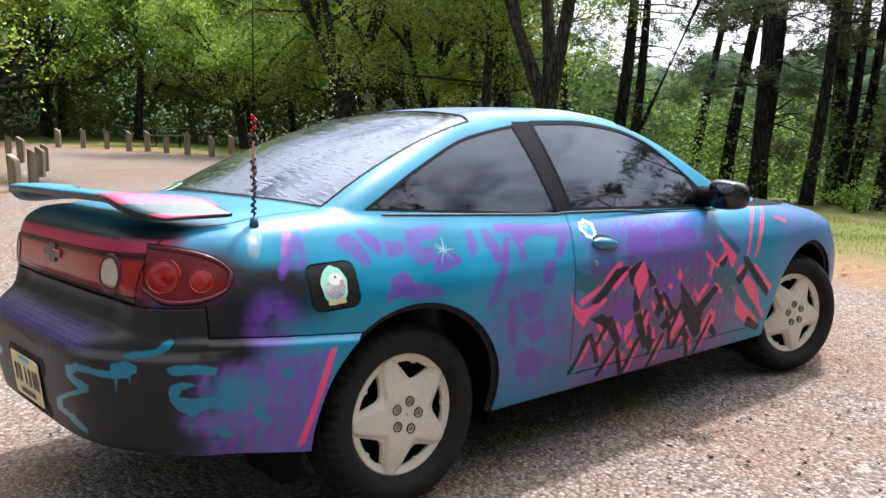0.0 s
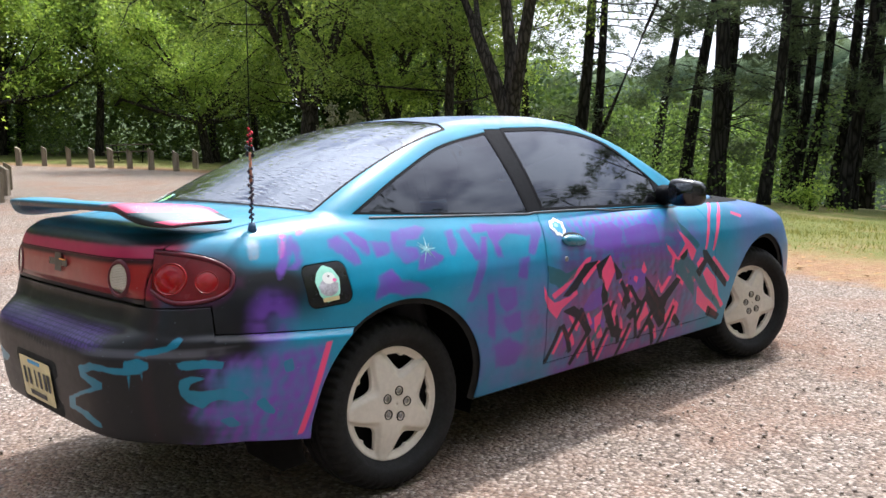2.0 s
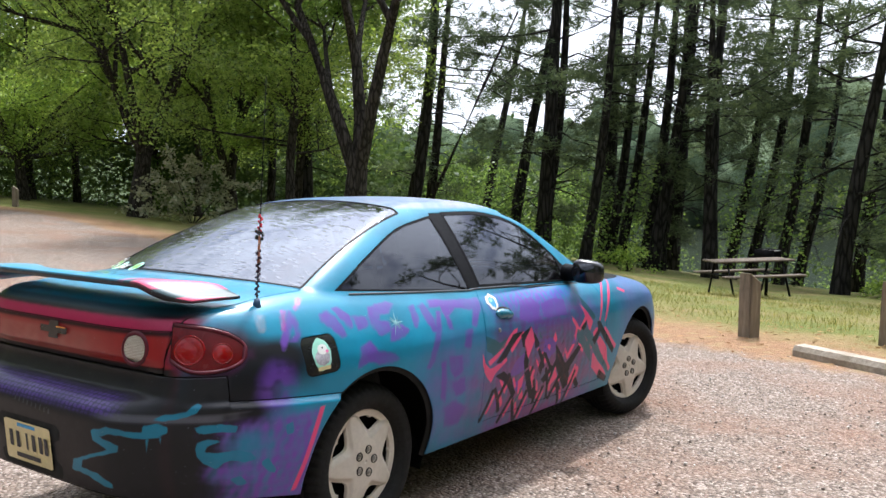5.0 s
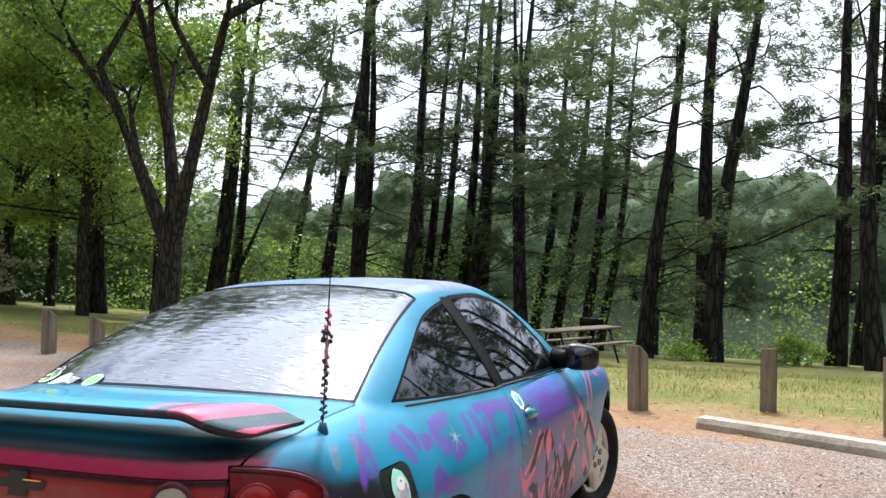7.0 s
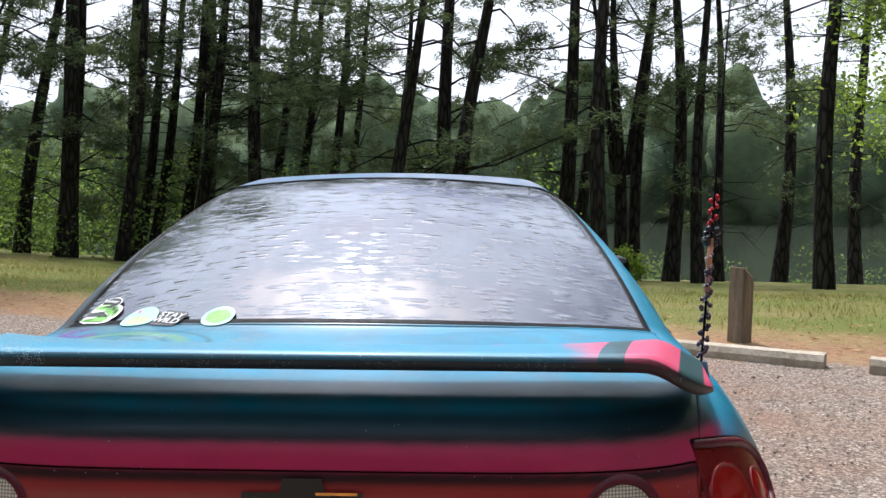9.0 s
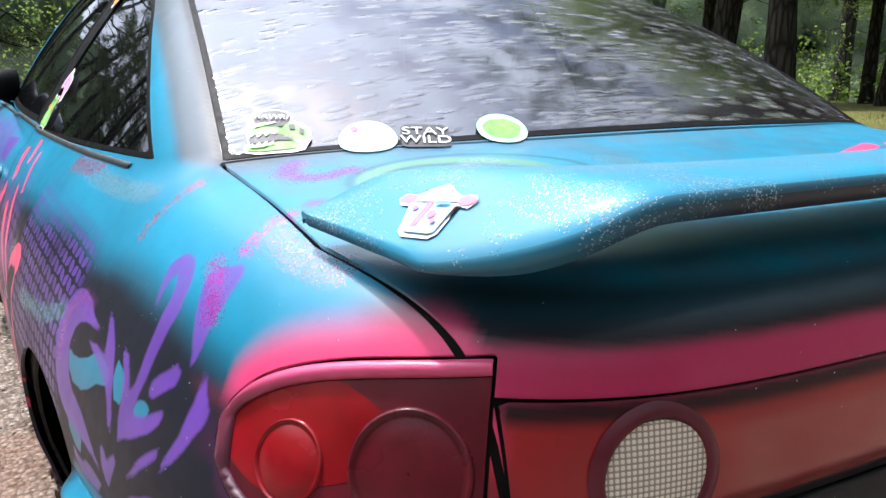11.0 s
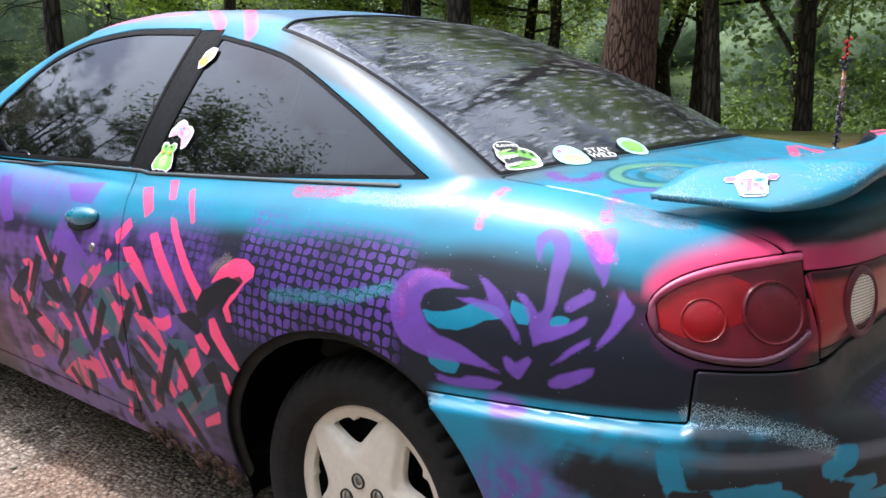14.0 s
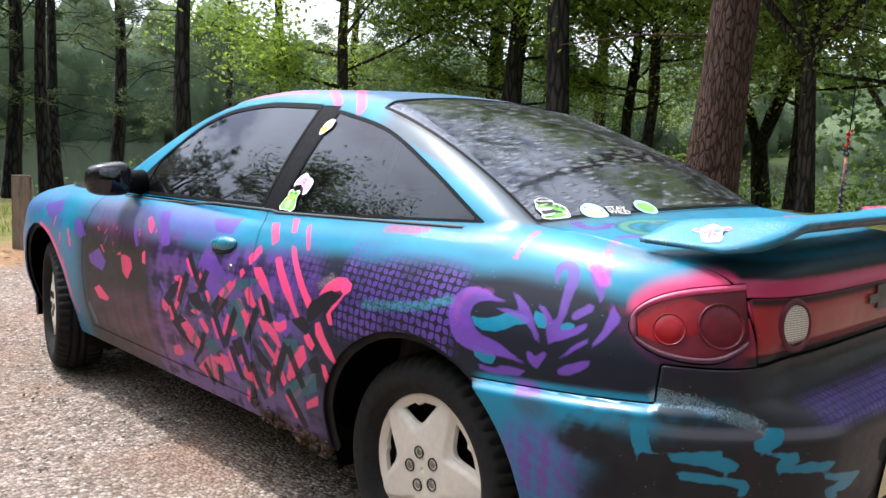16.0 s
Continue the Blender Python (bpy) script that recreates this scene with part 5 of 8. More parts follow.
V, F = shell_grid(.0062, .58, .012, .40)
shell = clip(V, F, arches)
rest = shell
glassP, rest = split(rest, rear_glass, .0008)
screenP, rest = split(rest, windscreen, .003)
quarterP, rest = split(rest, quarter_glass, .001)
windowP, rest = split(rest, door_glass, .001)
pillarP, rest = split(rest, pillar, .001)
doorP, rest = split(rest, door, .0034)
flapP, rest = split(rest, fuel_flap)
bumperP, rest = split(rest, bumper)
lampP, rest = split(rest, lamp, .0015)
lidP, rest = split(rest, lid, .003)
garnishP, lidP = split(lidP, garnish, .0015)
reverseP, garnishP = split(garnishP, reverse_lamp, .002)


def half(mesh, sign):
    return clip(*mesh, lambda p: p[:, 1] * sign)


sheet("body_shell", rest, PAINT, car, attrs=paint_layers, label="teal spray-painted shell with graffiti")
for sign in (1, -1):
    d = sheet("door", half(doorP, sign), PAINT, car, attrs=paint_layers, label="door sprayed with pink, purple and black strokes")
    for name, pane, field, wide in (("side_window", windowP, door_glass, .013), ("quarter_window", quarterP, quarter_glass, .008)):
        pane, seal = split(half(pane, sign), lambda p: np.minimum(field(p) - wide, 1.80 - p[:, 0]), .0003)
        window = sheet(name, pane, GLASS, car, -.004)
        sheet("rubber_seal", seal, MATS["black_trim"], window, -.001)
    sheet("pillar_trim", half(pillarP, sign), MATS["black_trim"], car, -.002)
    lens, rim = split(half(lampP, sign), lambda p: lamp_edge(p) - .014, .0004)
    bare = None
    if sign > 0:
        bare, lens = split(lens, lambda p: np.minimum(.060 - np.hypot(p[:, 1] - .700, p[:, 2] - .836), (p[:, 2] - .815) + .5 * (p[:, 1] - .690)), .0003)
    tail = sheet("tail_lamp", lens, MATS["lamp_wine" if sign > 0 else "lamp_deep"], car, -.003, label="red tail lamp behind an oversprayed rim")
    if bare:
        sheet("bare_lens", bare, MATS["lamp_outer"], tail, -.003, label="bright red lens left free of overspray")
    sheet("lamp_rim", rim, MATS["rim_pink" if sign > 0 else "rim_wine"], car, -.003, label="pink oversprayed lamp rim" if sign > 0 else "wine-red lamp rim", bulge=lambda p: .008 * np.sin(np.pi * np.clip(lamp_edge(p) / .0145, 0, 1)) ** .7)
    sheet("reverse_lamp", half(reverseP, sign), MATS["lamp_clear"], car, .001)
sheet("fuel_flap", flapP, MATS["black_gloss"], car, 0)
pane, seal = split(glassP, lambda p: rear_glass(p) - .009, .0003)
window = sheet("rear_window", pane, REAR_GLASS, car, -.003, label="dusty tinted rear window with stickers")
sheet("rubber_seal", seal, MATS["black_trim"], window, .0003)
sheet("windscreen", screenP, GLASS, car, -.003)


def shoulder(p):
    """The bumper's sides stand proud of the quarter panels, over a rounded shoulder."""
    seam = np.where(p[:, 0] < -.677, .665, .622 - .085 * (p[:, 0] + .243))
    return .021 * ramp01(.002, .024, seam - p[:, 2]) * ramp01(-.84, -.70, p[:, 0])


sheet("rear_bumper", bumperP, PAINT, car, attrs=paint_layers, label="black bumper cover with teal and purple spray", bulge=shoulder)
sheet("boot_lid", lidP, PAINT, car, attrs=paint_layers)
sheet("lid_garnish", garnishP, PAINT, car, attrs=paint_layers, label="red panel between the tail lamps")

# black sheet added behind the panels, so their gaps look shadowed
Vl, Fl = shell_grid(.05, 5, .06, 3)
backing = clip(Vl, Fl, lambda p: np.minimum(arches(p) + .02, -np.maximum.reduce([rear_glass(p), windscreen(p), quarter_glass(p), door_glass(p)]) - .012))
sheet("gap_backing", backing, MATS["black_matt"], car, -.018)


def settle(p, push=0.0):
    """Lays points onto the shell along its normal, then lifts them."""
    p = np.array(p, float)
    for _ in range(5):
        n = field_normals(p)
        p = p - n * body(*p.T)[:, None]
    return p + field_normals(p) * push


def decal(name, centre, outline, mat, parent, push=.0018, up=(0, 0, 1), turn=0.0, label="", single=False):
    """A flat outline (metres, x to the reader's right) laid onto the shell."""
    c = settle([centre])[0]
    n = Vector(field_normals(np.array([c]))[0])
    right = Vector(up).cross(n).normalized()
    top = n.cross(right)
    r = Matrix.Rotation(turn, 3, n)
    right, top = r @ right, r @ top
    pts = np.array(outline, float)
    mid = pts.mean(0)
    rings = [mid[None]] + [mid + (pts - mid) * k for k in (.35, .7, 1.0)]
    flat = np.concatenate(rings)
    P = c + flat[:, :1] * np.array(right) + flat[:, 1:] * np.array(top)
    k = len(pts)
    if single:
        P = settle(P[-k:], push)
        ob = mesh_object(name, [tuple(v) for v in P], [tuple(range(k))], mat, parent, False)
        return tagged(ob, label)
    P = settle(P, push)
    faces = [(0, 1 + i, 1 + (i + 1) % k) for i in range(k)]
    for q in range(2):
        o = 1 + q * k
        faces += [(o + i, o + k + i, o + k + (i + 1) % k, o + (i + 1) % k) for i in range(k)]
    ob = mesh_object(name, [tuple(v) for v in P], faces, mat, parent)
    if label:
        tagged(ob, label)
    return ob


def ellipse(a, b, n=28, wob=0.0, lobes=5):
    return [((1 + wob * math.sin(lobes * t)) * a * math.cos(t), (1 + wob * math.cos(lobes * t + 1)) * b * math.sin(t)) for t in (2 * math.pi * i / n for i in range(n))]


def lathe(profile, seg=64):
    """A ring round the y axis from (radius, y) pairs, as a bmesh."""
    bm = bmesh.new()
    rings = [[bm.verts.new((r * math.cos(2 * math.pi * i / seg), y, r * math.sin(2 * math.pi * i / seg))) for i in range(seg)] for r, y in profile]
    for a, b in zip(rings, rings[1:]):
        for i in range(seg):
            bm.faces.new((a[i], a[(i + 1) % seg], b[(i + 1) % seg], b[i]))
    bmesh.ops.recalc_face_normals(bm, faces=bm.faces)
    return bm


def box(bm, size, at=(0, 0, 0), turn=None, bevel=0.0):
    m = Matrix.Translation(at) @ (turn or Matrix()) @ Matrix.Diagonal((*size, 1))
    made = bmesh.ops.create_cube(bm, size=1, matrix=m)["verts"]
    if bevel:
        edges = {e for v in made for e in v.link_edges}
        bmesh.ops.bevel(bm, geom=list(edges), offset=bevel, segments=2, affect="EDGES")
    return bm


def cylinder(bm, a, b, r1, r2, seg=12):
    a, b = Vector(a), Vector(b)
    m = Matrix.Translation((a + b) / 2) @ (b - a).to_track_quat("Z", "Y").to_matrix().to_4x4()
    bmesh.ops.create_cone(bm, cap_ends=True, segments=seg, radius1=r1, radius2=r2, depth=(b - a).length, matrix=m)
    return bm


def wheel_cover():
    """Five broad spokes with rounded openings between, dished, one plate with a return."""
    nr, na = 40, 200
    rr = np.concatenate([[.002], np.linspace(.012, .216, nr)])
    V, F = [], []
    A, R = np.meshgrid(np.linspace(0, 2 * np.pi, na, endpoint=False), rr)
    prof = np.interp(R, (0, .03, .045, .075, .11, .165, .185, .208, .216), (.030, .030, .030, .031, .028, .020, .016, .015, .002))
    off = (A + np.pi / 2 + np.pi / 5) % (2 * np.pi / 5) - np.pi / 5
    o2 = np.abs((A + np.pi / 2) % (2 * np.pi / 5) - np.pi / 5)
    gap = np.minimum(.185 - R, R - (.122 + .36 * o2 ** 2))
    groove = -2.8 * ramp01(-.034, .0, gap)
    V = np.stack([R * np.cos(A), prof + .004 * groove, R * np.sin(A)], -1).reshape(-1, 3)
    n = len(rr)
    i, j = np.meshgrid(np.arange(n - 1), np.arange(na), indexing="ij")
    a, b = (i * na + j).ravel(), (i * na + (j + 1) % na).ravel()
    F = np.concatenate([np.stack([a, a + na, b + na], 1), np.stack([a, b + na, b], 1)])

    def keep(p):
        r, t = np.hypot(p[:, 0], p[:, 2]), np.arctan2(p[:, 2], p[:, 0])
        o = np.abs((t + np.pi / 2) % (2 * np.pi / 5) - np.pi / 5)
        notch = .008 * np.clip(1 - o / .07, 0, 1)
        return -np.minimum(.183 - notch - r, r - (.124 + .36 * o ** 2))

    V, F = clip(V, F, keep)
    raw = np.concatenate([F[:, [0, 1]], F[:, [1, 2]], F[:, [2, 0]]])
    _, inv, cnt = np.unique(edge_key(raw), return_inverse=True, return_counts=True)
    rim = raw[cnt[inv.ravel()] == 1]
    ids = np.unique(rim)
    back = np.zeros(len(V), int)
    back[ids] = len(V) + np.arange(len(ids))
    V2 = np.concatenate([V, V[ids] - [0, .016, 0]])
    F2 = np.concatenate([F, np.stack([rim[:, 1], rim[:, 0], back[rim[:, 0]]], 1), np.stack([rim[:, 1], back[rim[:, 0]], back[rim[:, 1]]], 1)])
    bm = bmesh.new()
    vs = [bm.verts.new(v) for v in V2]
    for f in F2:
        try:
            bm.faces.new([vs[k] for k in f])
        except ValueError:
            pass
    bmesh.ops.recalc_face_normals(bm, faces=bm.faces)
    return bm


def tyre():
    prof = [(.206, .004), (.212, .012), (.218, .020), (.226, .034), (.230, .036), (.234, .043), (.245, .048), (.270, .049), (.290, .042), (.302, .030), (.311, .014), (.316, .000)]
    prof += [(.318, -.010), (.311, -.012), (.311, -.020), (.319, -.022), (.3195, -.045), (.311, -.047), (.311, -.056), (.3195, -.058), (.320, -.078), (.312, -.080), (.312, -.089), (.3195, -.091)]
    prof += [(.318, -.120), (.311, -.140), (.295, -.165), (.250, -.172), (.205, -.160)]
    seg = 208
    bm = lathe(prof, seg)
    # lugs cut across the shoulders
    for v in bm.verts:
        r = math.hypot(v.co.x, v.co.z)
        k = round(math.atan2(v.co.z, v.co.x) / (2 * math.pi) * seg) % 4
        if k == 0 and r > .294 and (v.co.y > -.012 or v.co.y < -.09):
            s = (r - .013) / r
            v.co.x *= s
            v.co.z *= s
    return bm


def add_wheel(x, side, steer):
    """Steel wheel with tyre, plastic cover and nuts; the outer face at local +y."""
    w = part("wheel", lathe([(.03, -.03), (.10, -.045), (.15, -.05), (.18, -.035), (.20, -.03), (.204, -.012), (.190, -.010), (.188, -.10)], 40), MATS["black_trim"], car)
    w.matrix_parent_inverse = Matrix()
    w.matrix_basis = pose(x + (.012 if x < 1 else 0), side * .752, .290, 0, 0, (0 if side > 0 else 180) + steer) @ pose(0, 0, 0, 0, 17 * side + x * 9, 0)
    part("tyre", tyre(), MATS["rubber"], w, "worn black tyre")
    part("wheel_cover", wheel_cover(), MATS["wheel_cover"], w, "dull silver five-spoke wheel cover")
    for k in range(5):
        t = 2 * math.pi * k / 5 + .3
        bm = lathe([(.0005, .024), (.0100, .024), (.0108, .014), (.0135, .014), (.0150, .0275), (.0175, .028), (.0190, .022)], 18)
        bmesh.ops.translate(bm, verts=bm.verts, vec=(.050 * math.cos(t), .0065, .050 * math.sin(t)))
        nut = part("lug_nut", bm, MATS["nut"], w)
        nut.data.materials.append(MATS["steel"])
        for f in nut.data.polygons[:18]:
            f.material_index = 1


plain("nut", (.025, .023, .021), .45, .5)
for wx, steer in ((0, 0), (2.644, -14)):
    for side in (1, -1):
        add_wheel(wx, side, steer)

# wheel wells, floor pan and sills
for wx in (.015, 2.65):
    for side in (1, -1):
        bm = bmesh.new()
        seg = 36
        rows = [[bm.verts.new((wx + r * math.cos(t), side * yy, .30 + r * math.sin(t))) for t in (math.radians(-20 + 220 * i / seg) for i in range(seg + 1))] for r, yy in ((.398, .80), (.47, .70), (.46, .46), (.05, .45))]
        for v in rows[0]:
            v.co.y = settle([(v.co.x, side * .83, max(v.co.z, .21))], -.022)[0][1]
        for p, q in zip(rows, rows[1:]):
            for i in range(seg):
                bm.faces.new((p[i], p[i + 1], q[i + 1], q[i]))
        part("wheel_well", bm, MATS["underbody"], car)
bm = bmesh.new()
box(bm, (1.7, 1.46, .10), (1.32, 0, .25), bevel=.02)
part("underbody", bm, MATS["underbody"], car)
bm = bmesh.new()
cylinder(bm, (-.2, .0, .22), (.9, .05, .2), .028, .028)
cylinder(bm, (-.60, .30, .34), (-.40, .30, .34), .075, .075, 18)
part("exhaust", bm, MATS["rust_metal"] if "rust_metal" in MATS else plain("rust_metal", (.10, .055, .035), .85, .2, scale=30, vary=.5, bump=.4), car)

# tail lamps: painted rim, two round lenses with bright rings
for side in (1, -1):
    for (lx, ly, lz), r, m in (((-.672, .714, .818), .035, "lamp_outer" if side > 0 else "lamp_red"), ((-.762, .648, .834), .050, "lamp_mid" if side > 0 else "lamp_red")):
        c = settle([(lx, ly * side, lz)])[0]
        n = Vector(field_normals(np.array([c]))[0])
        M = Matrix.Translation(Vector(c) - n * .008) @ n.to_track_quat("Y", "Z").to_matrix().to_4x4()
        bm = lathe([(.001, .0075), (r * .5, .007), (r * .86, .005), (r * .94, .0035), (r * .97, .0062), (r, .0066), (r * 1.03, .005), (r * 1.06, .000)], 40)
        bm.transform(M)
        part("lamp_lens", bm, MATS[m], car, "round red lens with a raised ring")
    c = settle([(-.84, .462 * side, .828)])[0]
    n = Vector(field_normals(np.array([c]))[0])
    M = Matrix.Translation(Vector(c) - n * .004) @ n.to_track_quat("Y", "Z").to_matrix().to_4x4()
    bm = lathe([(.047, .003), (.049, .0065), (.052, .007), (.058, .0045), (.062, .001)], 40)
    bm.transform(M)
    part("reverse_lamp_rim", bm, MATS["rim_wine"], car)

def wing(y):
    """The spoiler's chord at a station across: leading and trailing edge."""
    a = min(abs(y), .648)
    lead = -.675 + .140 * (a / .648) ** 3
    trail = -.856 + .126 * min(max((a - .48) / .14, 0), 1) ** 2 + .180 * max(a - .62, 0) / .028
    return lead, min(trail, lead - .010)


def wing_top(x, y):
    """Height of the upper side: level in the middle, flat facets falling away at the ends."""
    lead, trail = wing(y)
    f = min(max((x - lead) / (trail - lead), 0), 1)
    level = 1.046 + .020 * f + .006 * math.sin(math.pi * f)
    facet = 1.036 + .12 * (x + .673) - .70 * (abs(y) - .575)
    h = max(.014 - abs(level - facet), 0) / .014
    return min(level, facet) - h * h * .0035


# spoiler: raised wing whose pointed ends come down to the lid
bm = bmesh.new()
rows = []
NY = 96
for i in range(NY + 1):
    y = -.648 * math.cos(math.pi * i / NY) * (1 - .12 * math.sin(math.pi * i / NY) ** 2)
    lead, trail = wing(y)
    thick = .022 - .017 * float(ramp01(.56, .645, abs(y)))
    ring = []
    for k in range(10):
        x = lead + (trail - lead) * k / 9
        ring.append((x, y, wing_top(x, y) - (.003 if k in (0, 9) else 0)))
    zt, zl = ring[9][2], ring[0][2]
    ring.append((trail - .003, y, zt - .007))
    ring.append((trail + .003, y, zt - thick))
    for k in range(1, 6):
        f = 1 - k / 6
        x = lead + (trail - lead) * f
        ring.append((x, y, max(wing_top(x, y) - thick - .004, .945)))
    ring.append((lead - .004, y, zl - .010))
    rows.append([bm.verts.new(p) for p in ring])
for a, b in zip(rows, rows[1:]):
    for k in range(len(a)):
        bm.faces.new((a[k], a[(k + 1) % len(a)], b[(k + 1) % len(a)], b[k]))
bm.faces.new(rows[0])
bm.faces.new(rows[-1][::-1])
bmesh.ops.recalc_face_normals(bm, faces=bm.faces)
spoiler = part("spoiler", bm, None, car, "raised boot spoiler with pink and black stripes at one end")
sp = Nodes("spoiler_paint")
v = sp.node("SeparateXYZ", Vector=sp.coord())
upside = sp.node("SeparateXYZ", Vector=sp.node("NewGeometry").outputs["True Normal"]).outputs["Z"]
col = sp.mix(sp.ramp(sp.noise(9, 4), (.4, grey(0)), (.7, grey(.35))), TEAL, (.10, .16, .19))
band = sp.ramp(sp.math("SINE", sp.math("ADD", sp.math("MULTIPLY", v.outputs["Y"], 55.0), sp.math("MULTIPLY", v.outputs["X"], 14.0))), (.46, grey(0)), (.54, grey(1)))
stripe = sp.mix(band, (.56, .06, .14), (.014, .050, .060))
edge = sp.ramp(sp.math("ADD", sp.math("MULTIPLY", v.outputs["Y"], -1.0), sp.math("MULTIPLY", sp.noise(14), .10)), (.43, grey(0)), (.50, grey(1)))
col = sp.mix(edge, col, stripe)
# black edges and the wing's thickness shadow, coloured in by face direction
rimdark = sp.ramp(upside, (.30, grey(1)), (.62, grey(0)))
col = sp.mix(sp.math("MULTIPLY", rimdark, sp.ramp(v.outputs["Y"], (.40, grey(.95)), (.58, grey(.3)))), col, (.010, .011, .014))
fl = sp.node("TexVoronoi", Vector=sp.coord(), Scale=760.0)
fs = sp.node("SeparateXYZ", Vector=fl.outputs["Color"])
zone = sp.math("MULTIPLY", sp.ramp(sp.noise(11, 3), (.44, grey(0)), (.62, grey(.42))), sp.ramp(v.outputs["Y"], (.1, grey(.15)), (.35, grey(1))))
flake = sp.math("LESS_THAN", fs.outputs["X"], zone)
col = sp.mix(flake, col, sp.ramp(fs.outputs["Y"], (.3, (.04, .12, .17)), (.9, (.25, .35, .42))))
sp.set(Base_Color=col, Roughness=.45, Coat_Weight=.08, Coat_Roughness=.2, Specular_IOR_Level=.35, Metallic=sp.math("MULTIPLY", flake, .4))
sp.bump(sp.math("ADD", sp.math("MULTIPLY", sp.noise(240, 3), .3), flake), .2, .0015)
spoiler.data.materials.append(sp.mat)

# door handles, locks, mirrors
for side in (1, -1):
    tone = plain("handle_teal", (.012, .15, .23), .3, Coat_Weight=.4) if side > 0 else MATS["handle_teal"]
    c = settle([(.975, .842 * side, .802)])[0]
    n = Vector(field_normals(np.array([c]))[0])
    M = Matrix.Translation(Vector(c)) @ Matrix((Vector((1, 0, -.12)).normalized(), n, n.cross(Vector((1, 0, -.12))).normalized() * -1)).transposed().to_4x4()
    bm = bmesh.new()
    bmesh.ops.create_uvsphere(bm, u_segments=28, v_segments=16, radius=1)
    for q in bm.verts:
        q.co = Vector((.080 * q.co.x, .026 * max(q.co.y, -.15), .026 * q.co.z * (1 - .12 * q.co.x)))
    bm.transform(M)
    part("door_handle", bm, tone, car, "teal pull handle")
    # thin black patch below the handle, imitating the shade in its recess
    bm = bmesh.new()
    bmesh.ops.create_uvsphere(bm, u_segments=24, v_segments=10, radius=1)
    for q in bm.verts:
        q.co = Vector((.070 * q.co.x, .008 * max(q.co.y, -.2), .022 * q.co.z - .016))
    bm.transform(M)
    part("handle_recess_shade", bm, MATS["black_matt"], car)
    c = settle([(.897, .862 * side, .733)])[0]
    bm = lathe([(.001, .004), (.007, .004), (.010, .0035), (.0115, .001), (.012, -.003)], 18)
    bm.transform(Matrix.Translation(c) @ Vector(field_normals(np.array([c]))[0]).to_track_quat("Y", "Z").to_matrix().to_4x4())
    part("door_lock", bm, MATS["steel"], car)
    bm = bmesh.new()
    bmesh.ops.create_uvsphere(bm, u_segments=32, v_segments=20, radius=1)
    for q in bm.verts:
        p = q.co.copy()
        for k in range(3):
            p[k] = math.copysign(abs(p[k]) ** .58, p[k])
        q.co = Vector((1.80 + .056 * p.x * (1 - .25 * max(p.y, 0)) + .02 * p.y, side * (.882 + .080 * p.y), .960 + .066 * p.z * (1 - .10 * p.y) - .006 * p.y))
    mirror = part("door_mirror", bm, MATS["black_gloss"], car, "black door mirror on a short arm")
    bm = bmesh.new()
    box(bm, (.010, .122, .098), (1.744, side * .880, .960), bevel=.004)
    part("mirror_glass", bm, MATS["mirror"] if "mirror" in MATS else plain("mirror", (.05, .052, .056), .04, 1.0, vary=.02), mirror)
    bm = bmesh.new()
    cylinder(bm, (1.82, side * .73, .945), (1.80, side * .83, .950), .052, .042, 16)
    part("mirror_arm", bm, MATS["black_trim"], mirror)
    # black seal along the foot of the windows
    bm = bmesh.new()
    prev = None
    for i in range(60):
        x = -.03 + 1.91 * i / 59
        z = (.9795 - .072 * (x + .06)) if x < .8 else (.921 - .036 * (x - .885))
        z = min(z, .9795 - .072 * (x + .06) + .02)
        p = settle([(x, side * (.76 - .05 * max(0, .82 - x) ** 4), z + .006)], .0015)[0]
        n = Vector(field_normals(np.array([p]))[0])
        t = n.cross(Vector((1, 0, 0))).normalized()
        ring = [bm.verts.new(Vector(p) + t * a + n * b) for a, b in ((-.005, 0), (-.003, .002), (.003, .002), (.005, 0))]
        if prev:
            for k in range(3):
                bm.faces.new((prev[k], prev[k + 1], ring[k + 1], ring[k]))
        prev = ring
    bmesh.ops.recalc_face_normals(bm, faces=bm.faces)
    part("window_seal", bm, MATS["seal_teal"] if "seal_teal" in MATS else plain("seal_teal", (.012, .022, .028), .5), car)

# aerial wound with beads
base = Vector(settle([(-.476, -.672, .972)])[0])
bm = bmesh.new()
cylinder(bm, base - Vector((0, 0, .01)), base + Vector((0, -.002, .022)), .017, .010, 16)
aerial = part("aerial", bm, plain("aerial_blue", (.02, .06, .12), .4), car, "whip aerial wound with glittering beads")
bm = bmesh.new()
top = base + Vector((.0, -.045, .82))
cylinder(bm, base, top, .0024, .0012, 8)
part("mast", bm, MATS["black_trim"], aerial)
for name, lo, hi, count, tone, size in (("bead_string", .03, .20, 46, (.05, .03, .05), .0048), ("bead_string", .10, .24, 30, (.35, .30, .30), .0034), ("bead_string", .24, .27, 10, (.012, .012, .014), .0075), ("bead_string", .27, .33, 16, (.40, .012, .02), .0045)):
    bm = bmesh.new()
    for k in range(count):
        f = lo + (hi - lo) * k / count
        p = base + (top - base) * (f / .82)
        ang = k * 1.1 + random.uniform(-1.3, 1.3)
        r = size * (1.2 + .5 * random.random())
        bmesh.ops.create_icosphere(bm, subdivisions=1, radius=size * random.uniform(.7, 1.15), matrix=Matrix.Translation(p + Vector((r * math.cos(ang), r * math.sin(ang), 0))))
    tagged(part(name, bm, plain("bead_" + str(int(tone[0] * 1000)), tone, .22, .3, scale=300, vary=.6), aerial), kind="stuff")
bm = bmesh.new()
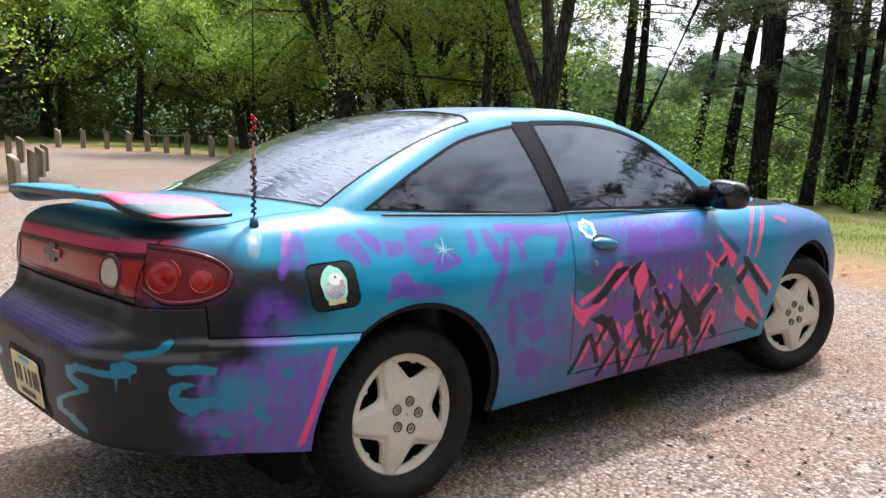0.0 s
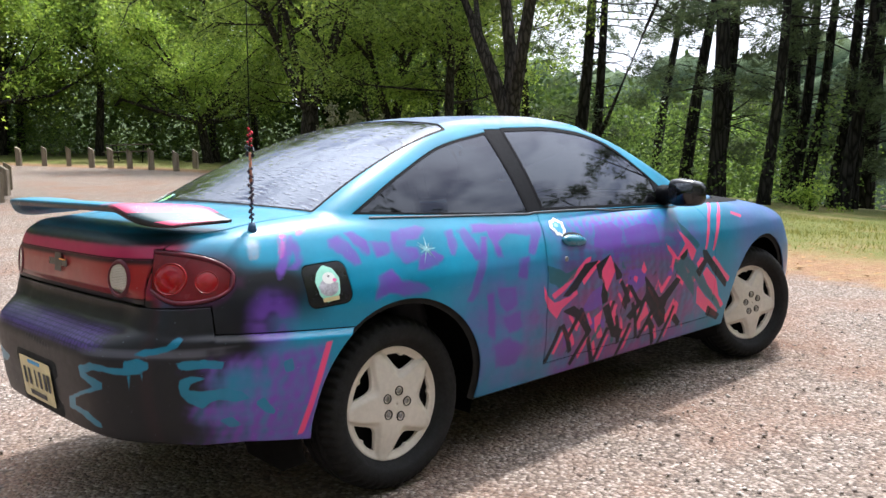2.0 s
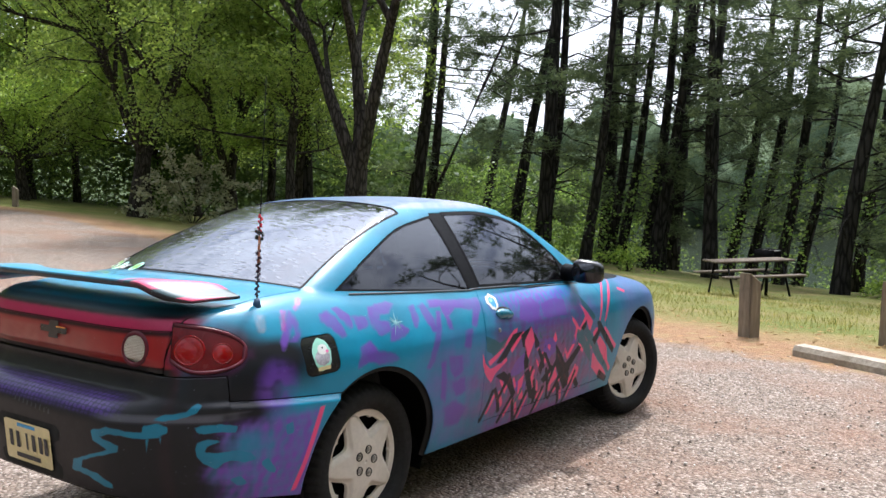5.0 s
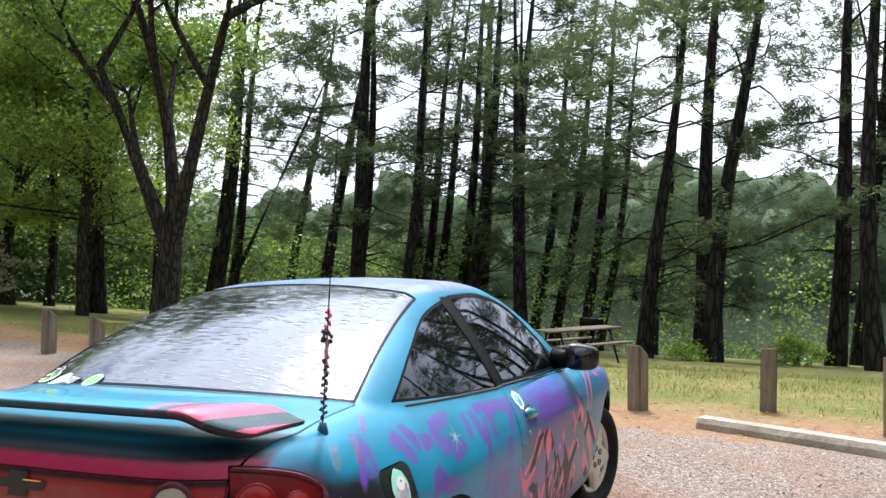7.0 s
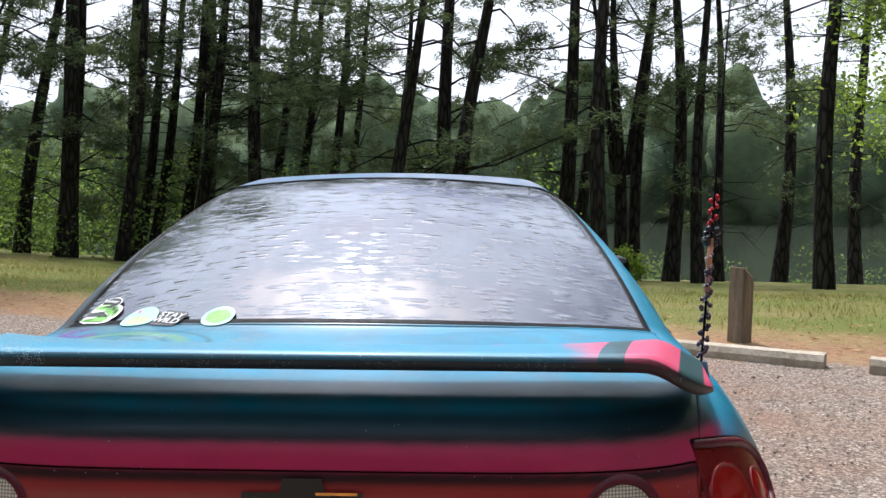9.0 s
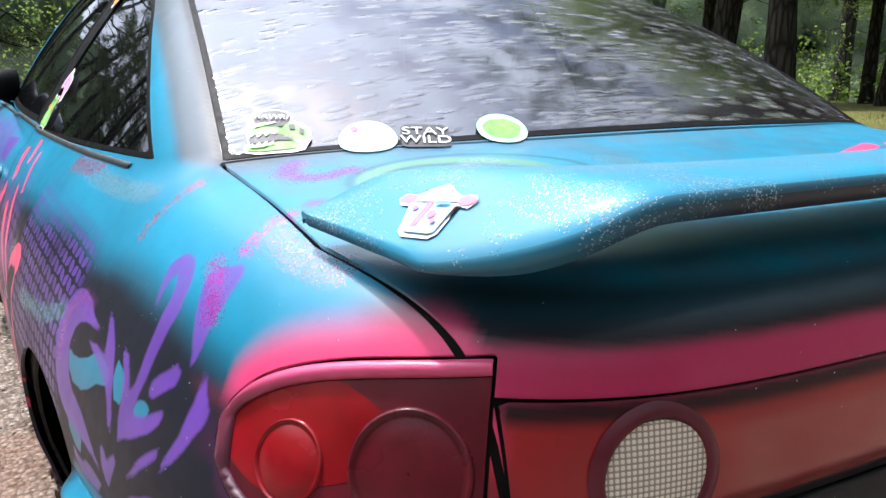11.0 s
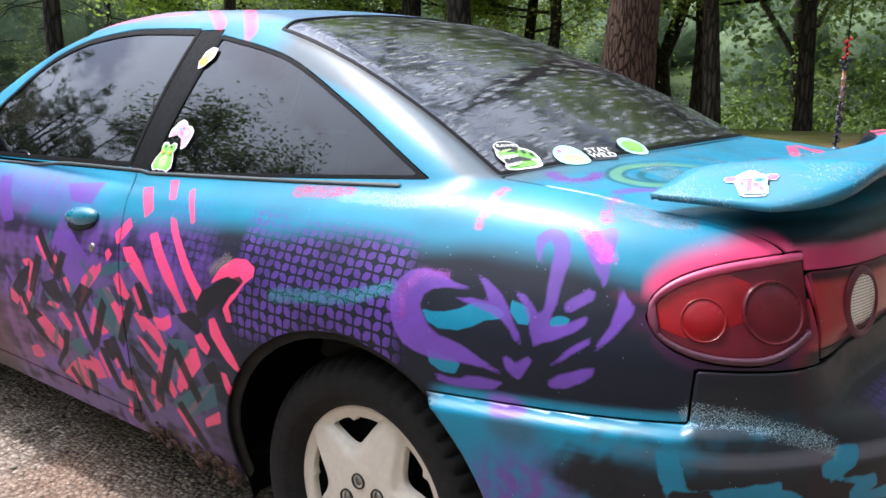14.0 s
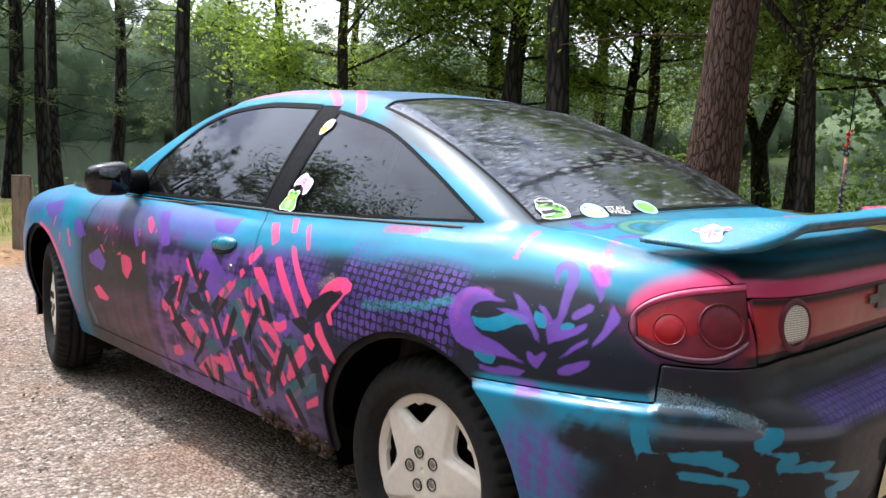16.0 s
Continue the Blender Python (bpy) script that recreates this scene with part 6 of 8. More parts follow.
cylinder(bm, base + (top - base) * (.15 / .82), base + (top - base) * (.25 / .82), .0052, .0045, 10)
part("wrap", bm, plain("copper_wrap", (.42, .17, .09), .35, .3), aerial)

# emblem, plate, fuel sticker and window stickers
plain("emblem_black", (.012, .012, .012), .3)
plain("sticker_white", (.75, .75, .73), .55, vary=.05)
plain("sticker_green", (.16, .45, .07), .55, scale=90, vary=.5)
plain("sticker_lime", (.35, .62, .22), .55, scale=90, vary=.35)
plain("sticker_mint", (.32, .68, .55), .55, vary=.15)
plain("sticker_pink", (.80, .16, .38), .55, scale=90, vary=.3)
plain("sticker_rose", (.85, .30, .50), .55, vary=.1)
plain("sticker_blue", (.06, .32, .62), .55, scale=90, vary=.3)
plain("sticker_sky", (.30, .62, .78), .55, scale=80, vary=.3)
plain("sticker_orange", (.78, .30, .06), .55, vary=.3)
plain("sticker_grey", (.38, .36, .40), .4, scale=120, vary=.6)
plain("sticker_dark", (.02, .022, .03), .55)
c = settle([(-.858, 0, .852)])[0]
bow = [(-.085, -.012), (-.028, -.012), (-.033, -.032), (.033, -.032), (.028, -.012), (.085, -.012), (.088, .012), (.033, .012), (.028, .032), (-.028, .032), (-.033, .012), (-.088, .012)]
decal("emblem", c, bow, MATS["emblem_black"], car, .006, label="black cross-bar badge on the lid")
decal("badge_trim", (c[0], c[1] - .05, c[2] + .011), [(-.03, -.002), (.03, -.002), (.03, .002), (-.03, .002)], MATS["sticker_orange"], car, .0085)


def rounded(w, h, r, n=5):
    out = []
    for cx, cy, a0 in ((w / 2 - r, h / 2 - r, 0), (-w / 2 + r, h / 2 - r, 90), (-w / 2 + r, -h / 2 + r, 180), (w / 2 - r, -h / 2 + r, 270)):
        out += [(cx + r * math.cos(math.radians(a0 + 90 * k / n)), cy + r * math.sin(math.radians(a0 + 90 * k / n))) for k in range(n + 1)]
    return out


# flat black patch stands in for the shadowed plate pocket
decal("plate_pocket_shade", (-.96, 0, .44), rounded(.40, .20, .03), MATS["black_matt"], car, .001)
plate = decal("number_plate", (-.962, 0, .445), rounded(.305, .152, .012), plain("plate_yellow", (.62, .52, .27), .4, scale=60, vary=.12), car, .009, label="pale yellow number plate")
for k, (px, w) in enumerate(((-.105, .03), (-.06, .03), (.0, .016), (.045, .03), (.09, .03), (.125, .03))):
    decal("plate_bar", (-.962, -px, .452), rounded(w * .8, .062, .004), MATS["sticker_dark"], plate, .011)
decal("plate_bar", (-.962, 0, .392), rounded(.16, .018, .003), MATS["sticker_dark"], plate, .011)
decal("plate_bar", (-.962, 0, .508), rounded(.12, .013, .003), MATS["sticker_blue"], plate, .011)


def lettering(text, centre, size, mat, parent, push=.004, turn=0.0):
    """Raised letters on the shell at a place, in the built-in font."""
    cu = bpy.data.curves.new("lettering", "FONT")
    cu.body, cu.size, cu.align_x, cu.align_y, cu.extrude = text, size, "CENTER", "CENTER", .0004
    cu.materials.append(mat)
    cu.space_line = .8
    ob = new("lettering", cu)
    c = settle([centre], push)[0]
    n = Vector(field_normals(np.array([c]))[0])
    right = Vector((0, 0, 1)).cross(n).normalized()
    m = Matrix((right, n.cross(right), n)).transposed()
    ob.parent = parent
    ob.matrix_basis = Matrix.Translation(c) @ m.to_4x4() @ Matrix.Rotation(turn, 4, "Z")
    return ob


def sticker(name, centre, shapes, label="", turn=0.0, push=.0022):
    """A white-bordered sticker with flat coloured shapes: (material, outline, dx, dy)."""
    first = None
    for k, (mat, outline, dx, dy) in enumerate(shapes):
        k2 = .88 if name == "window_sticker" and centre[0] < 0 else 1.0
        pts = [((x + dx) * k2, (y + dy) * k2 * (.82 if k2 < 1 else 1)) for x, y in outline]
        ob = decal(name if not first else "artwork", centre, pts, MATS[mat], first or car, push + .0006 * k, turn=turn, label=label if not first else "")
        first = first or ob
    return first


frog_shape = [(x * .00135, y * .00105) for x, y in ((-18, 34), (-8, 36), (0, 28), (8, 36), (18, 34), (20, 24), (17, 12), (24, -4), (28, -22), (20, -34), (8, -30), (0, -32), (-8, -30), (-20, -34), (-28, -22), (-24, -4), (-17, 12), (-20, 24))]
pad_shape = [(x * .00125, y * .00105) for x, y in ((-30, 10), (-24, 22), (-10, 24), (0, 20), (12, 24), (26, 20), (31, 8), (34, -14), (26, -26), (17, -18), (8, -10), (-8, -10), (-17, -18), (-27, -26), (-34, -12))]


def from_grid(text, cx, cy, kx, ky):
    """Outline from whole-number pairs, centred and scaled."""
    v = [int(q) for q in text.split()]
    return [((a - cx) * kx, (cy - b) * ky) for a, b in zip(v[::2], v[1::2])]


SKULL = [("sticker_white", "82 120 100 113 150 109 190 110 225 116 252 133 261 160 253 197 226 208 180 211 130 215 93 208 87 196 96 180 86 165 76 145"),
         ("sticker_green", "86 135 110 122 160 117 210 122 240 138 248 160 237 178 215 168 190 156 160 152 130 160 100 162 88 150"),
         ("sticker_green", "95 200 110 187 140 182 180 174 215 171 235 179 228 195 190 200 140 206 105 206"),
         ("sticker_dark", "95 165 130 162 165 155 205 165 225 172 180 172 140 180 110 184 98 180"),
         ("sticker_white", "92 152 170 148 160 160 150 153 140 166 130 157 120 170 110 159 100 170"),
         ("sticker_white", "102 200 110 186 118 194 128 182 136 191 146 180 154 188 164 177 168 185 140 197"),
         ("sticker_dark", "190 128 205 125 212 140 198 142"), ("sticker_dark", "222 135 235 140 238 155 225 150"), ("sticker_dark", "160 125 178 124 175 133 162 133"),
         ("sticker_lime", "110 126 150 120 158 122 120 134 96 142")]
skull = None
for k, (mat, text) in enumerate(SKULL):
    ob = decal("window_sticker" if not skull else "artwork", (-.212, .562, 1.034), from_grid(text, 167, 162, .00049, .00076), MATS[mat], skull or car, .0014 + .0013 * (0, 1, 1, 2, 3, 3, 2, 2, 2, 2)[k], label="green dinosaur-skull sticker with a white border" if not skull else "", single=True)
    skull = skull or ob
bub = sticker("window_sticker", (-.176, .556, 1.056), [("sticker_white", ellipse(.032, .030), 0, 0), ("sticker_dark", ellipse(.029, .026), 0, 0)], "small black speech-bubble sticker with white letters")
lettering("RAWR!", (-.176, .556, 1.056), .0145, MATS["sticker_white"], bub, .0055)
sticker("window_sticker", (-0.268, 0.456, 1.03), [("sticker_mint", ellipse(.044, .060), 0, 0), ("sticker_lime", ellipse(.03, .030, wob=.08), .004, -.016), ("sticker_pink", ellipse(.006, .008), -.022, .03)], "round mint-green sticker with a frog-like shape")
wild = sticker("window_sticker", (-0.293, 0.384, 1.031), [("sticker_dark", rounded(.074, .085, .014), 0, 0)], "dark sticker lettered in white capitals")
lettering("STAY\nWILD", (-0.293, 0.384, 1.031), .027, MATS["sticker_white"], wild, .005)
sticker("window_sticker", (-0.312, 0.276, 1.04), [("sticker_mint", ellipse(.040, .052), 0, 0), ("sticker_green", ellipse(.030, .034, wob=.06), 0, 0)], "oval green sticker")
sticker("window_sticker", (.711, .702, 1.027), [("sticker_white", [(x * 1.15, y * 1.18) for x, y in pad_shape], 0, 0), ("sticker_rose", pad_shape, 0, 0), ("sticker_sky", ellipse(.007, .007), .016, .006), ("sticker_blue", ellipse(.005, .005), -.014, .006), ("sticker_dark", ellipse(.003, .003), -.004, .012), ("sticker_pink", ellipse(.008, .004), 0, .0)], "pink game-pad shaped sticker", turn=-.4)
sticker("window_sticker", (.737, .742, .970), [("sticker_white", [(x * 1.12, y * 1.1) for x, y in frog_shape], 0, 0), ("sticker_green", frog_shape, 0, 0), ("sticker_lime", ellipse(.016, .018), 0, -.012), ("sticker_dark", ellipse(.004, .004), -.012, .028), ("sticker_dark", ellipse(.004, .004), .012, .028), ("sticker_orange", ellipse(.006, .005), -.015, .012), ("sticker_orange", ellipse(.006, .005), .015, .012)], "green frog-shaped sticker")
sticker("window_sticker", (.775, .569, 1.214), [("sticker_white", ellipse(.024, .036, wob=.1), 0, 0), ("sticker_orange", ellipse(.019, .016), 0, -.014), ("sticker_lime", ellipse(.018, .014), 0, .012)], "small striped sticker", turn=-.4)
sticker("fuel_sticker", (-.29, -.81, .772), [("sticker_mint", ellipse(.045, .062, wob=.05, lobes=7), 0, 0), ("sticker_grey", ellipse(.036, .03, wob=.06, lobes=9), 0, -.012), ("sticker_white", ellipse(.024, .02), .006, .018), ("plate_yellow", rounded(.062, .014, .004), 0, -.052), ("sticker_pink", ellipse(.008, .006), .026, .008), ("sticker_dark", ellipse(.004, .004), .006, .024)], "mint-edged animal sticker on the black fuel flap", turn=.05)
sticker("door_sticker", (.905, -.815, .868), [("sticker_white", ellipse(.045, .046, wob=.16, lobes=5), 0, 0), ("sticker_blue", ellipse(.026, .03, wob=.2, lobes=5), 0, 0), ("sticker_sky", ellipse(.012, .01), -.006, .01)], "blue and white cut-out sticker on the door", turn=.2)



def wing_sticker(centre, right, top, shapes, label):
    """Flat shapes (in millimetres) laid on the spoiler's upper side."""
    right, top = Vector((*right, 0)), Vector((*top, 0))
    first = None
    for k, (mat, outline, dx, dy) in enumerate(shapes):
        n = len(outline)
        mid = (sum(p[0] for p in outline) / n, sum(p[1] for p in outline) / n)
        rings = [[mid]] + [[(mid[0] + (x - mid[0]) * q, mid[1] + (y - mid[1]) * q) for x, y in outline] for q in (.35, .7, 1)]
        V = []
        for x, y in (p for ring in rings for p in ring):
            w = Vector((*centre, 0)) + right * (x + dx) + top * (y + dy)
            V.append((w.x, w.y, wing_top(w.x, w.y) + .002 + .0006 * k))
        F = [(0, 1 + i, 1 + (i + 1) % n) for i in range(n)]
        for q in range(2):
            o = 1 + q * n
            F += [(o + i, o + n + i, o + n + (i + 1) % n, o + (i + 1) % n) for i in range(n)]
        ob = mesh_object("spoiler_sticker" if not first else "artwork", V, F, MATS[mat], first or car)
        if not first:
            tagged(ob, label)
        first = first or ob


# pink-topped cup on the spoiler's end
border = [(-86, 40), (-78, 52), (-50, 50), (-28, 63), (-8, 70), (10, 70), (25, 57), (42, 48), (75, 48), (85, 35), (74, 20), (55, 25), (47, -32), (35, -42), (-25, -38), (-38, -28), (-53, 25), (-75, 28)]
dome = [(-48, 31), (-45, 43), (-25, 56), (-6, 59), (-5, 66), (8, 66), (8, 59), (28, 51), (43, 41), (50, 30)]
glass_cup = [(-48, 27), (50, 25), (41, -32), (32, -37), (-22, -33), (-32, -27)]
straw = [(-12, 26), (2, 26), (-4, -22), (-18, -24)]
berry = lambda r: ellipse(r, r * .9, 14)
wing_sticker((-0.68871, 0.59668), (-0.00047, -0.00019), (0.00021, -0.00043), [("sticker_white", border, 0, 0), ("sticker_pink", ellipse(19, 10, wob=.12, lobes=6), -64, 40), ("sticker_pink", ellipse(19, 10, wob=.12, lobes=6), 63, 34), ("sticker_rose", dome, 0, 0), ("sticker_sky", glass_cup, 0, 0), ("sticker_pink", straw, 0, 0), ("sticker_pink", berry(9), 12, 0), ("sticker_pink", berry(6), -30, 12), ("sticker_pink", berry(6), 25, -16), ("sticker_blue", ellipse(17, 4), 22, 20), ("sticker_dark", ellipse(2, 2, 10), -28, 44), ("sticker_dark", ellipse(2, 2, 10), 28, 41)], "pink-topped drinks-cup sticker with a white border")

# rusted-through sill end ahead of the left rear wheel
rust = plain("rust", (.050, .024, .014), .95, scale=70, vary=.8, bump=.9)
bm = bmesh.new()
random.seed(4)
for k in range(90):
    f = random.random()
    s = random.uniform(.005, .015)
    p = Vector((.40 + .40 * f, .806 + random.uniform(-.012, .012), .232 + .03 * f + random.uniform(-.025, .03)))
    made = bmesh.ops.create_icosphere(bm, subdivisions=1, radius=s, matrix=Matrix.Translation(p) @ Matrix.Diagonal((1.6, .35, .8, 1)))["verts"]
    for q in made:
        q.co += Vector((random.uniform(-1, 1), random.uniform(-.4, .4), random.uniform(-1, 1))) * s * .45
tagged(part("rusted_edge", bm, rust, car, "crumbling brown rust along the sill"), kind="stuff")

# seats, dashboard and steering wheel behind the dark glass
plain("cabin_grey", (.05, .05, .055), .8)
for sy in (.36, -.36):
    bm = bmesh.new()
    box(bm, (.50, .48, .16), (1.25, sy, .48), bevel=.05)
    box(bm, (.14, .46, .60), (.98, sy, .76), Matrix.Rotation(radians(-14), 4, "Y"), bevel=.05)
    box(bm, (.10, .26, .18), (.90, sy, 1.12), Matrix.Rotation(radians(-10), 4, "Y"), bevel=.04)
    part("seat", bm, MATS["cabin_grey"], car)
bm = bmesh.new()
box(bm, (.14, 1.15, .5), (.28, 0, .68), Matrix.Rotation(radians(-18), 4, "Y"), bevel=.05)
part("rear_seat", bm, MATS["cabin_grey"], car)
bm = bmesh.new()
box(bm, (.35, 1.3, .28), (1.95, 0, .78), bevel=.06)
part("dashboard", bm, MATS["black_trim"], car)
bm = lathe([(.17 + .013 * math.cos(t), .013 * math.sin(t)) for t in [2 * math.pi * k / 10 for k in range(11)]], 36)
bm.transform(Matrix.Translation((1.64, .36, .86)) @ Matrix.Rotation(radians(65), 4, "Y") @ Matrix.Rotation(radians(90), 4, "X"))
part("steering_wheel", bm, MATS["black_trim"], car)

# worn moulded lettering on the bumper's edge, as plain bars
for k in range(9):
    f = k / 8
    decal("moulded_bar", (-0.961 + -0.003 * f, 0.086 + -0.224 * f, 0.600 + -0.017 * f), rounded(.009, .017, .002), MATS["sticker_dark"], car, .0015)
# pale sprayed star on the right quarter
star = [((.066 if k % 2 == 0 else .010) * (.75 + .25 * math.sin(k * 2.3)) * math.cos(math.pi * k / 9), (.066 if k % 2 == 0 else .010) * (.75 + .25 * math.sin(k * 1.7)) * math.sin(math.pi * k / 9)) for k in range(18)]
decal("sprayed_star", (.153, -.815, .845), star, plain("star_paint", (.20, .42, .47), .4, scale=160, vary=.5), car, .0012)


# ---- trees ----
def bark_mat(name, dark, light, scale, crack=.25, gap=.35):
    n = Nodes(name)
    c = n.coord()
    v = n.node("Mapping", Vector=c, Scale=(1, 1, .22)).outputs["Vector"]
    v = n.mix(.06, v, n.noise(5, 4, .6, v, "Color"), "ADD")
    plate = n.node("TexVoronoi", Vector=v, Scale=scale)
    plate.feature = "DISTANCE_TO_EDGE"
    f = n.ramp(plate.outputs["Distance"], (.0, grey(0)), (crack, grey(1)))
    tone = n.mix(n.noise(scale * 3, 5, .7, v), dark, light)
    n.set(Base_Color=n.mix(f, tuple(k * gap for k in dark), tone), Roughness=.95, Specular_IOR_Level=.15)
    n.bump(n.math("ADD", f, n.math("MULTIPLY", n.noise(scale * 5, 4, .7, v), .4)), .9, .03)
    return n.mat


def leaf_mat(name, a, b, through=.35, shine=.09):
    n = Nodes(name)
    geo = n.node("NewGeometry")
    tone = n.ramp(geo.outputs["Random Per Island"], (.0, a), (1.0, b))
    n.tree.nodes.remove(n.bsdf)
    dif = n.node("BsdfDiffuse", Color=tone)
    tr = n.node("BsdfTranslucent", Color=n.mix(1.0, tone, (1.5, 1.45, .9), "MULTIPLY"))
    m = n.node("MixShader")
    n.put(m, "0", through)
    n.put(m, "1", dif.outputs["BSDF"])
    n.put(m, "2", tr.outputs["BSDF"])
    waxy = n.node("MixShader")
    n.put(waxy, "0", shine)
    n.put(waxy, "1", m.outputs["Shader"])
    n.put(waxy, "2", n.node("BsdfGlossy", Color=(.9, .95, .9, 1), Roughness=.38).outputs["BSDF"])
    n.tree.links.new(waxy.outputs["Shader"], n.tree.nodes["Material Output"].inputs["Surface"])
    return n.mat


BARK_PINE = bark_mat("pine_bark", (.022, .020, .019), (.060, .054, .050), 7)
BARK_NEAR = bark_mat("near_pine_bark", (.032, .020, .016), (.125, .078, .060), 21, .16, .6)
BARK_LEAF = bark_mat("broadleaf_bark", (.035, .030, .025), (.09, .078, .066), 12)
NEEDLES = leaf_mat("pine_needles", (.040, .062, .038), (.115, .150, .085), .45, .02)
LEAVES = leaf_mat("broad_leaves", (.09, .145, .038), (.29, .37, .10), .58, .025)
# darker copy of the broad leaves, with crown shade in its colour
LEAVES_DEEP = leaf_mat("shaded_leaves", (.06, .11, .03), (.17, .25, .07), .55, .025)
# lighter copy: sunlit brightness in the colour; also used for young bushes
LEAVES_BRIGHT = leaf_mat("young_sunlit_leaves", (.09, .16, .03), (.31, .42, .09), .55, .025)


def tube_into(verts, faces, pts, radii, seg):
    """A tapered tube along points."""
    base = len(verts)
    for k, (p, r) in enumerate(zip(pts, radii)):
        d = (pts[min(k + 1, len(pts) - 1)] - pts[max(k - 1, 0)]).normalized()
        a = d.orthogonal().normalized() if abs(d.z) < .9 else Vector((1, 0, 0)).cross(d).normalized()
        b = d.cross(a)
        for i in range(seg):
            t = 2 * math.pi * i / seg
            verts.append(p + (a * math.cos(t) + b * math.sin(t)) * r)
    for k in range(len(pts) - 1):
        for i in range(seg):
            j = (i + 1) % seg
            faces.append((base + k * seg + i, base + k * seg + j, base + (k + 1) * seg + j, base + (k + 1) * seg + i))


def leaf_cloud(rng, spots, per, size, spread_r, flat=.6, slim=.5, level=0.0):
    """Many small bent leaves round the spots; returns vertex and face arrays."""
    n = len(spots) * per
    c = np.repeat(np.array(spots, float), per, 0)
    r = rng.normal(size=(n, 3)) * spread_r * np.array([1, 1, flat])
    c = c + r
    u = rng.normal(size=(n, 3))
    u[:, 2] *= .6
    u /= np.linalg.norm(u, axis=1)[:, None]
    w = np.cross(u, np.array([0, 0, level]) + rng.normal(size=(n, 3)))
    w /= np.linalg.norm(w, axis=1)[:, None] + 1e-9
    s = size * rng.uniform(.55, 1.3, (n, 1))
    V = np.stack([c - u * s, c + w * s * slim, c + u * s, c - w * s * slim], 1).reshape(-1, 3)
    F = np.arange(n * 4).reshape(-1, 4)
    return V, F


def cloud_object(name, V, F, mat, parent):
    me = bpy.data.meshes.new(name)
    me.vertices.add(len(V))
    me.vertices.foreach_set("co", V.astype(np.float32).ravel())
    me.loops.add(F.size)
    me.loops.foreach_set("vertex_index", F.astype(np.int32).ravel())
    me.polygons.add(len(F))
    me.polygons.foreach_set("loop_start", np.arange(0, F.size, F.shape[1], dtype=np.int32))
    me.update(calc_edges=True)
    me.materials.append(mat)
    ob = new(name, me)
    ob.parent = parent
    return ob


def tree_root(name, label, group):
    return tagged(new(name), label, "tree", group)


def make_pine(seed, height=17.0, dia=.5, lean=(.0, .0), bare=.26, clumps=1.0, bark=None, fork=False):
    """A tall pine: bare lower trunk with dead stubs, crooked limbs, flat sprays of needle tufts with gaps between."""
    rng = random.Random(seed)
    nr = np.random.RandomState(seed)
    root = tree_root("pine_tree", "tall dark pine with bare lower trunk", "lakeside pines")
    verts, faces, spots = [], [], []
    stems = []
    main = [Vector((lean[0] * h * height + .26 * math.sin(h * 5 + seed), lean[1] * h * height + .26 * math.cos(h * 4 + seed), h * height - .4 * (h == 0))) for h in [k / 11 for k in range(12)]]
    stems.append(main)
    tube_into(verts, faces, main, [dia / 2 * (1.25 if k == 0 else (1 - .86 * (k / 11) ** 1.1)) for k in range(12)], 12)
    if fork:
        o = main[3]
        for sx in (-1, 1):
            st = [o + Vector((sx * (.25 + .9 * f + .4 * f * f), .3 * sx * f, f * height * .66)) for f in [k / 8 for k in range(9)]]
            tube_into(verts, faces, st, [dia * .3 * (1 - .85 * k / 8) for k in range(9)], 8)
            stems.append(st)
    for st in stems:
        top = len(st) - 1
        count = int(11.5 * clumps) if st is main else 6
        for k in range(count):
            f = bare + (1 - bare) * min(.99, (k + rng.uniform(-.6, 1.6)) / count if k else .02)
            q = max(f, .05) * top
            i = min(int(q), top - 1)
            p = st[i].lerp(st[i + 1], q - i)
            ang = rng.uniform(0, 6.283)
            length = (1.0 + 3.4 * math.sin(math.pi * min(1, (1 - f) / (1 - bare) * .75 + .14))) * rng.choice((.45, .7, .9, 1.2))
            rise, bow = rng.uniform(-.30, .60), rng.uniform(-.45, .25)
            swing = rng.uniform(-.5, .5)
            limb = []
            for s in (0, .25, .5, .75, 1):
                a = ang + swing * s
                limb.append(p + Vector((math.cos(a) * length * s, math.sin(a) * length * s, rise * length * s + bow * length * s * s + rng.gauss(0, .03) * length)))
            tube_into(verts, faces, limb, [dia * .085, dia * .06, dia * .045, dia * .03, .007], 5)
            for m in range(int(1.5 + length * .75)):
                q = 1.0 if m == 0 else rng.uniform(.45, 1.0)
                i = min(int(q * 4), 3)
                o = limb[i].lerp(limb[i + 1], q * 4 - i)
                b2 = ang + swing * q + rng.choice((-1, 1)) * rng.uniform(.3, 1.1)
                n = rng.uniform(.3, .9) * (.55 + .2 * length)
                tip = o + Vector((math.cos(b2) * n, math.sin(b2) * n, rng.uniform(-.25, .45) * n))
                tube_into(verts, faces, [o, o.lerp(tip, .5) + Vector((0, 0, .04)), tip], [.016, .011, .004], 3)
                # a lumpy tuft of needles round the twig's end
                wide = rng.uniform(.20, .42)
                for h in range(12):
                    spots.append(tip + Vector((rng.gauss(0, wide), rng.gauss(0, wide), rng.gauss(.05, wide * .62))))
        for k in range(11):
            f = rng.uniform(.12, bare + .14)
            q = f * top
            i = min(int(q), top - 1)
            p = st[i].lerp(st[i + 1], q - i)
            ang = rng.uniform(0, 6.283)
            length = rng.uniform(.5, 2.4)
            out = Vector((math.cos(ang), math.sin(ang), rng.uniform(-.3, .4)))
            mid = p + out * length * .5 + Vector((0, 0, rng.uniform(-.1, .15)))
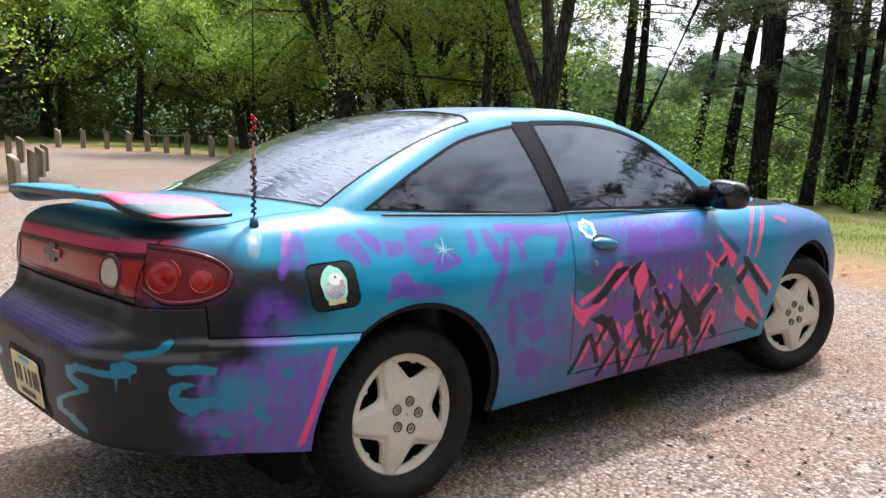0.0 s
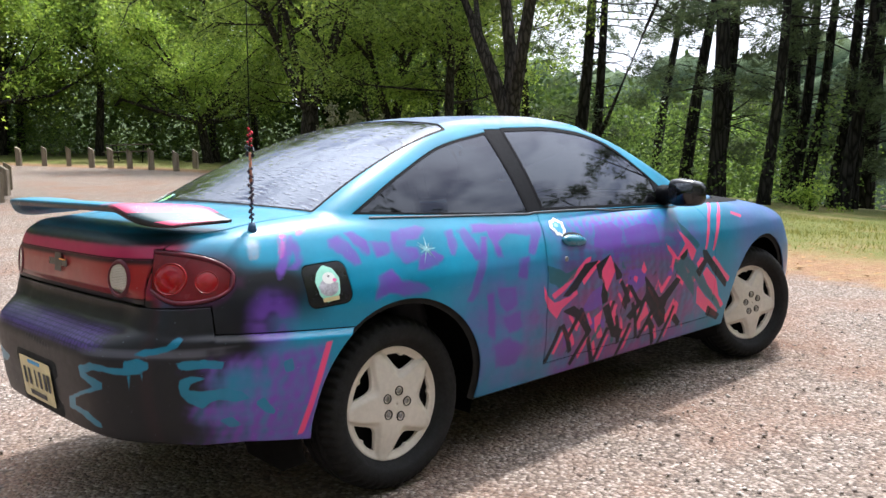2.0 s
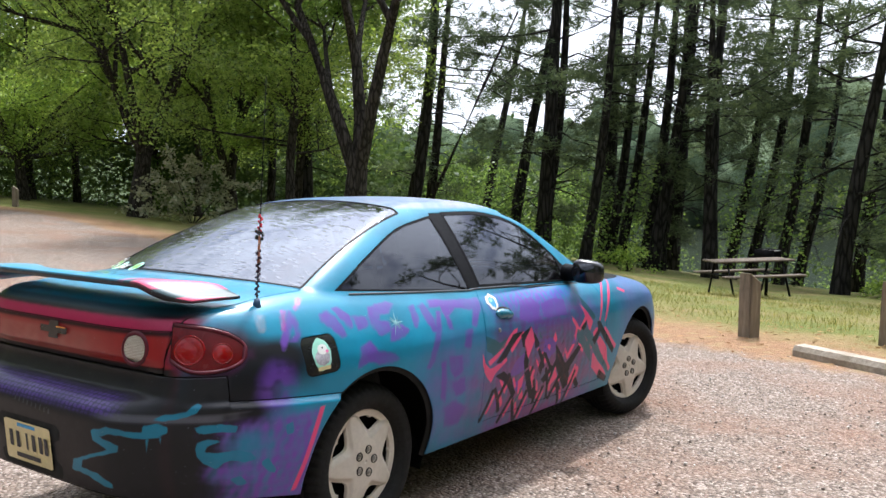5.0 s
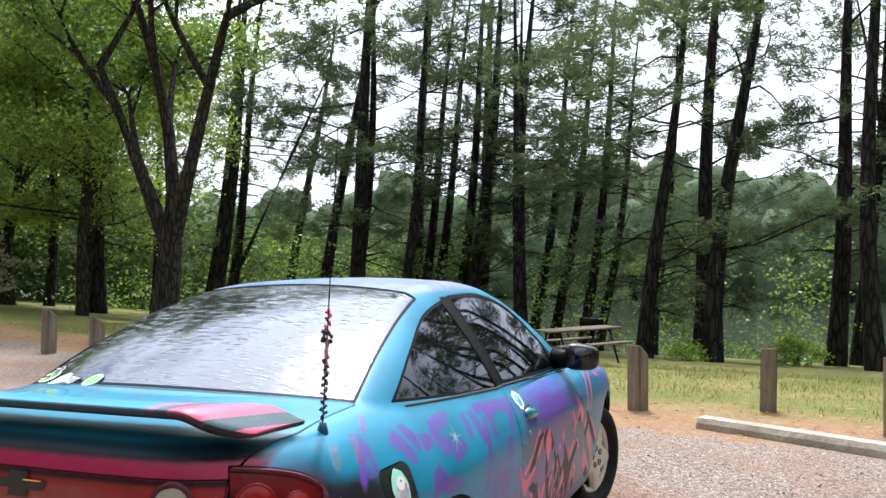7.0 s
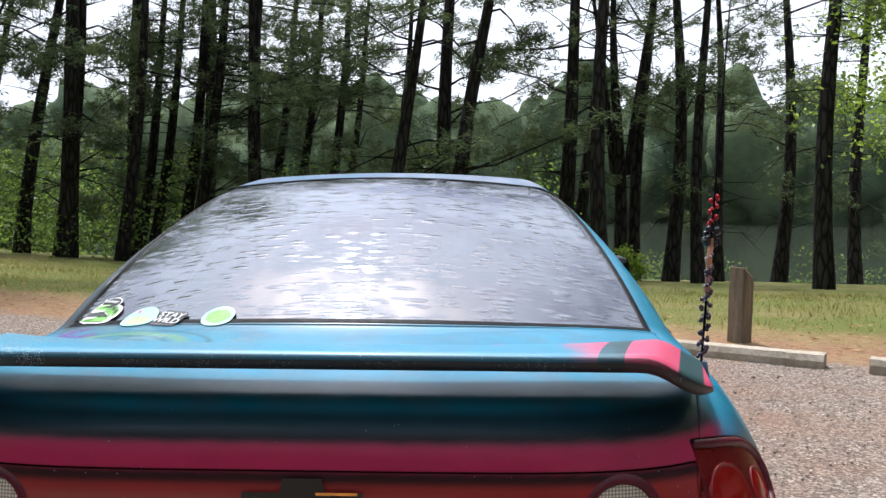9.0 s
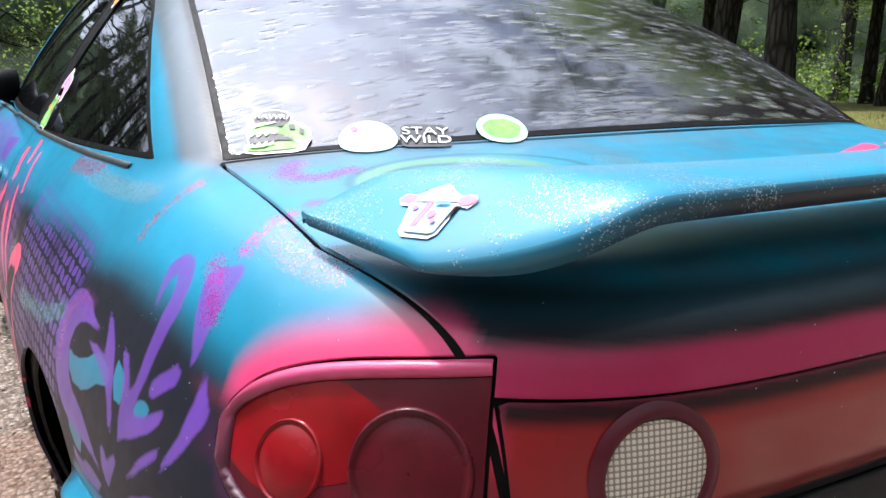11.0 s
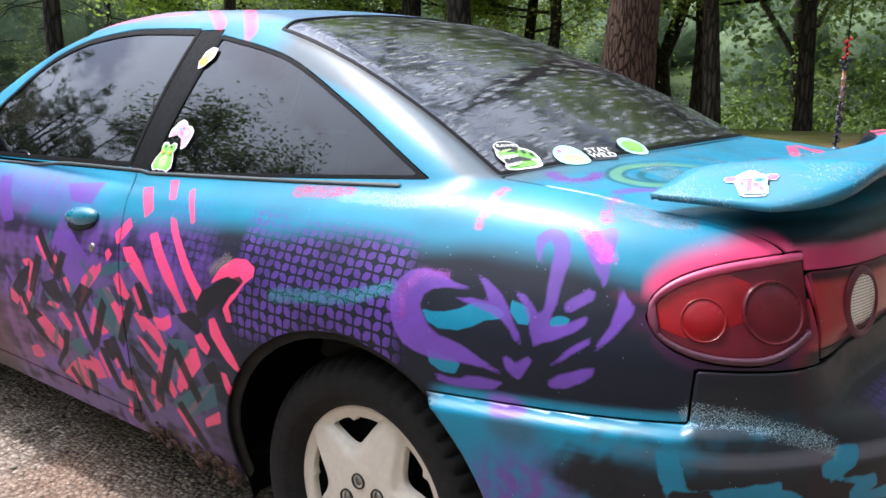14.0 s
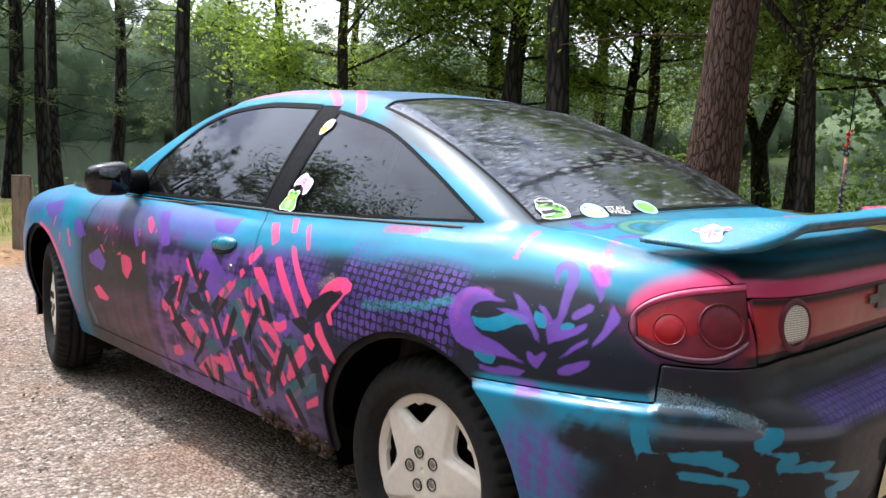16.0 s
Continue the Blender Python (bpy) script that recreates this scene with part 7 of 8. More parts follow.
            end = p + out * length + Vector((0, 0, -.35 * length * rng.random()))
            tube_into(verts, faces, [p, mid, end], [.03, .018, .006], 4)
            tube_into(verts, faces, [mid, mid.lerp(end, .6) + Vector((rng.gauss(0, .2), rng.gauss(0, .2), .2))], [.010, .004], 3)
    mesh_object("trunk", [tuple(v) for v in verts], faces, bark or BARK_PINE, root)
    V, F = leaf_cloud(nr, [tuple(s) for s in spots], 24, .105, .085, .85, .15)
    cloud_object("crown", V, F, NEEDLES, root)
    return root


def make_broadleaf(seed, height=13.0, dia=.45, mat=None, low=.22, leaves=1.0, label="broad-leaved tree in full green leaf", spread_out=1.0, size=.085, bark=None, forks=4, leader=False, rise=(.9, 1.7)):
    """Forking limbs from a short trunk, then branches, twigs and many small leaves."""
    rng = random.Random(seed)
    nr = np.random.RandomState(seed + 50)
    root = tree_root("broadleaf_tree", label, "broad-leaved trees")
    verts, faces, spots = [], [], []
    crotch = Vector((rng.uniform(-.2, .2), rng.uniform(-.2, .2), height * low))
    tube_into(verts, faces, [Vector((0, 0, -.4)), Vector((0, 0, .3)), crotch * .6, crotch], [dia * .68, dia * .52, dia * .46, dia * .40], 12)

    def limb(p, d, length, r, depth):
        pts, q = [p], p
        bend = Vector((rng.gauss(0, .12), rng.gauss(0, .12), .05))
        for k in range(4):
            d = (d + bend * .5).normalized()
            q = q + d * length / 4
            pts.append(q)
        tube_into(verts, faces, pts, [r * (1 - .14 * k) for k in range(5)], 7 if depth < 2 else 4)
        if depth >= 2:
            spots.extend(pts[1:])
            spots.extend([pts[k] + Vector((rng.gauss(0, .4), rng.gauss(0, .4), rng.gauss(0, .3))) for k in (2, 3, 4)])
        if depth < 3:
            n = (3, 4, 4)[depth]
            for k in range(n):
                t = rng.uniform(.4, 1.0) if k else 1.0
                i = min(int(t * 4), 3)
                o = pts[i].lerp(pts[i + 1], t * 4 - i)
                nd = (d * .9 + Vector((rng.gauss(0, .6), rng.gauss(0, .6), rng.gauss(.05, .35)))).normalized()
                limb(o, nd, length * rng.uniform(.5, .72), r * .5, depth + 1)

    if leader:
        stem = [Vector((.15 * math.sin(3 * f + seed), .15 * math.cos(2 * f + seed), height * (low * .9 + (.92 - low * .9) * f))) for f in (0, .25, .5, .75, 1)]
        stem[0] = crotch.copy()
        tube_into(verts, faces, stem, [dia * .45, dia * .38, dia * .28, dia * .16, .02], 9)
        for k in range(forks * 3):
            f = (k + .5) / (forks * 3)
            i = min(int(f * 4), 3)
            a = 2.4 * k + rng.uniform(-.4, .4)
            limb(stem[i].lerp(stem[i + 1], f * 4 - i), Vector((math.cos(a), math.sin(a), rng.uniform(-.05, .55))).normalized(), height * (.27 - .14 * f) * rng.uniform(.75, 1.15), dia * (.16 - .08 * f), 1)
    for k in range(0 if leader else forks):
        a = 2 * math.pi * k / forks + rng.uniform(-.4, .4)
        up = rng.uniform(*rise)
        limb(crotch - Vector((0, 0, .25)), Vector((math.cos(a) * spread_out, math.sin(a) * spread_out, up)).normalized(), height * rng.uniform(.34, .44), dia * .31, 0)
    mesh_object("trunk", [tuple(v) for v in verts], faces, bark or BARK_LEAF, root)
    per = max(3, int(26 * leaves))
    V, F = leaf_cloud(nr, [tuple(s) for s in spots], per, size, .34, .7, .55, 1.6)
    cloud_object("crown", V, F, mat or LEAVES, root)
    return root


def plant(kind, x, y, scale=1.0, turn=0.0, z=None):
    zz = ground_z(x, y) if z is None else z
    return copy_thing(kind, Matrix.LocRotScale((x, y, zz), Euler((0, 0, turn)), (scale, scale, scale * 1.0)))


def set_at(root, x, y, turn=0.0, scale=1.0):
    root.matrix_basis = Matrix.LocRotScale((x, y, ground_z(x, y)), Euler((0, 0, turn)), (scale,) * 3)
    return root


# pines along the shore, each kind first set, then repeated
pine_a = set_at(make_pine(1, 15, .46, (.0, -.11), .18), 26.8, 8.8)
pine_b = set_at(make_pine(2, 13.5, .42, (-.02, -.16), .15), 28.9, 11.7)
pine_c = set_at(make_pine(3, 15.5, .55, (.01, -.09), .20), 25.5, -2.9)
pine_d = set_at(make_pine(4, 14, .52, (.0, -.05), .22, .8, fork=True), 26.4, 6.7)
pine_e = set_at(make_pine(5, 15, .50, (.02, -.15), .62, .5), 27.5, 14.8)
pine_bare = set_at(make_pine(7, 16, .46, (.01, -.05), .40, .75), 27.6, -4.1)
pine_low = set_at(make_pine(6, 12, .50, (-.03, -.08), .10, 1.4), 24.3, 1.9)
random.seed(11)
SHORE = [
    (pine_a, 22.8, 16.6), (pine_c, 30.4, 12.6), (pine_b, 24.6, 17.5), (pine_e, 31.0, 18.5), (pine_b, 30.6, 6.7), (pine_a, 27.9, 4.8), (pine_b, 30.0, 4.8), (pine_c, 26.4, .9),
    (pine_low, 23.5, -.1), (pine_bare, 21.9, -4.1), (pine_d, 26.5, -5.0), (pine_bare, 27.4, -6.1), (pine_c, 25.3, -6.6), (pine_bare, 24.1, -7.3), (pine_b, 26.9, -8.8),
    (pine_a, 25.6, 18.9), (pine_b, 28.4, 11.0), (pine_a, 28.1, 9.7), (pine_c, 31.1, 10.1), (pine_b, 32.0, 8.0), (pine_low, 30.5, 2.6),
    (pine_c, 28.3, -11.0), (pine_a, 28.6, -14.0), (pine_b, 34.8, -19.5), (pine_c, 31.8, -20.6), (pine_low, 21.7, -16.4), (pine_a, 18.1, -20.2), (pine_c, 18.9, -26.7),
    (pine_low, 28.6, 9.0), (pine_low, 26.6, 12.9), (pine_a, 24.6, 10.4), (pine_c, 25.0, 12.6), (pine_b, 26.0, 22.0), (pine_a, 24.2, 25.6), (pine_c, 21.1, 20.3)]
for kind, px, py in SHORE:
    plant(kind, px, py, random.uniform(.85, 1.12), random.uniform(-.5, .5) + (1.5 if py < -1 else 0))
# the near pine by the drive
big = set_at(make_pine(9, 21, .66, (.004, -.012), .42, 1.2, bark=BARK_NEAR), 4.05, -7.95)
tagged(big, "large pine with plated reddish bark beside the lot", "tree", "lakeside pines")

tall = set_at(make_pine(12, 22, .56, (.010, .008), .34, 1.3), 10.6, -13.4)
for px, py, s, kind in ((13.1, -14.2, .92, tall), (-1.2, -13.2, 1.0, tall), (19.5, -9.2, 1.0, pine_bare)):
    plant(kind, px, py, s, random.uniform(0, 6.28))

# broad-leaved trees
leaf_y = set_at(make_broadleaf(21, 13, .60, LEAVES_DEEP, .15, .95, "forked dark-stemmed tree with bright leaves", .42, .075, forks=3), 13.2, 10.9, 2.2)
leaf_a = set_at(make_broadleaf(22, 13, .60, LEAVES, .17, .85, "broad-leaved tree with a fan of upright limbs", .55, .06, forks=5), 15.35, 22.3)
leaf_b = set_at(make_broadleaf(23, 11, .34, LEAVES, .30, .7, "slender broad-leaved tree in leaf", .9, .075), 5.7, -15.0)
leaf_c = set_at(make_broadleaf(27, 11.5, .36, LEAVES, .22, .72, "straight-stemmed tree with low leafy limbs", 1.0, .065, forks=6, leader=True), 4.6, -17.2)
leaf_d = set_at(make_broadleaf(28, 10.5, .34, LEAVES_BRIGHT, .26, .70, "tree with light green leaves by the water", 1.0, .065, forks=5, leader=True), 13.9, -15.2)
leaf_e = set_at(make_broadleaf(31, 11, .5, LEAVES_BRIGHT, .20, 0.85, "spreading tree with bright sunlit leaves", 1.5, .062, forks=7, rise=(.15, 1.3)), .2, 18.2)
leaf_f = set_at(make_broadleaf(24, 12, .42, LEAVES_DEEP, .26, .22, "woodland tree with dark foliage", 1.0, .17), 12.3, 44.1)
leaf_g = set_at(make_broadleaf(25, 10, .36, LEAVES, .2, .22, "woodland tree with light foliage", 1.2, .16), 5.0, 41.2)
for kind, px, py, s in ((leaf_c, 12.7, -19.0, .95), (leaf_a, 9.9, -21.9, .9), (leaf_c, 15.9, -16.6, 1.0), (leaf_y, 21.0, 24.1, .95), (leaf_c, 1.5, -19.0, 1.0), (leaf_c, 7.4, -18.2, .9), (leaf_d, 17.6, -12.6, 1.05), (leaf_d, 10.8, -16.9, .95),
                        (leaf_e, 8.2, 37.0, 1.05), (leaf_d, 14.7, 38.4, 1.15), (leaf_d, 19.5, 36.1, 1.1), (leaf_c, 22.8, 37.7, 1.1), (leaf_d, 11.2, 41.0, 1.1), (leaf_e, 17.4, 33.0, .9), (leaf_c, 24.5, 30.5, 1.0), (leaf_d, 3.0, 35.0, 1.0), (leaf_c, 17.6, 17.4, .95), (leaf_d, 20.4, 20.0, 1.05), (leaf_c, 19.2, 27.0, 1.0)):
    plant(kind, px, py, s, random.uniform(0, 6.28))
random.seed(5)
for k in range(30):
    a = math.radians(random.uniform(52, 200))
    d = random.uniform(44, 60)
    plant(leaf_f if k % 3 else leaf_g, d * math.cos(a), d * math.sin(a) - (2 if a > 2 else 0), random.uniform(.8, 1.25), random.uniform(0, 6.28))
for px, py, kind in ((-9, -15, leaf_b), (-14, -9, leaf_f), (-3, -17, leaf_a), (-19, 3, leaf_g), (-16, 12, leaf_f), (-8, -24, leaf_b), (4, -26, leaf_a), (-4, 17, leaf_b), (-12, 20, leaf_g), (-26, -8, leaf_f), (-22, -20, leaf_g), (10, -34, leaf_f), (-30, 8, leaf_f)):
    plant(kind, px, py, random.uniform(.9, 1.1), random.uniform(0, 6.28))
for px, py in ((-7, -11.5), (-11, 13), (-17, -3), (0, 21), (-3, -22)):
    plant(pine_a if px < -8 else pine_c, px, py, .95, random.uniform(0, 6.28))


def thicket(name, label, mat, spots, per, size, spread_r, kind="stuff", flat=.8):
    V, F = leaf_cloud(np.random.RandomState(len(spots)), spots, per, size, spread_r, flat, .6)
    ob = cloud_object(name, V, F, mat, None)
    return tagged(ob, label, "foliage", kind=kind)


# far shore: wooded hillside of rounded crowns; woods behind the lot; undergrowth
rs = np.random.RandomState(3)
spots = []
dome = bmesh.new()
bmesh.ops.create_icosphere(dome, subdivisions=4, radius=1)
DOME_V = np.array([tuple(v.co) for v in dome.verts])
DOME_F = np.array([[v.index for v in f.verts] for f in dome.faces])
dome.free()
crown_v, crown_f = [], []


def far_crown(x, y, high, wide):
    """One far tree: a lumpy crown with loose leaf clumps standing off it."""
    z = max(LAKE, float(terrain(x, y)))
    lump = np.ones(len(DOME_V))
    for k in range(14):
        d = rs.normal(size=3)
        d /= np.linalg.norm(d)
        lump += rs.uniform(.10, .42) * np.clip((DOME_V @ d - .62) / .30, 0, 1)
    lump *= 1 + rs.normal(0, .030, len(lump))
    V = DOME_V * (lump * .86)[:, None] * (wide, wide, high * .52) + (x, y, z + high * .50)
    crown_f.append(DOME_F + sum(len(v) for v in crown_v))
    crown_v.append(V)
    pick = rs.choice(np.where(DOME_V[:, 2] > -.5)[0], 26)
    spots.extend(map(tuple, V[pick]))


for k in range(400):
    sx, sy = 107 + 60 * rs.uniform(0, 1) ** 1.5, rs.uniform(-260, 150)
    far_crown(sx / .97 + .15 * sy, sy, rs.uniform(9, 14), rs.uniform(3.6, 5.6))
for k in range(60):
    far_crown(rs.uniform(-60, 160), rs.uniform(-260, -150), rs.uniform(9, 14), rs.uniform(3.6, 5.6))
# pale grey-green tones: distance haze put into the leaf colour
fw = Nodes("hazed_far_leaves")
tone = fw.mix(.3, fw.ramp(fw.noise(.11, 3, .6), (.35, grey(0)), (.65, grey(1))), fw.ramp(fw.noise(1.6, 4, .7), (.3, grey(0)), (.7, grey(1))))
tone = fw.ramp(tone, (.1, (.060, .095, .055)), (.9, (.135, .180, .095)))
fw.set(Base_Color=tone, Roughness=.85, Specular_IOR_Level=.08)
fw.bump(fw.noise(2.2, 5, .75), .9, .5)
V, F = leaf_cloud(rs, spots, 15, .30, .60, .9, .6)
base = sum(len(v) for v in crown_v)
CV, CF = np.concatenate(crown_v + [V]), np.concatenate(crown_f + [base + F[:, :3], base + F[:, [0, 2, 3]]])
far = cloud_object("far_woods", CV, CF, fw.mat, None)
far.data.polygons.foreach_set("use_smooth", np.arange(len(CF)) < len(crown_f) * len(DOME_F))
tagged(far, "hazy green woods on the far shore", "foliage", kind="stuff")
spots = []
for k in range(2500):
    a = math.radians(rs.uniform(48, 200))
    d = rs.uniform(46, 62)
    x, y = d * math.cos(a), d * math.sin(a)
    spots.append((x, y, float(terrain(x, y)) + 11.5 * rs.uniform(0, 1) ** .9))
for k in range(500):
    a = math.radians(rs.uniform(200, 290))
    d = rs.uniform(34, 48)
    x, y = d * math.cos(a), d * math.sin(a)
    spots.append((x, y, float(terrain(x, y)) + rs.uniform(0, 13)))
for k in range(800):
    a, d = math.radians(rs.uniform(26, 54)), rs.uniform(42, 62)
    x, y = d * math.cos(a), d * math.sin(a)
    spots.append((x, y, max(LAKE, float(terrain(x, y))) + rs.uniform(0, 1) * np.interp(a, (.45, .62, .85), (4, 5, 9))))
# dark leaf colour carries the shade under the woodland canopy
thicket("woods", "deep shaded woodland behind the lot", leaf_mat("shaded_woodland_leaves", (.030, .055, .020), (.085, .125, .042), .42, .01), spots, 70, .19, 1.3)
spots = []
for k in range(260):
    sx, sy = rs.uniform(30.2, 32.5), rs.uniform(-40, 24)
    x, y = sx / .97 + .15 * sy, sy
    if rs.rand() < .55:
        spots.append((x, y, max(LAKE, float(terrain(x, y))) + abs(rs.normal(0, .6))))
for k in range(150):
    x, y = rs.uniform(24, 33), rs.uniform(9, 26)
    spots.append((x, y, float(terrain(x, y)) + abs(rs.normal(0, 1.0))))
# undergrowth at the wood's edge behind the lawn
for k in range(90):
    a, d = math.radians(rs.uniform(50, 100)), rs.uniform(40, 48)
    x, y, tall_by = d * math.cos(a), d * math.sin(a), rs.uniform(.8, 3.6)
    for h in range(6):
        spots.append((x + rs.normal(0, .8), y + rs.normal(0, .8), float(terrain(x, y)) + tall_by * h / 6))
# brush on the bank beyond the near pine
for k in range(80):
    a, d = math.radians(rs.uniform(-92, -42)), rs.uniform(20, 37)
    x, y, tall_by = d * math.cos(a), d * math.sin(a), rs.uniform(.5, 2.6)
    for h in range(5):
        spots.append((x + rs.normal(0, .7), y + rs.normal(0, .7), float(terrain(x, y)) + tall_by * h / 5))
# saplings between the pines
for k in range(26):
    x, y = rs.uniform(26, 33), rs.uniform(-3, 24)
    for h in range(9):
        spots.append((x + rs.normal(0, .5), y + rs.normal(0, .5), float(terrain(x, y)) + .4 + .42 * h))
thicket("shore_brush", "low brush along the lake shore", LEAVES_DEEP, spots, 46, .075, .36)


def make_bush(name, label, x, y, w, h, mat, n, size):
    rsb = np.random.RandomState(int(abs(x * 10)))
    sp = [(rsb.normal(0, w / 3), rsb.normal(0, w / 3), abs(rsb.normal(h * .45, h * .25))) for _ in range(n)]
    root = tagged(new(name), label, "bush")
    V, F = leaf_cloud(rsb, sp, 40, size, .12, .7, .6)
    cloud_object("leaves", V, F, mat, root)
    verts, faces = [], []
    for p in sp[:14]:
        tube_into(verts, faces, [Vector((0, 0, -.1)), Vector(p) * .5, Vector(p)], [.015, .01, .004], 4)
    mesh_object("stem", [tuple(v) for v in verts], faces, BARK_LEAF, root)
    root.matrix_basis = Matrix.Translation((x, y, ground_z(x, y)))
    return root


make_bush("bush", "bright young bush by the water", 23.9, -2.1, 1.1, .8, LEAVES_BRIGHT, 34, .055)
make_bush("bush", "small bright bush beside the pines", 23.0, .6, .9, .6, LEAVES_BRIGHT, 24, .05)
make_bush("bush", "small bright bush beside the pines", 22.6, 7.9, .9, .8, LEAVES_BRIGHT, 24, .05)
make_bush("bush", "pale flowering shrub under the trees", 16.2, 20.5, 2.6, 2.4, leaf_mat("pale_leaves", (.17, .19, .10), (.36, .34, .24), .3), 70, .07)
make_bush("bush", "bright bush on the shore", 25.5, -5.4, 1.0, 1.1, LEAVES_BRIGHT, 26, .06)

# fallen limb leaning among the trees
verts, faces = [], []
tube_into(verts, faces, [Vector((24.2, 18.2, -1.2)), Vector((24.8, 16.6, 2.0)), Vector((25.3, 15.0, 5.6)), Vector((25.6, 13.8, 8.2))], [.10, .085, .06, .03], 8)
tagged(mesh_object("leaning_trunk", [tuple(v) for v in verts], faces, BARK_LEAF), "thin dead trunk leaning against the pines", "tree")


# ---- posts, wheel stops, tables ----
def weathered(name, a, b, scale=22):
    n = Nodes(name)
    c = n.coord()
    v = n.node("Mapping", Vector=c, Scale=(1, 1, .12)).outputs["Vector"]
    f = n.noise(scale, 6, .7, v)
    t = n.mix(n.ramp(f, (.3, grey(0)), (.7, grey(1))), a, b)
    n.set(Base_Color=n.mix(n.ramp(n.noise(5, 4), (.5, grey(0)), (.75, grey(.5))), t, (.06, .065, .04)), Roughness=.9)
    n.bump(f, .6, .01)
    return n.mat


WOOD = weathered("weathered_wood", (.10, .078, .055), (.27, .22, .165))
WOOD_TOP = weathered("cut_wood", (.24, .20, .14), (.46, .40, .30), 40)
WOOD_TABLE = weathered("table_wood", (.07, .052, .040), (.20, .155, .12), 30)


def make_post(h=.66, w=.16):
    """A square timber bollard with a chamfered, sloping top."""
    bm = bmesh.new()
    box(bm, (w, w, h + .3), (0, 0, h / 2 - .15), bevel=.012)
    for v in bm.verts:
        if v.co.z > h * .8:
            v.co.z += (v.co.x / w) * .11 - .05
        v.co.x += .006 * math.sin(v.co.z * 9)
    me = bpy.data.meshes.new("wooden_post")
    bm.to_mesh(me)
    bm.free()
    me.materials.append(WOOD)
    post = new("wooden_post", me)
    tagged(post, "square weathered timber bollard with sloping top", "post", "parking bollards")
    bm = bmesh.new()
    box(bm, (w * .96, w * .96, .006), (0, 0, 0), bevel=.002)
    cap = part("sawn_top", bm, WOOD_TOP, post)
    cap.matrix_basis = Matrix.Translation((0, 0, h - .045)) @ Matrix.Rotation(-math.atan2(.11, w), 4, "Y") @ Matrix.Diagonal((1.16, 1, 1, 1))
    return post


post = make_post()
POSTS = [(6.53, -.42), (6.98, -1.66), (5.85, -2.71), (6.18, 5.5), (6.71, 6.76), (7.3, 8.2), (2.51, 13.28), (3.19, 14.61), (3.81, 16.28), (4.39, 17.95), (4.77, 21.19), (4.88, 22.74),
         (8.29, 29.57), (8.87, 28.73), (9.4, 27.92), (9.58, 26.36), (10.07, 26.01), (10.26, 24.93), (10.46, 23.77), (10.77, 22.69), (12.25, 24.26), (5.0, -3.75)]
random.seed(8)
post.matrix_basis = Matrix.Translation((*POSTS[0], ground_z(*POSTS[0]))) @ Matrix.Rotation(2.7, 4, "Z")
for px, py in POSTS[1:]:
    copy_thing(post, Matrix.Translation((px, py, ground_z(px, py) + random.uniform(-.04, .03))) @ Matrix.Rotation(random.uniform(2.2, 3.2), 4, "Z") @ Matrix.Rotation(random.uniform(-.03, .03), 4, "X"))


# mottled tan surface; the stop it covers stands for a rotted log
def concrete():
    n = Nodes("stop_log_tan")
    f = n.noise(28, 6, .7)
    n.set(Base_Color=n.mix(n.ramp(n.noise(3, 4), (.4, grey(0)), (.7, grey(.6))), n.ramp(f, (.3, (.26, .22, .17)), (.7, (.50, .44, .36))), (.20, .16, .11)), Roughness=.95)
    n.bump(f, .6, .01)
    return n.mat


LOG_MAT = concrete()


def make_stop(a, b):
    """A worn parking stop with a sloped face and drain notches."""
    a, b = Vector(a), Vector(b)
    length = (b - a).length
    bm = bmesh.new()
    prof = [(-.085, -.05), (-.085, .055), (-.06, .10), (.055, .105), (.08, .06), (.085, -.05)]
    n = 40
    rows = []
    for i in range(n + 1):
        s = length * i / n
        notch = .035 if any(abs(s / length - q) < .035 for q in (.28, .72)) else 0
        rows.append([bm.verts.new((s, y + random.uniform(-.004, .004), max(z + random.uniform(-.004, .004), -.05 + notch if z < 0 else z))) for y, z in prof])
    for p, q in zip(rows, rows[1:]):
        for k in range(len(prof) - 1):
            bm.faces.new((p[k], p[k + 1], q[k + 1], q[k]))
    bm.faces.new(rows[0])
    bm.faces.new(rows[-1][::-1])
    bmesh.ops.recalc_face_normals(bm, faces=bm.faces)
    me = bpy.data.meshes.new("wheel_stop")
    bm.to_mesh(me)
    bm.free()
    me.materials.append(LOG_MAT)
    ob = new("wheel_stop", me)
    d = b - a
    ob.matrix_basis = Matrix.Translation((a.x, a.y, ground_z(a.x, a.y))) @ Matrix.Rotation(math.atan2(d.y, d.x), 4, "Z")
    return tagged(ob, "worn tan log used as a parking stop, lying on gravel", "parking stop", "parking stops")


make_stop((5.70, -1.12, 0), (4.66, -3.00, 0))
make_stop((4.52, -3.28, 0), (3.54, -5.06, 0))


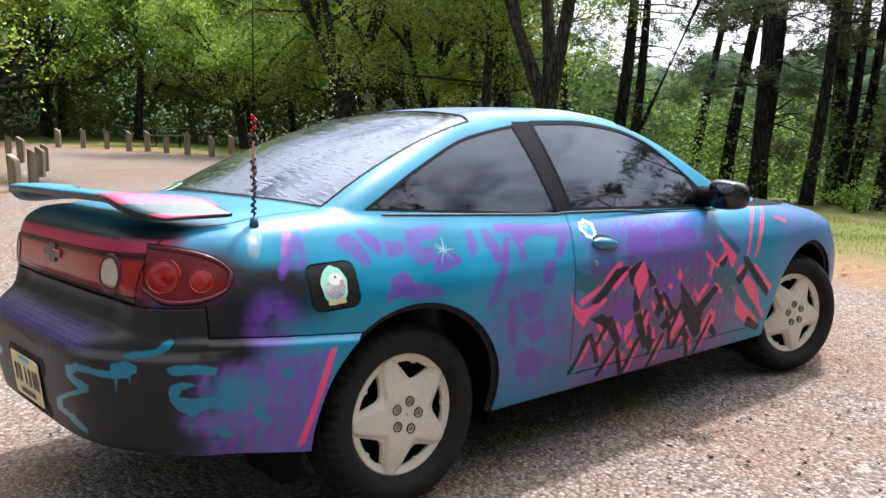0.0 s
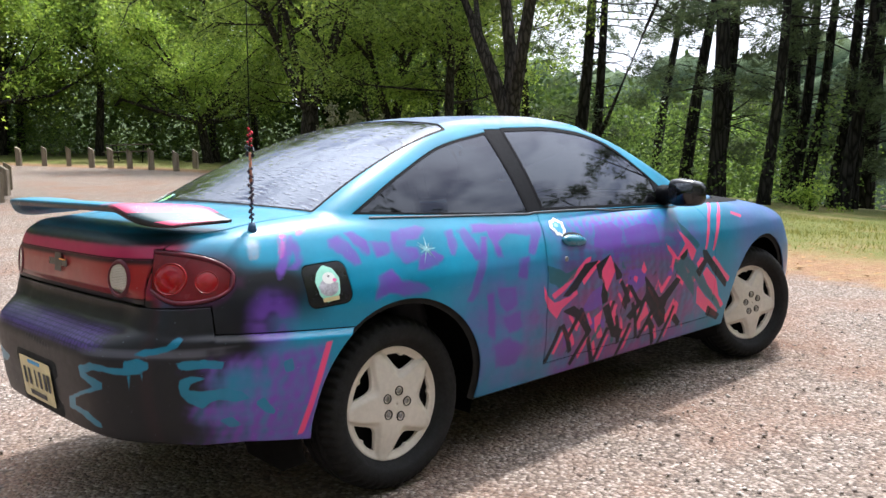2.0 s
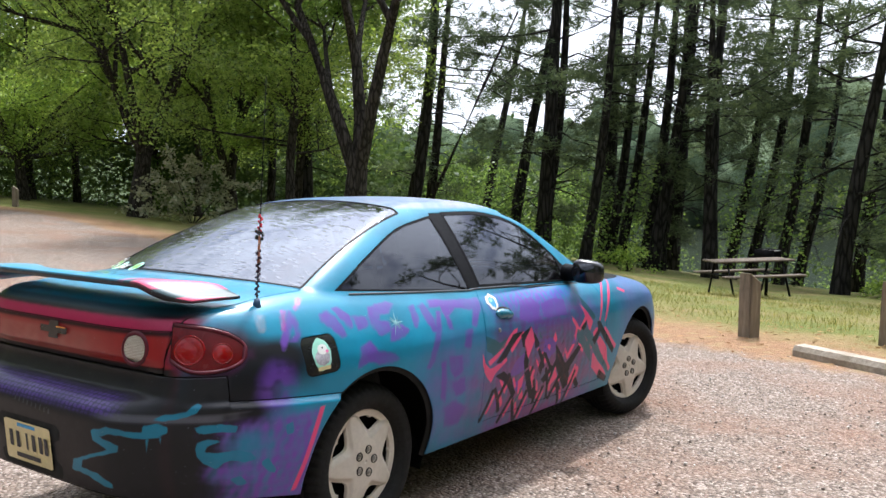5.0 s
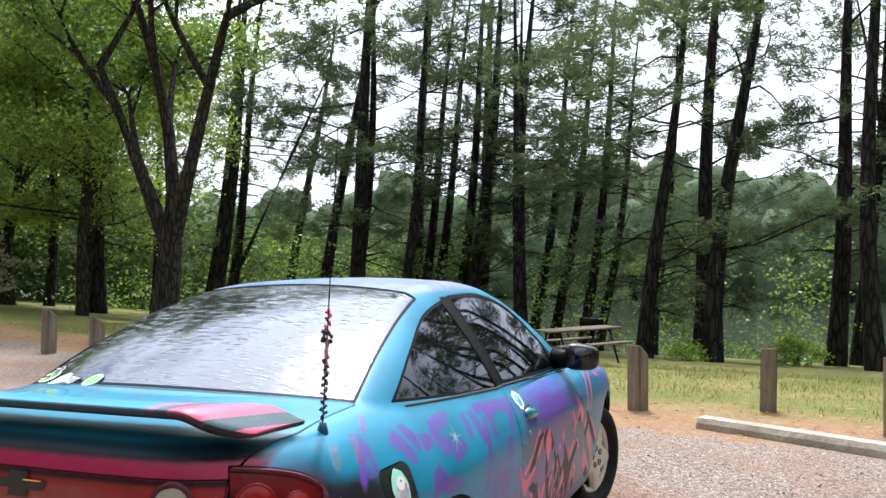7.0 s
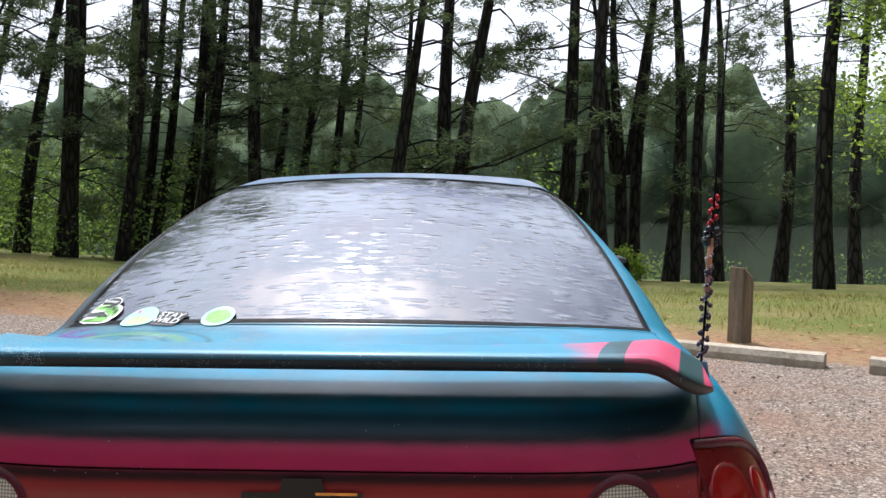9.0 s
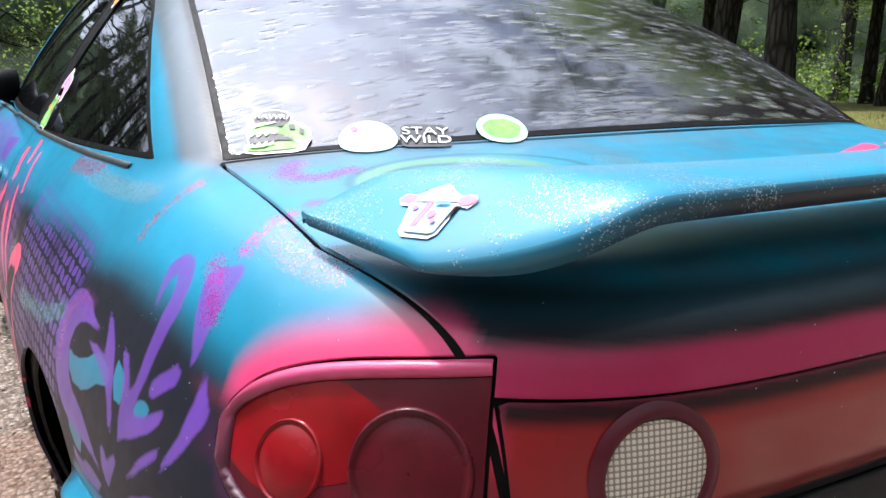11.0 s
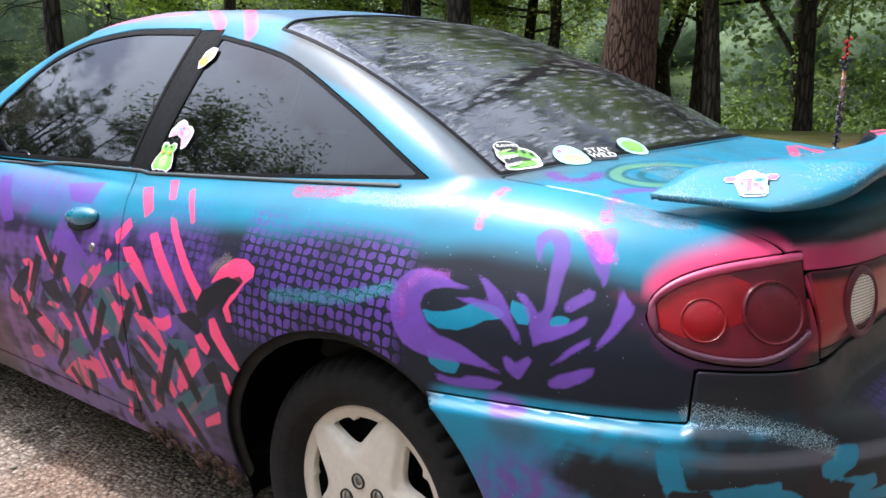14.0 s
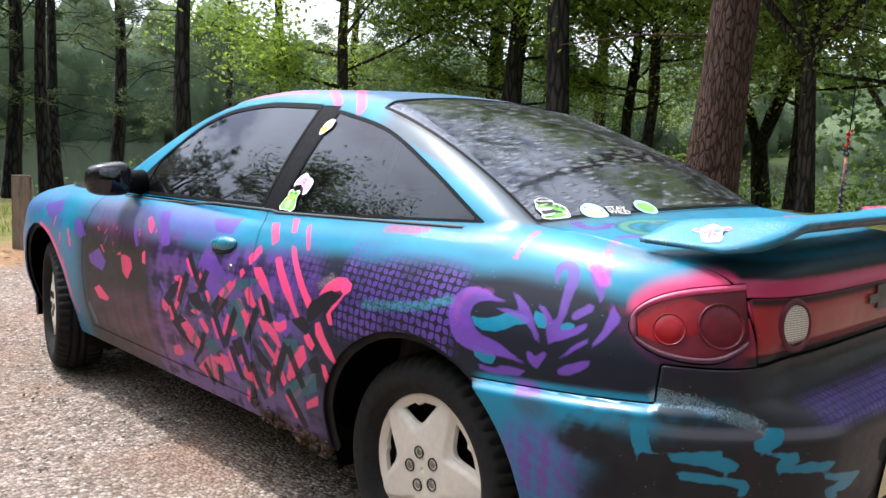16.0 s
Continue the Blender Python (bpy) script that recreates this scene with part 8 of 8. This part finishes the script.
def make_table():
    """Park picnic table: plank top and benches on bent pipe frames."""
    root = tagged(new("picnic_table"), "weathered plank picnic table on grass under the pines", "picnic table", "picnic tables")
    for k, y in enumerate((-.30, -.15, 0, .15, .30)):
        bm = bmesh.new()
        box(bm, (1.85, .14, .04), (0, y, .75), bevel=.006)
        part("top_plank", bm, WOOD_TABLE, root)
    for y in (-.72, .72):
        for o in (-.07, .07):
            bm = bmesh.new()
            box(bm, (1.85, .13, .04), (0, y + o, .45), bevel=.006)
            part("bench_plank", bm, WOOD_TABLE, root)
    for x in (-.65, .65):
        bm = bmesh.new()
        for a, b in (((x, -.72, .42), (x, .72, .42)), ((x, -.3, .72), (x, -.62, -.02)), ((x, .3, .72), (x, .62, -.02)), ((x, -.33, .72), (x, .33, .72))):
            cylinder(bm, a, b, .024, .024, 10)
        part("pipe_frame", bm, MATS["black_trim"], root)
    return root


table = make_table()
table.matrix_basis = Matrix.Translation((15.4, 2.15, ground_z(15.4, 2.15) + .06)) @ Matrix.Rotation(radians(-46), 4, "Z") @ Matrix.Rotation(radians(-2), 4, "Y") @ Matrix.Scale(.9, 4)
copy_thing(table, Matrix.Translation((12.6, 30.2, ground_z(12.6, 30.2))) @ Matrix.Rotation(radians(-38), 4, "Z"))

# park grill behind the table
grill = tagged(new("park_grill"), "black steel pedestal grill behind the picnic table", "grill")
bm = bmesh.new()
cylinder(bm, (0, 0, -.1), (0, 0, .75), .035, .035, 12)
part("post", bm, MATS["black_trim"], grill)
bm = bmesh.new()
box(bm, (.55, .42, .03), (0, 0, .78), bevel=.006)
for s in (-1, 1):
    box(bm, (.02, .42, .24), (.27 * s, 0, .89), bevel=.004)
box(bm, (.55, .02, .24), (0, .2, .89), bevel=.004)
part("firebox", bm, MATS["black_trim"], grill)
for k in range(9):
    bm = bmesh.new()
    cylinder(bm, (-.24 + .06 * k, -.2, .98), (-.24 + .06 * k, .2, .98), .008, .008, 6)
    part("grate_bar", bm, MATS["steel"], grill)
grill.matrix_basis = Matrix.Translation((16.9, 2.2, ground_z(16.9, 2.2)))


# ---- loose stones on the lot ----
def loose_stones():
    rs = np.random.RandomState(12)
    n = 22000
    r = 1.2 + 6.0 * rs.uniform(0, 1, n) ** .8
    a = rs.uniform(0, 2 * np.pi, n)
    x, y = .3 + r * np.cos(a) * 1.05, r * np.sin(a) * .95
    ok = ((np.abs(y) > .55) | (x < -.6)) & (.93 * x - .36 * y < 5.6)
    x, y = x[ok], y[ok]
    n = len(x)
    s = .0045 + .010 * rs.uniform(0, 1, n) ** 3
    unit = np.array([(1, 0, 0), (0, 1, 0), (-1, 0, 0), (0, -1, 0), (0, 0, 1), (0, 0, -1)], float)
    V = unit[None] * rs.uniform(.6, 1.3, (n, 6, 1)) * np.stack([s, s * rs.uniform(.6, 1, n), s * rs.uniform(.35, .7, n)], 1)[:, None]
    V[:, :4, 2] += rs.uniform(-.3, .3, (n, 4)) * s[:, None]
    t = rs.uniform(0, 6.28, n)
    c, d = np.cos(t)[:, None], np.sin(t)[:, None]
    V = np.stack([V[..., 0] * c - V[..., 1] * d, V[..., 0] * d + V[..., 1] * c, V[..., 2]], -1)
    V += np.stack([x, y, terrain(x, y) + s * .2], 1)[:, None]
    tri = np.array([(0, 1, 4), (1, 2, 4), (2, 3, 4), (3, 0, 4), (1, 0, 5), (2, 1, 5), (3, 2, 5), (0, 3, 5)])
    F = (tri[None] + 6 * np.arange(n)[:, None, None]).reshape(-1, 3)
    m = Nodes("stones")
    geo = m.node("NewGeometry")
    tone = m.ramp(geo.outputs["Random Per Island"], (.0, (.10, .078, .062)), (.35, (.22, .175, .145)), (.75, (.35, .305, .265)), (1.0, (.60, .56, .51)))
    m.set(Base_Color=tone, Roughness=.9)
    ob = cloud_object("gravel", V.reshape(-1, 3), F, m.mat, None)
    tagged(ob, "loose grey and tan gravel stones on the lot", "gravel", kind="stuff")


loose_stones()


# ---- dry grass on the verge, needles and bark bits in the litter ----
def verge_points(rs, n, lo, hi):
    """Places outside the gravel's edge, between two distances from it."""
    x, y = rs.uniform(4, 20, n), rs.uniform(-12, 13, n)
    e = np.maximum(.93 * x - .36 * y, x - .256 * y + .1) - 5.7
    ok = (e > lo + rs.uniform(0, .9, n)) & (e < hi)
    return x[ok], y[ok]


def dry_grass():
    rs = np.random.RandomState(31)
    x, y = verge_points(rs, 42000, 1.6, 11)
    n = len(x)
    h = rs.uniform(.03, .10, n) * (.6 + .8 * (np.sin(x * 1.7) * np.cos(y * 1.3) > .1))
    t = rs.uniform(0, 6.283, n)
    base = np.stack([x, y, terrain(x, y) - .01], 1)
    side = np.stack([np.cos(t), np.sin(t), 0 * t], 1) * (.004 + .004 * rs.rand(n))[:, None]
    tip = base + np.stack([rs.normal(0, .4, n) * h, rs.normal(0, .4, n) * h, h], 1)
    V = np.stack([base - side, base + side, tip], 1).reshape(-1, 3)
    m = leaf_mat("grass_blades", (.10, .125, .032), (.34, .31, .13), .35, .0)
    tagged(cloud_object("grass", V, np.arange(n * 3).reshape(-1, 3), m, None), "short dry yellow-green grass on the verge", "grass", kind="stuff")


def needle_litter():
    rs = np.random.RandomState(32)
    x, y = verge_points(rs, 26000, -.25, 2.6)
    n = len(x)
    t, s = rs.uniform(0, 6.283, n), rs.uniform(.012, .05, n)
    along = np.stack([np.cos(t), np.sin(t), rs.uniform(-.1, .25, n)], 1) * s[:, None]
    across = np.stack([-np.sin(t), np.cos(t), rs.uniform(-.5, .5, n)], 1) * (s * rs.uniform(.08, .4, n))[:, None]
    c = np.stack([x, y, terrain(x, y) + .012], 1)
    V = np.stack([c - along, c + across, c + along, c - across], 1).reshape(-1, 3)
    m = leaf_mat("dead_needles", (.12, .060, .030), (.42, .27, .15), .15, .0)
    tagged(cloud_object("needle_litter", V, np.arange(n * 4).reshape(-1, 4), m, None), "orange-brown pine needles and leaf litter", "litter", kind="stuff")


dry_grass()
needle_litter()
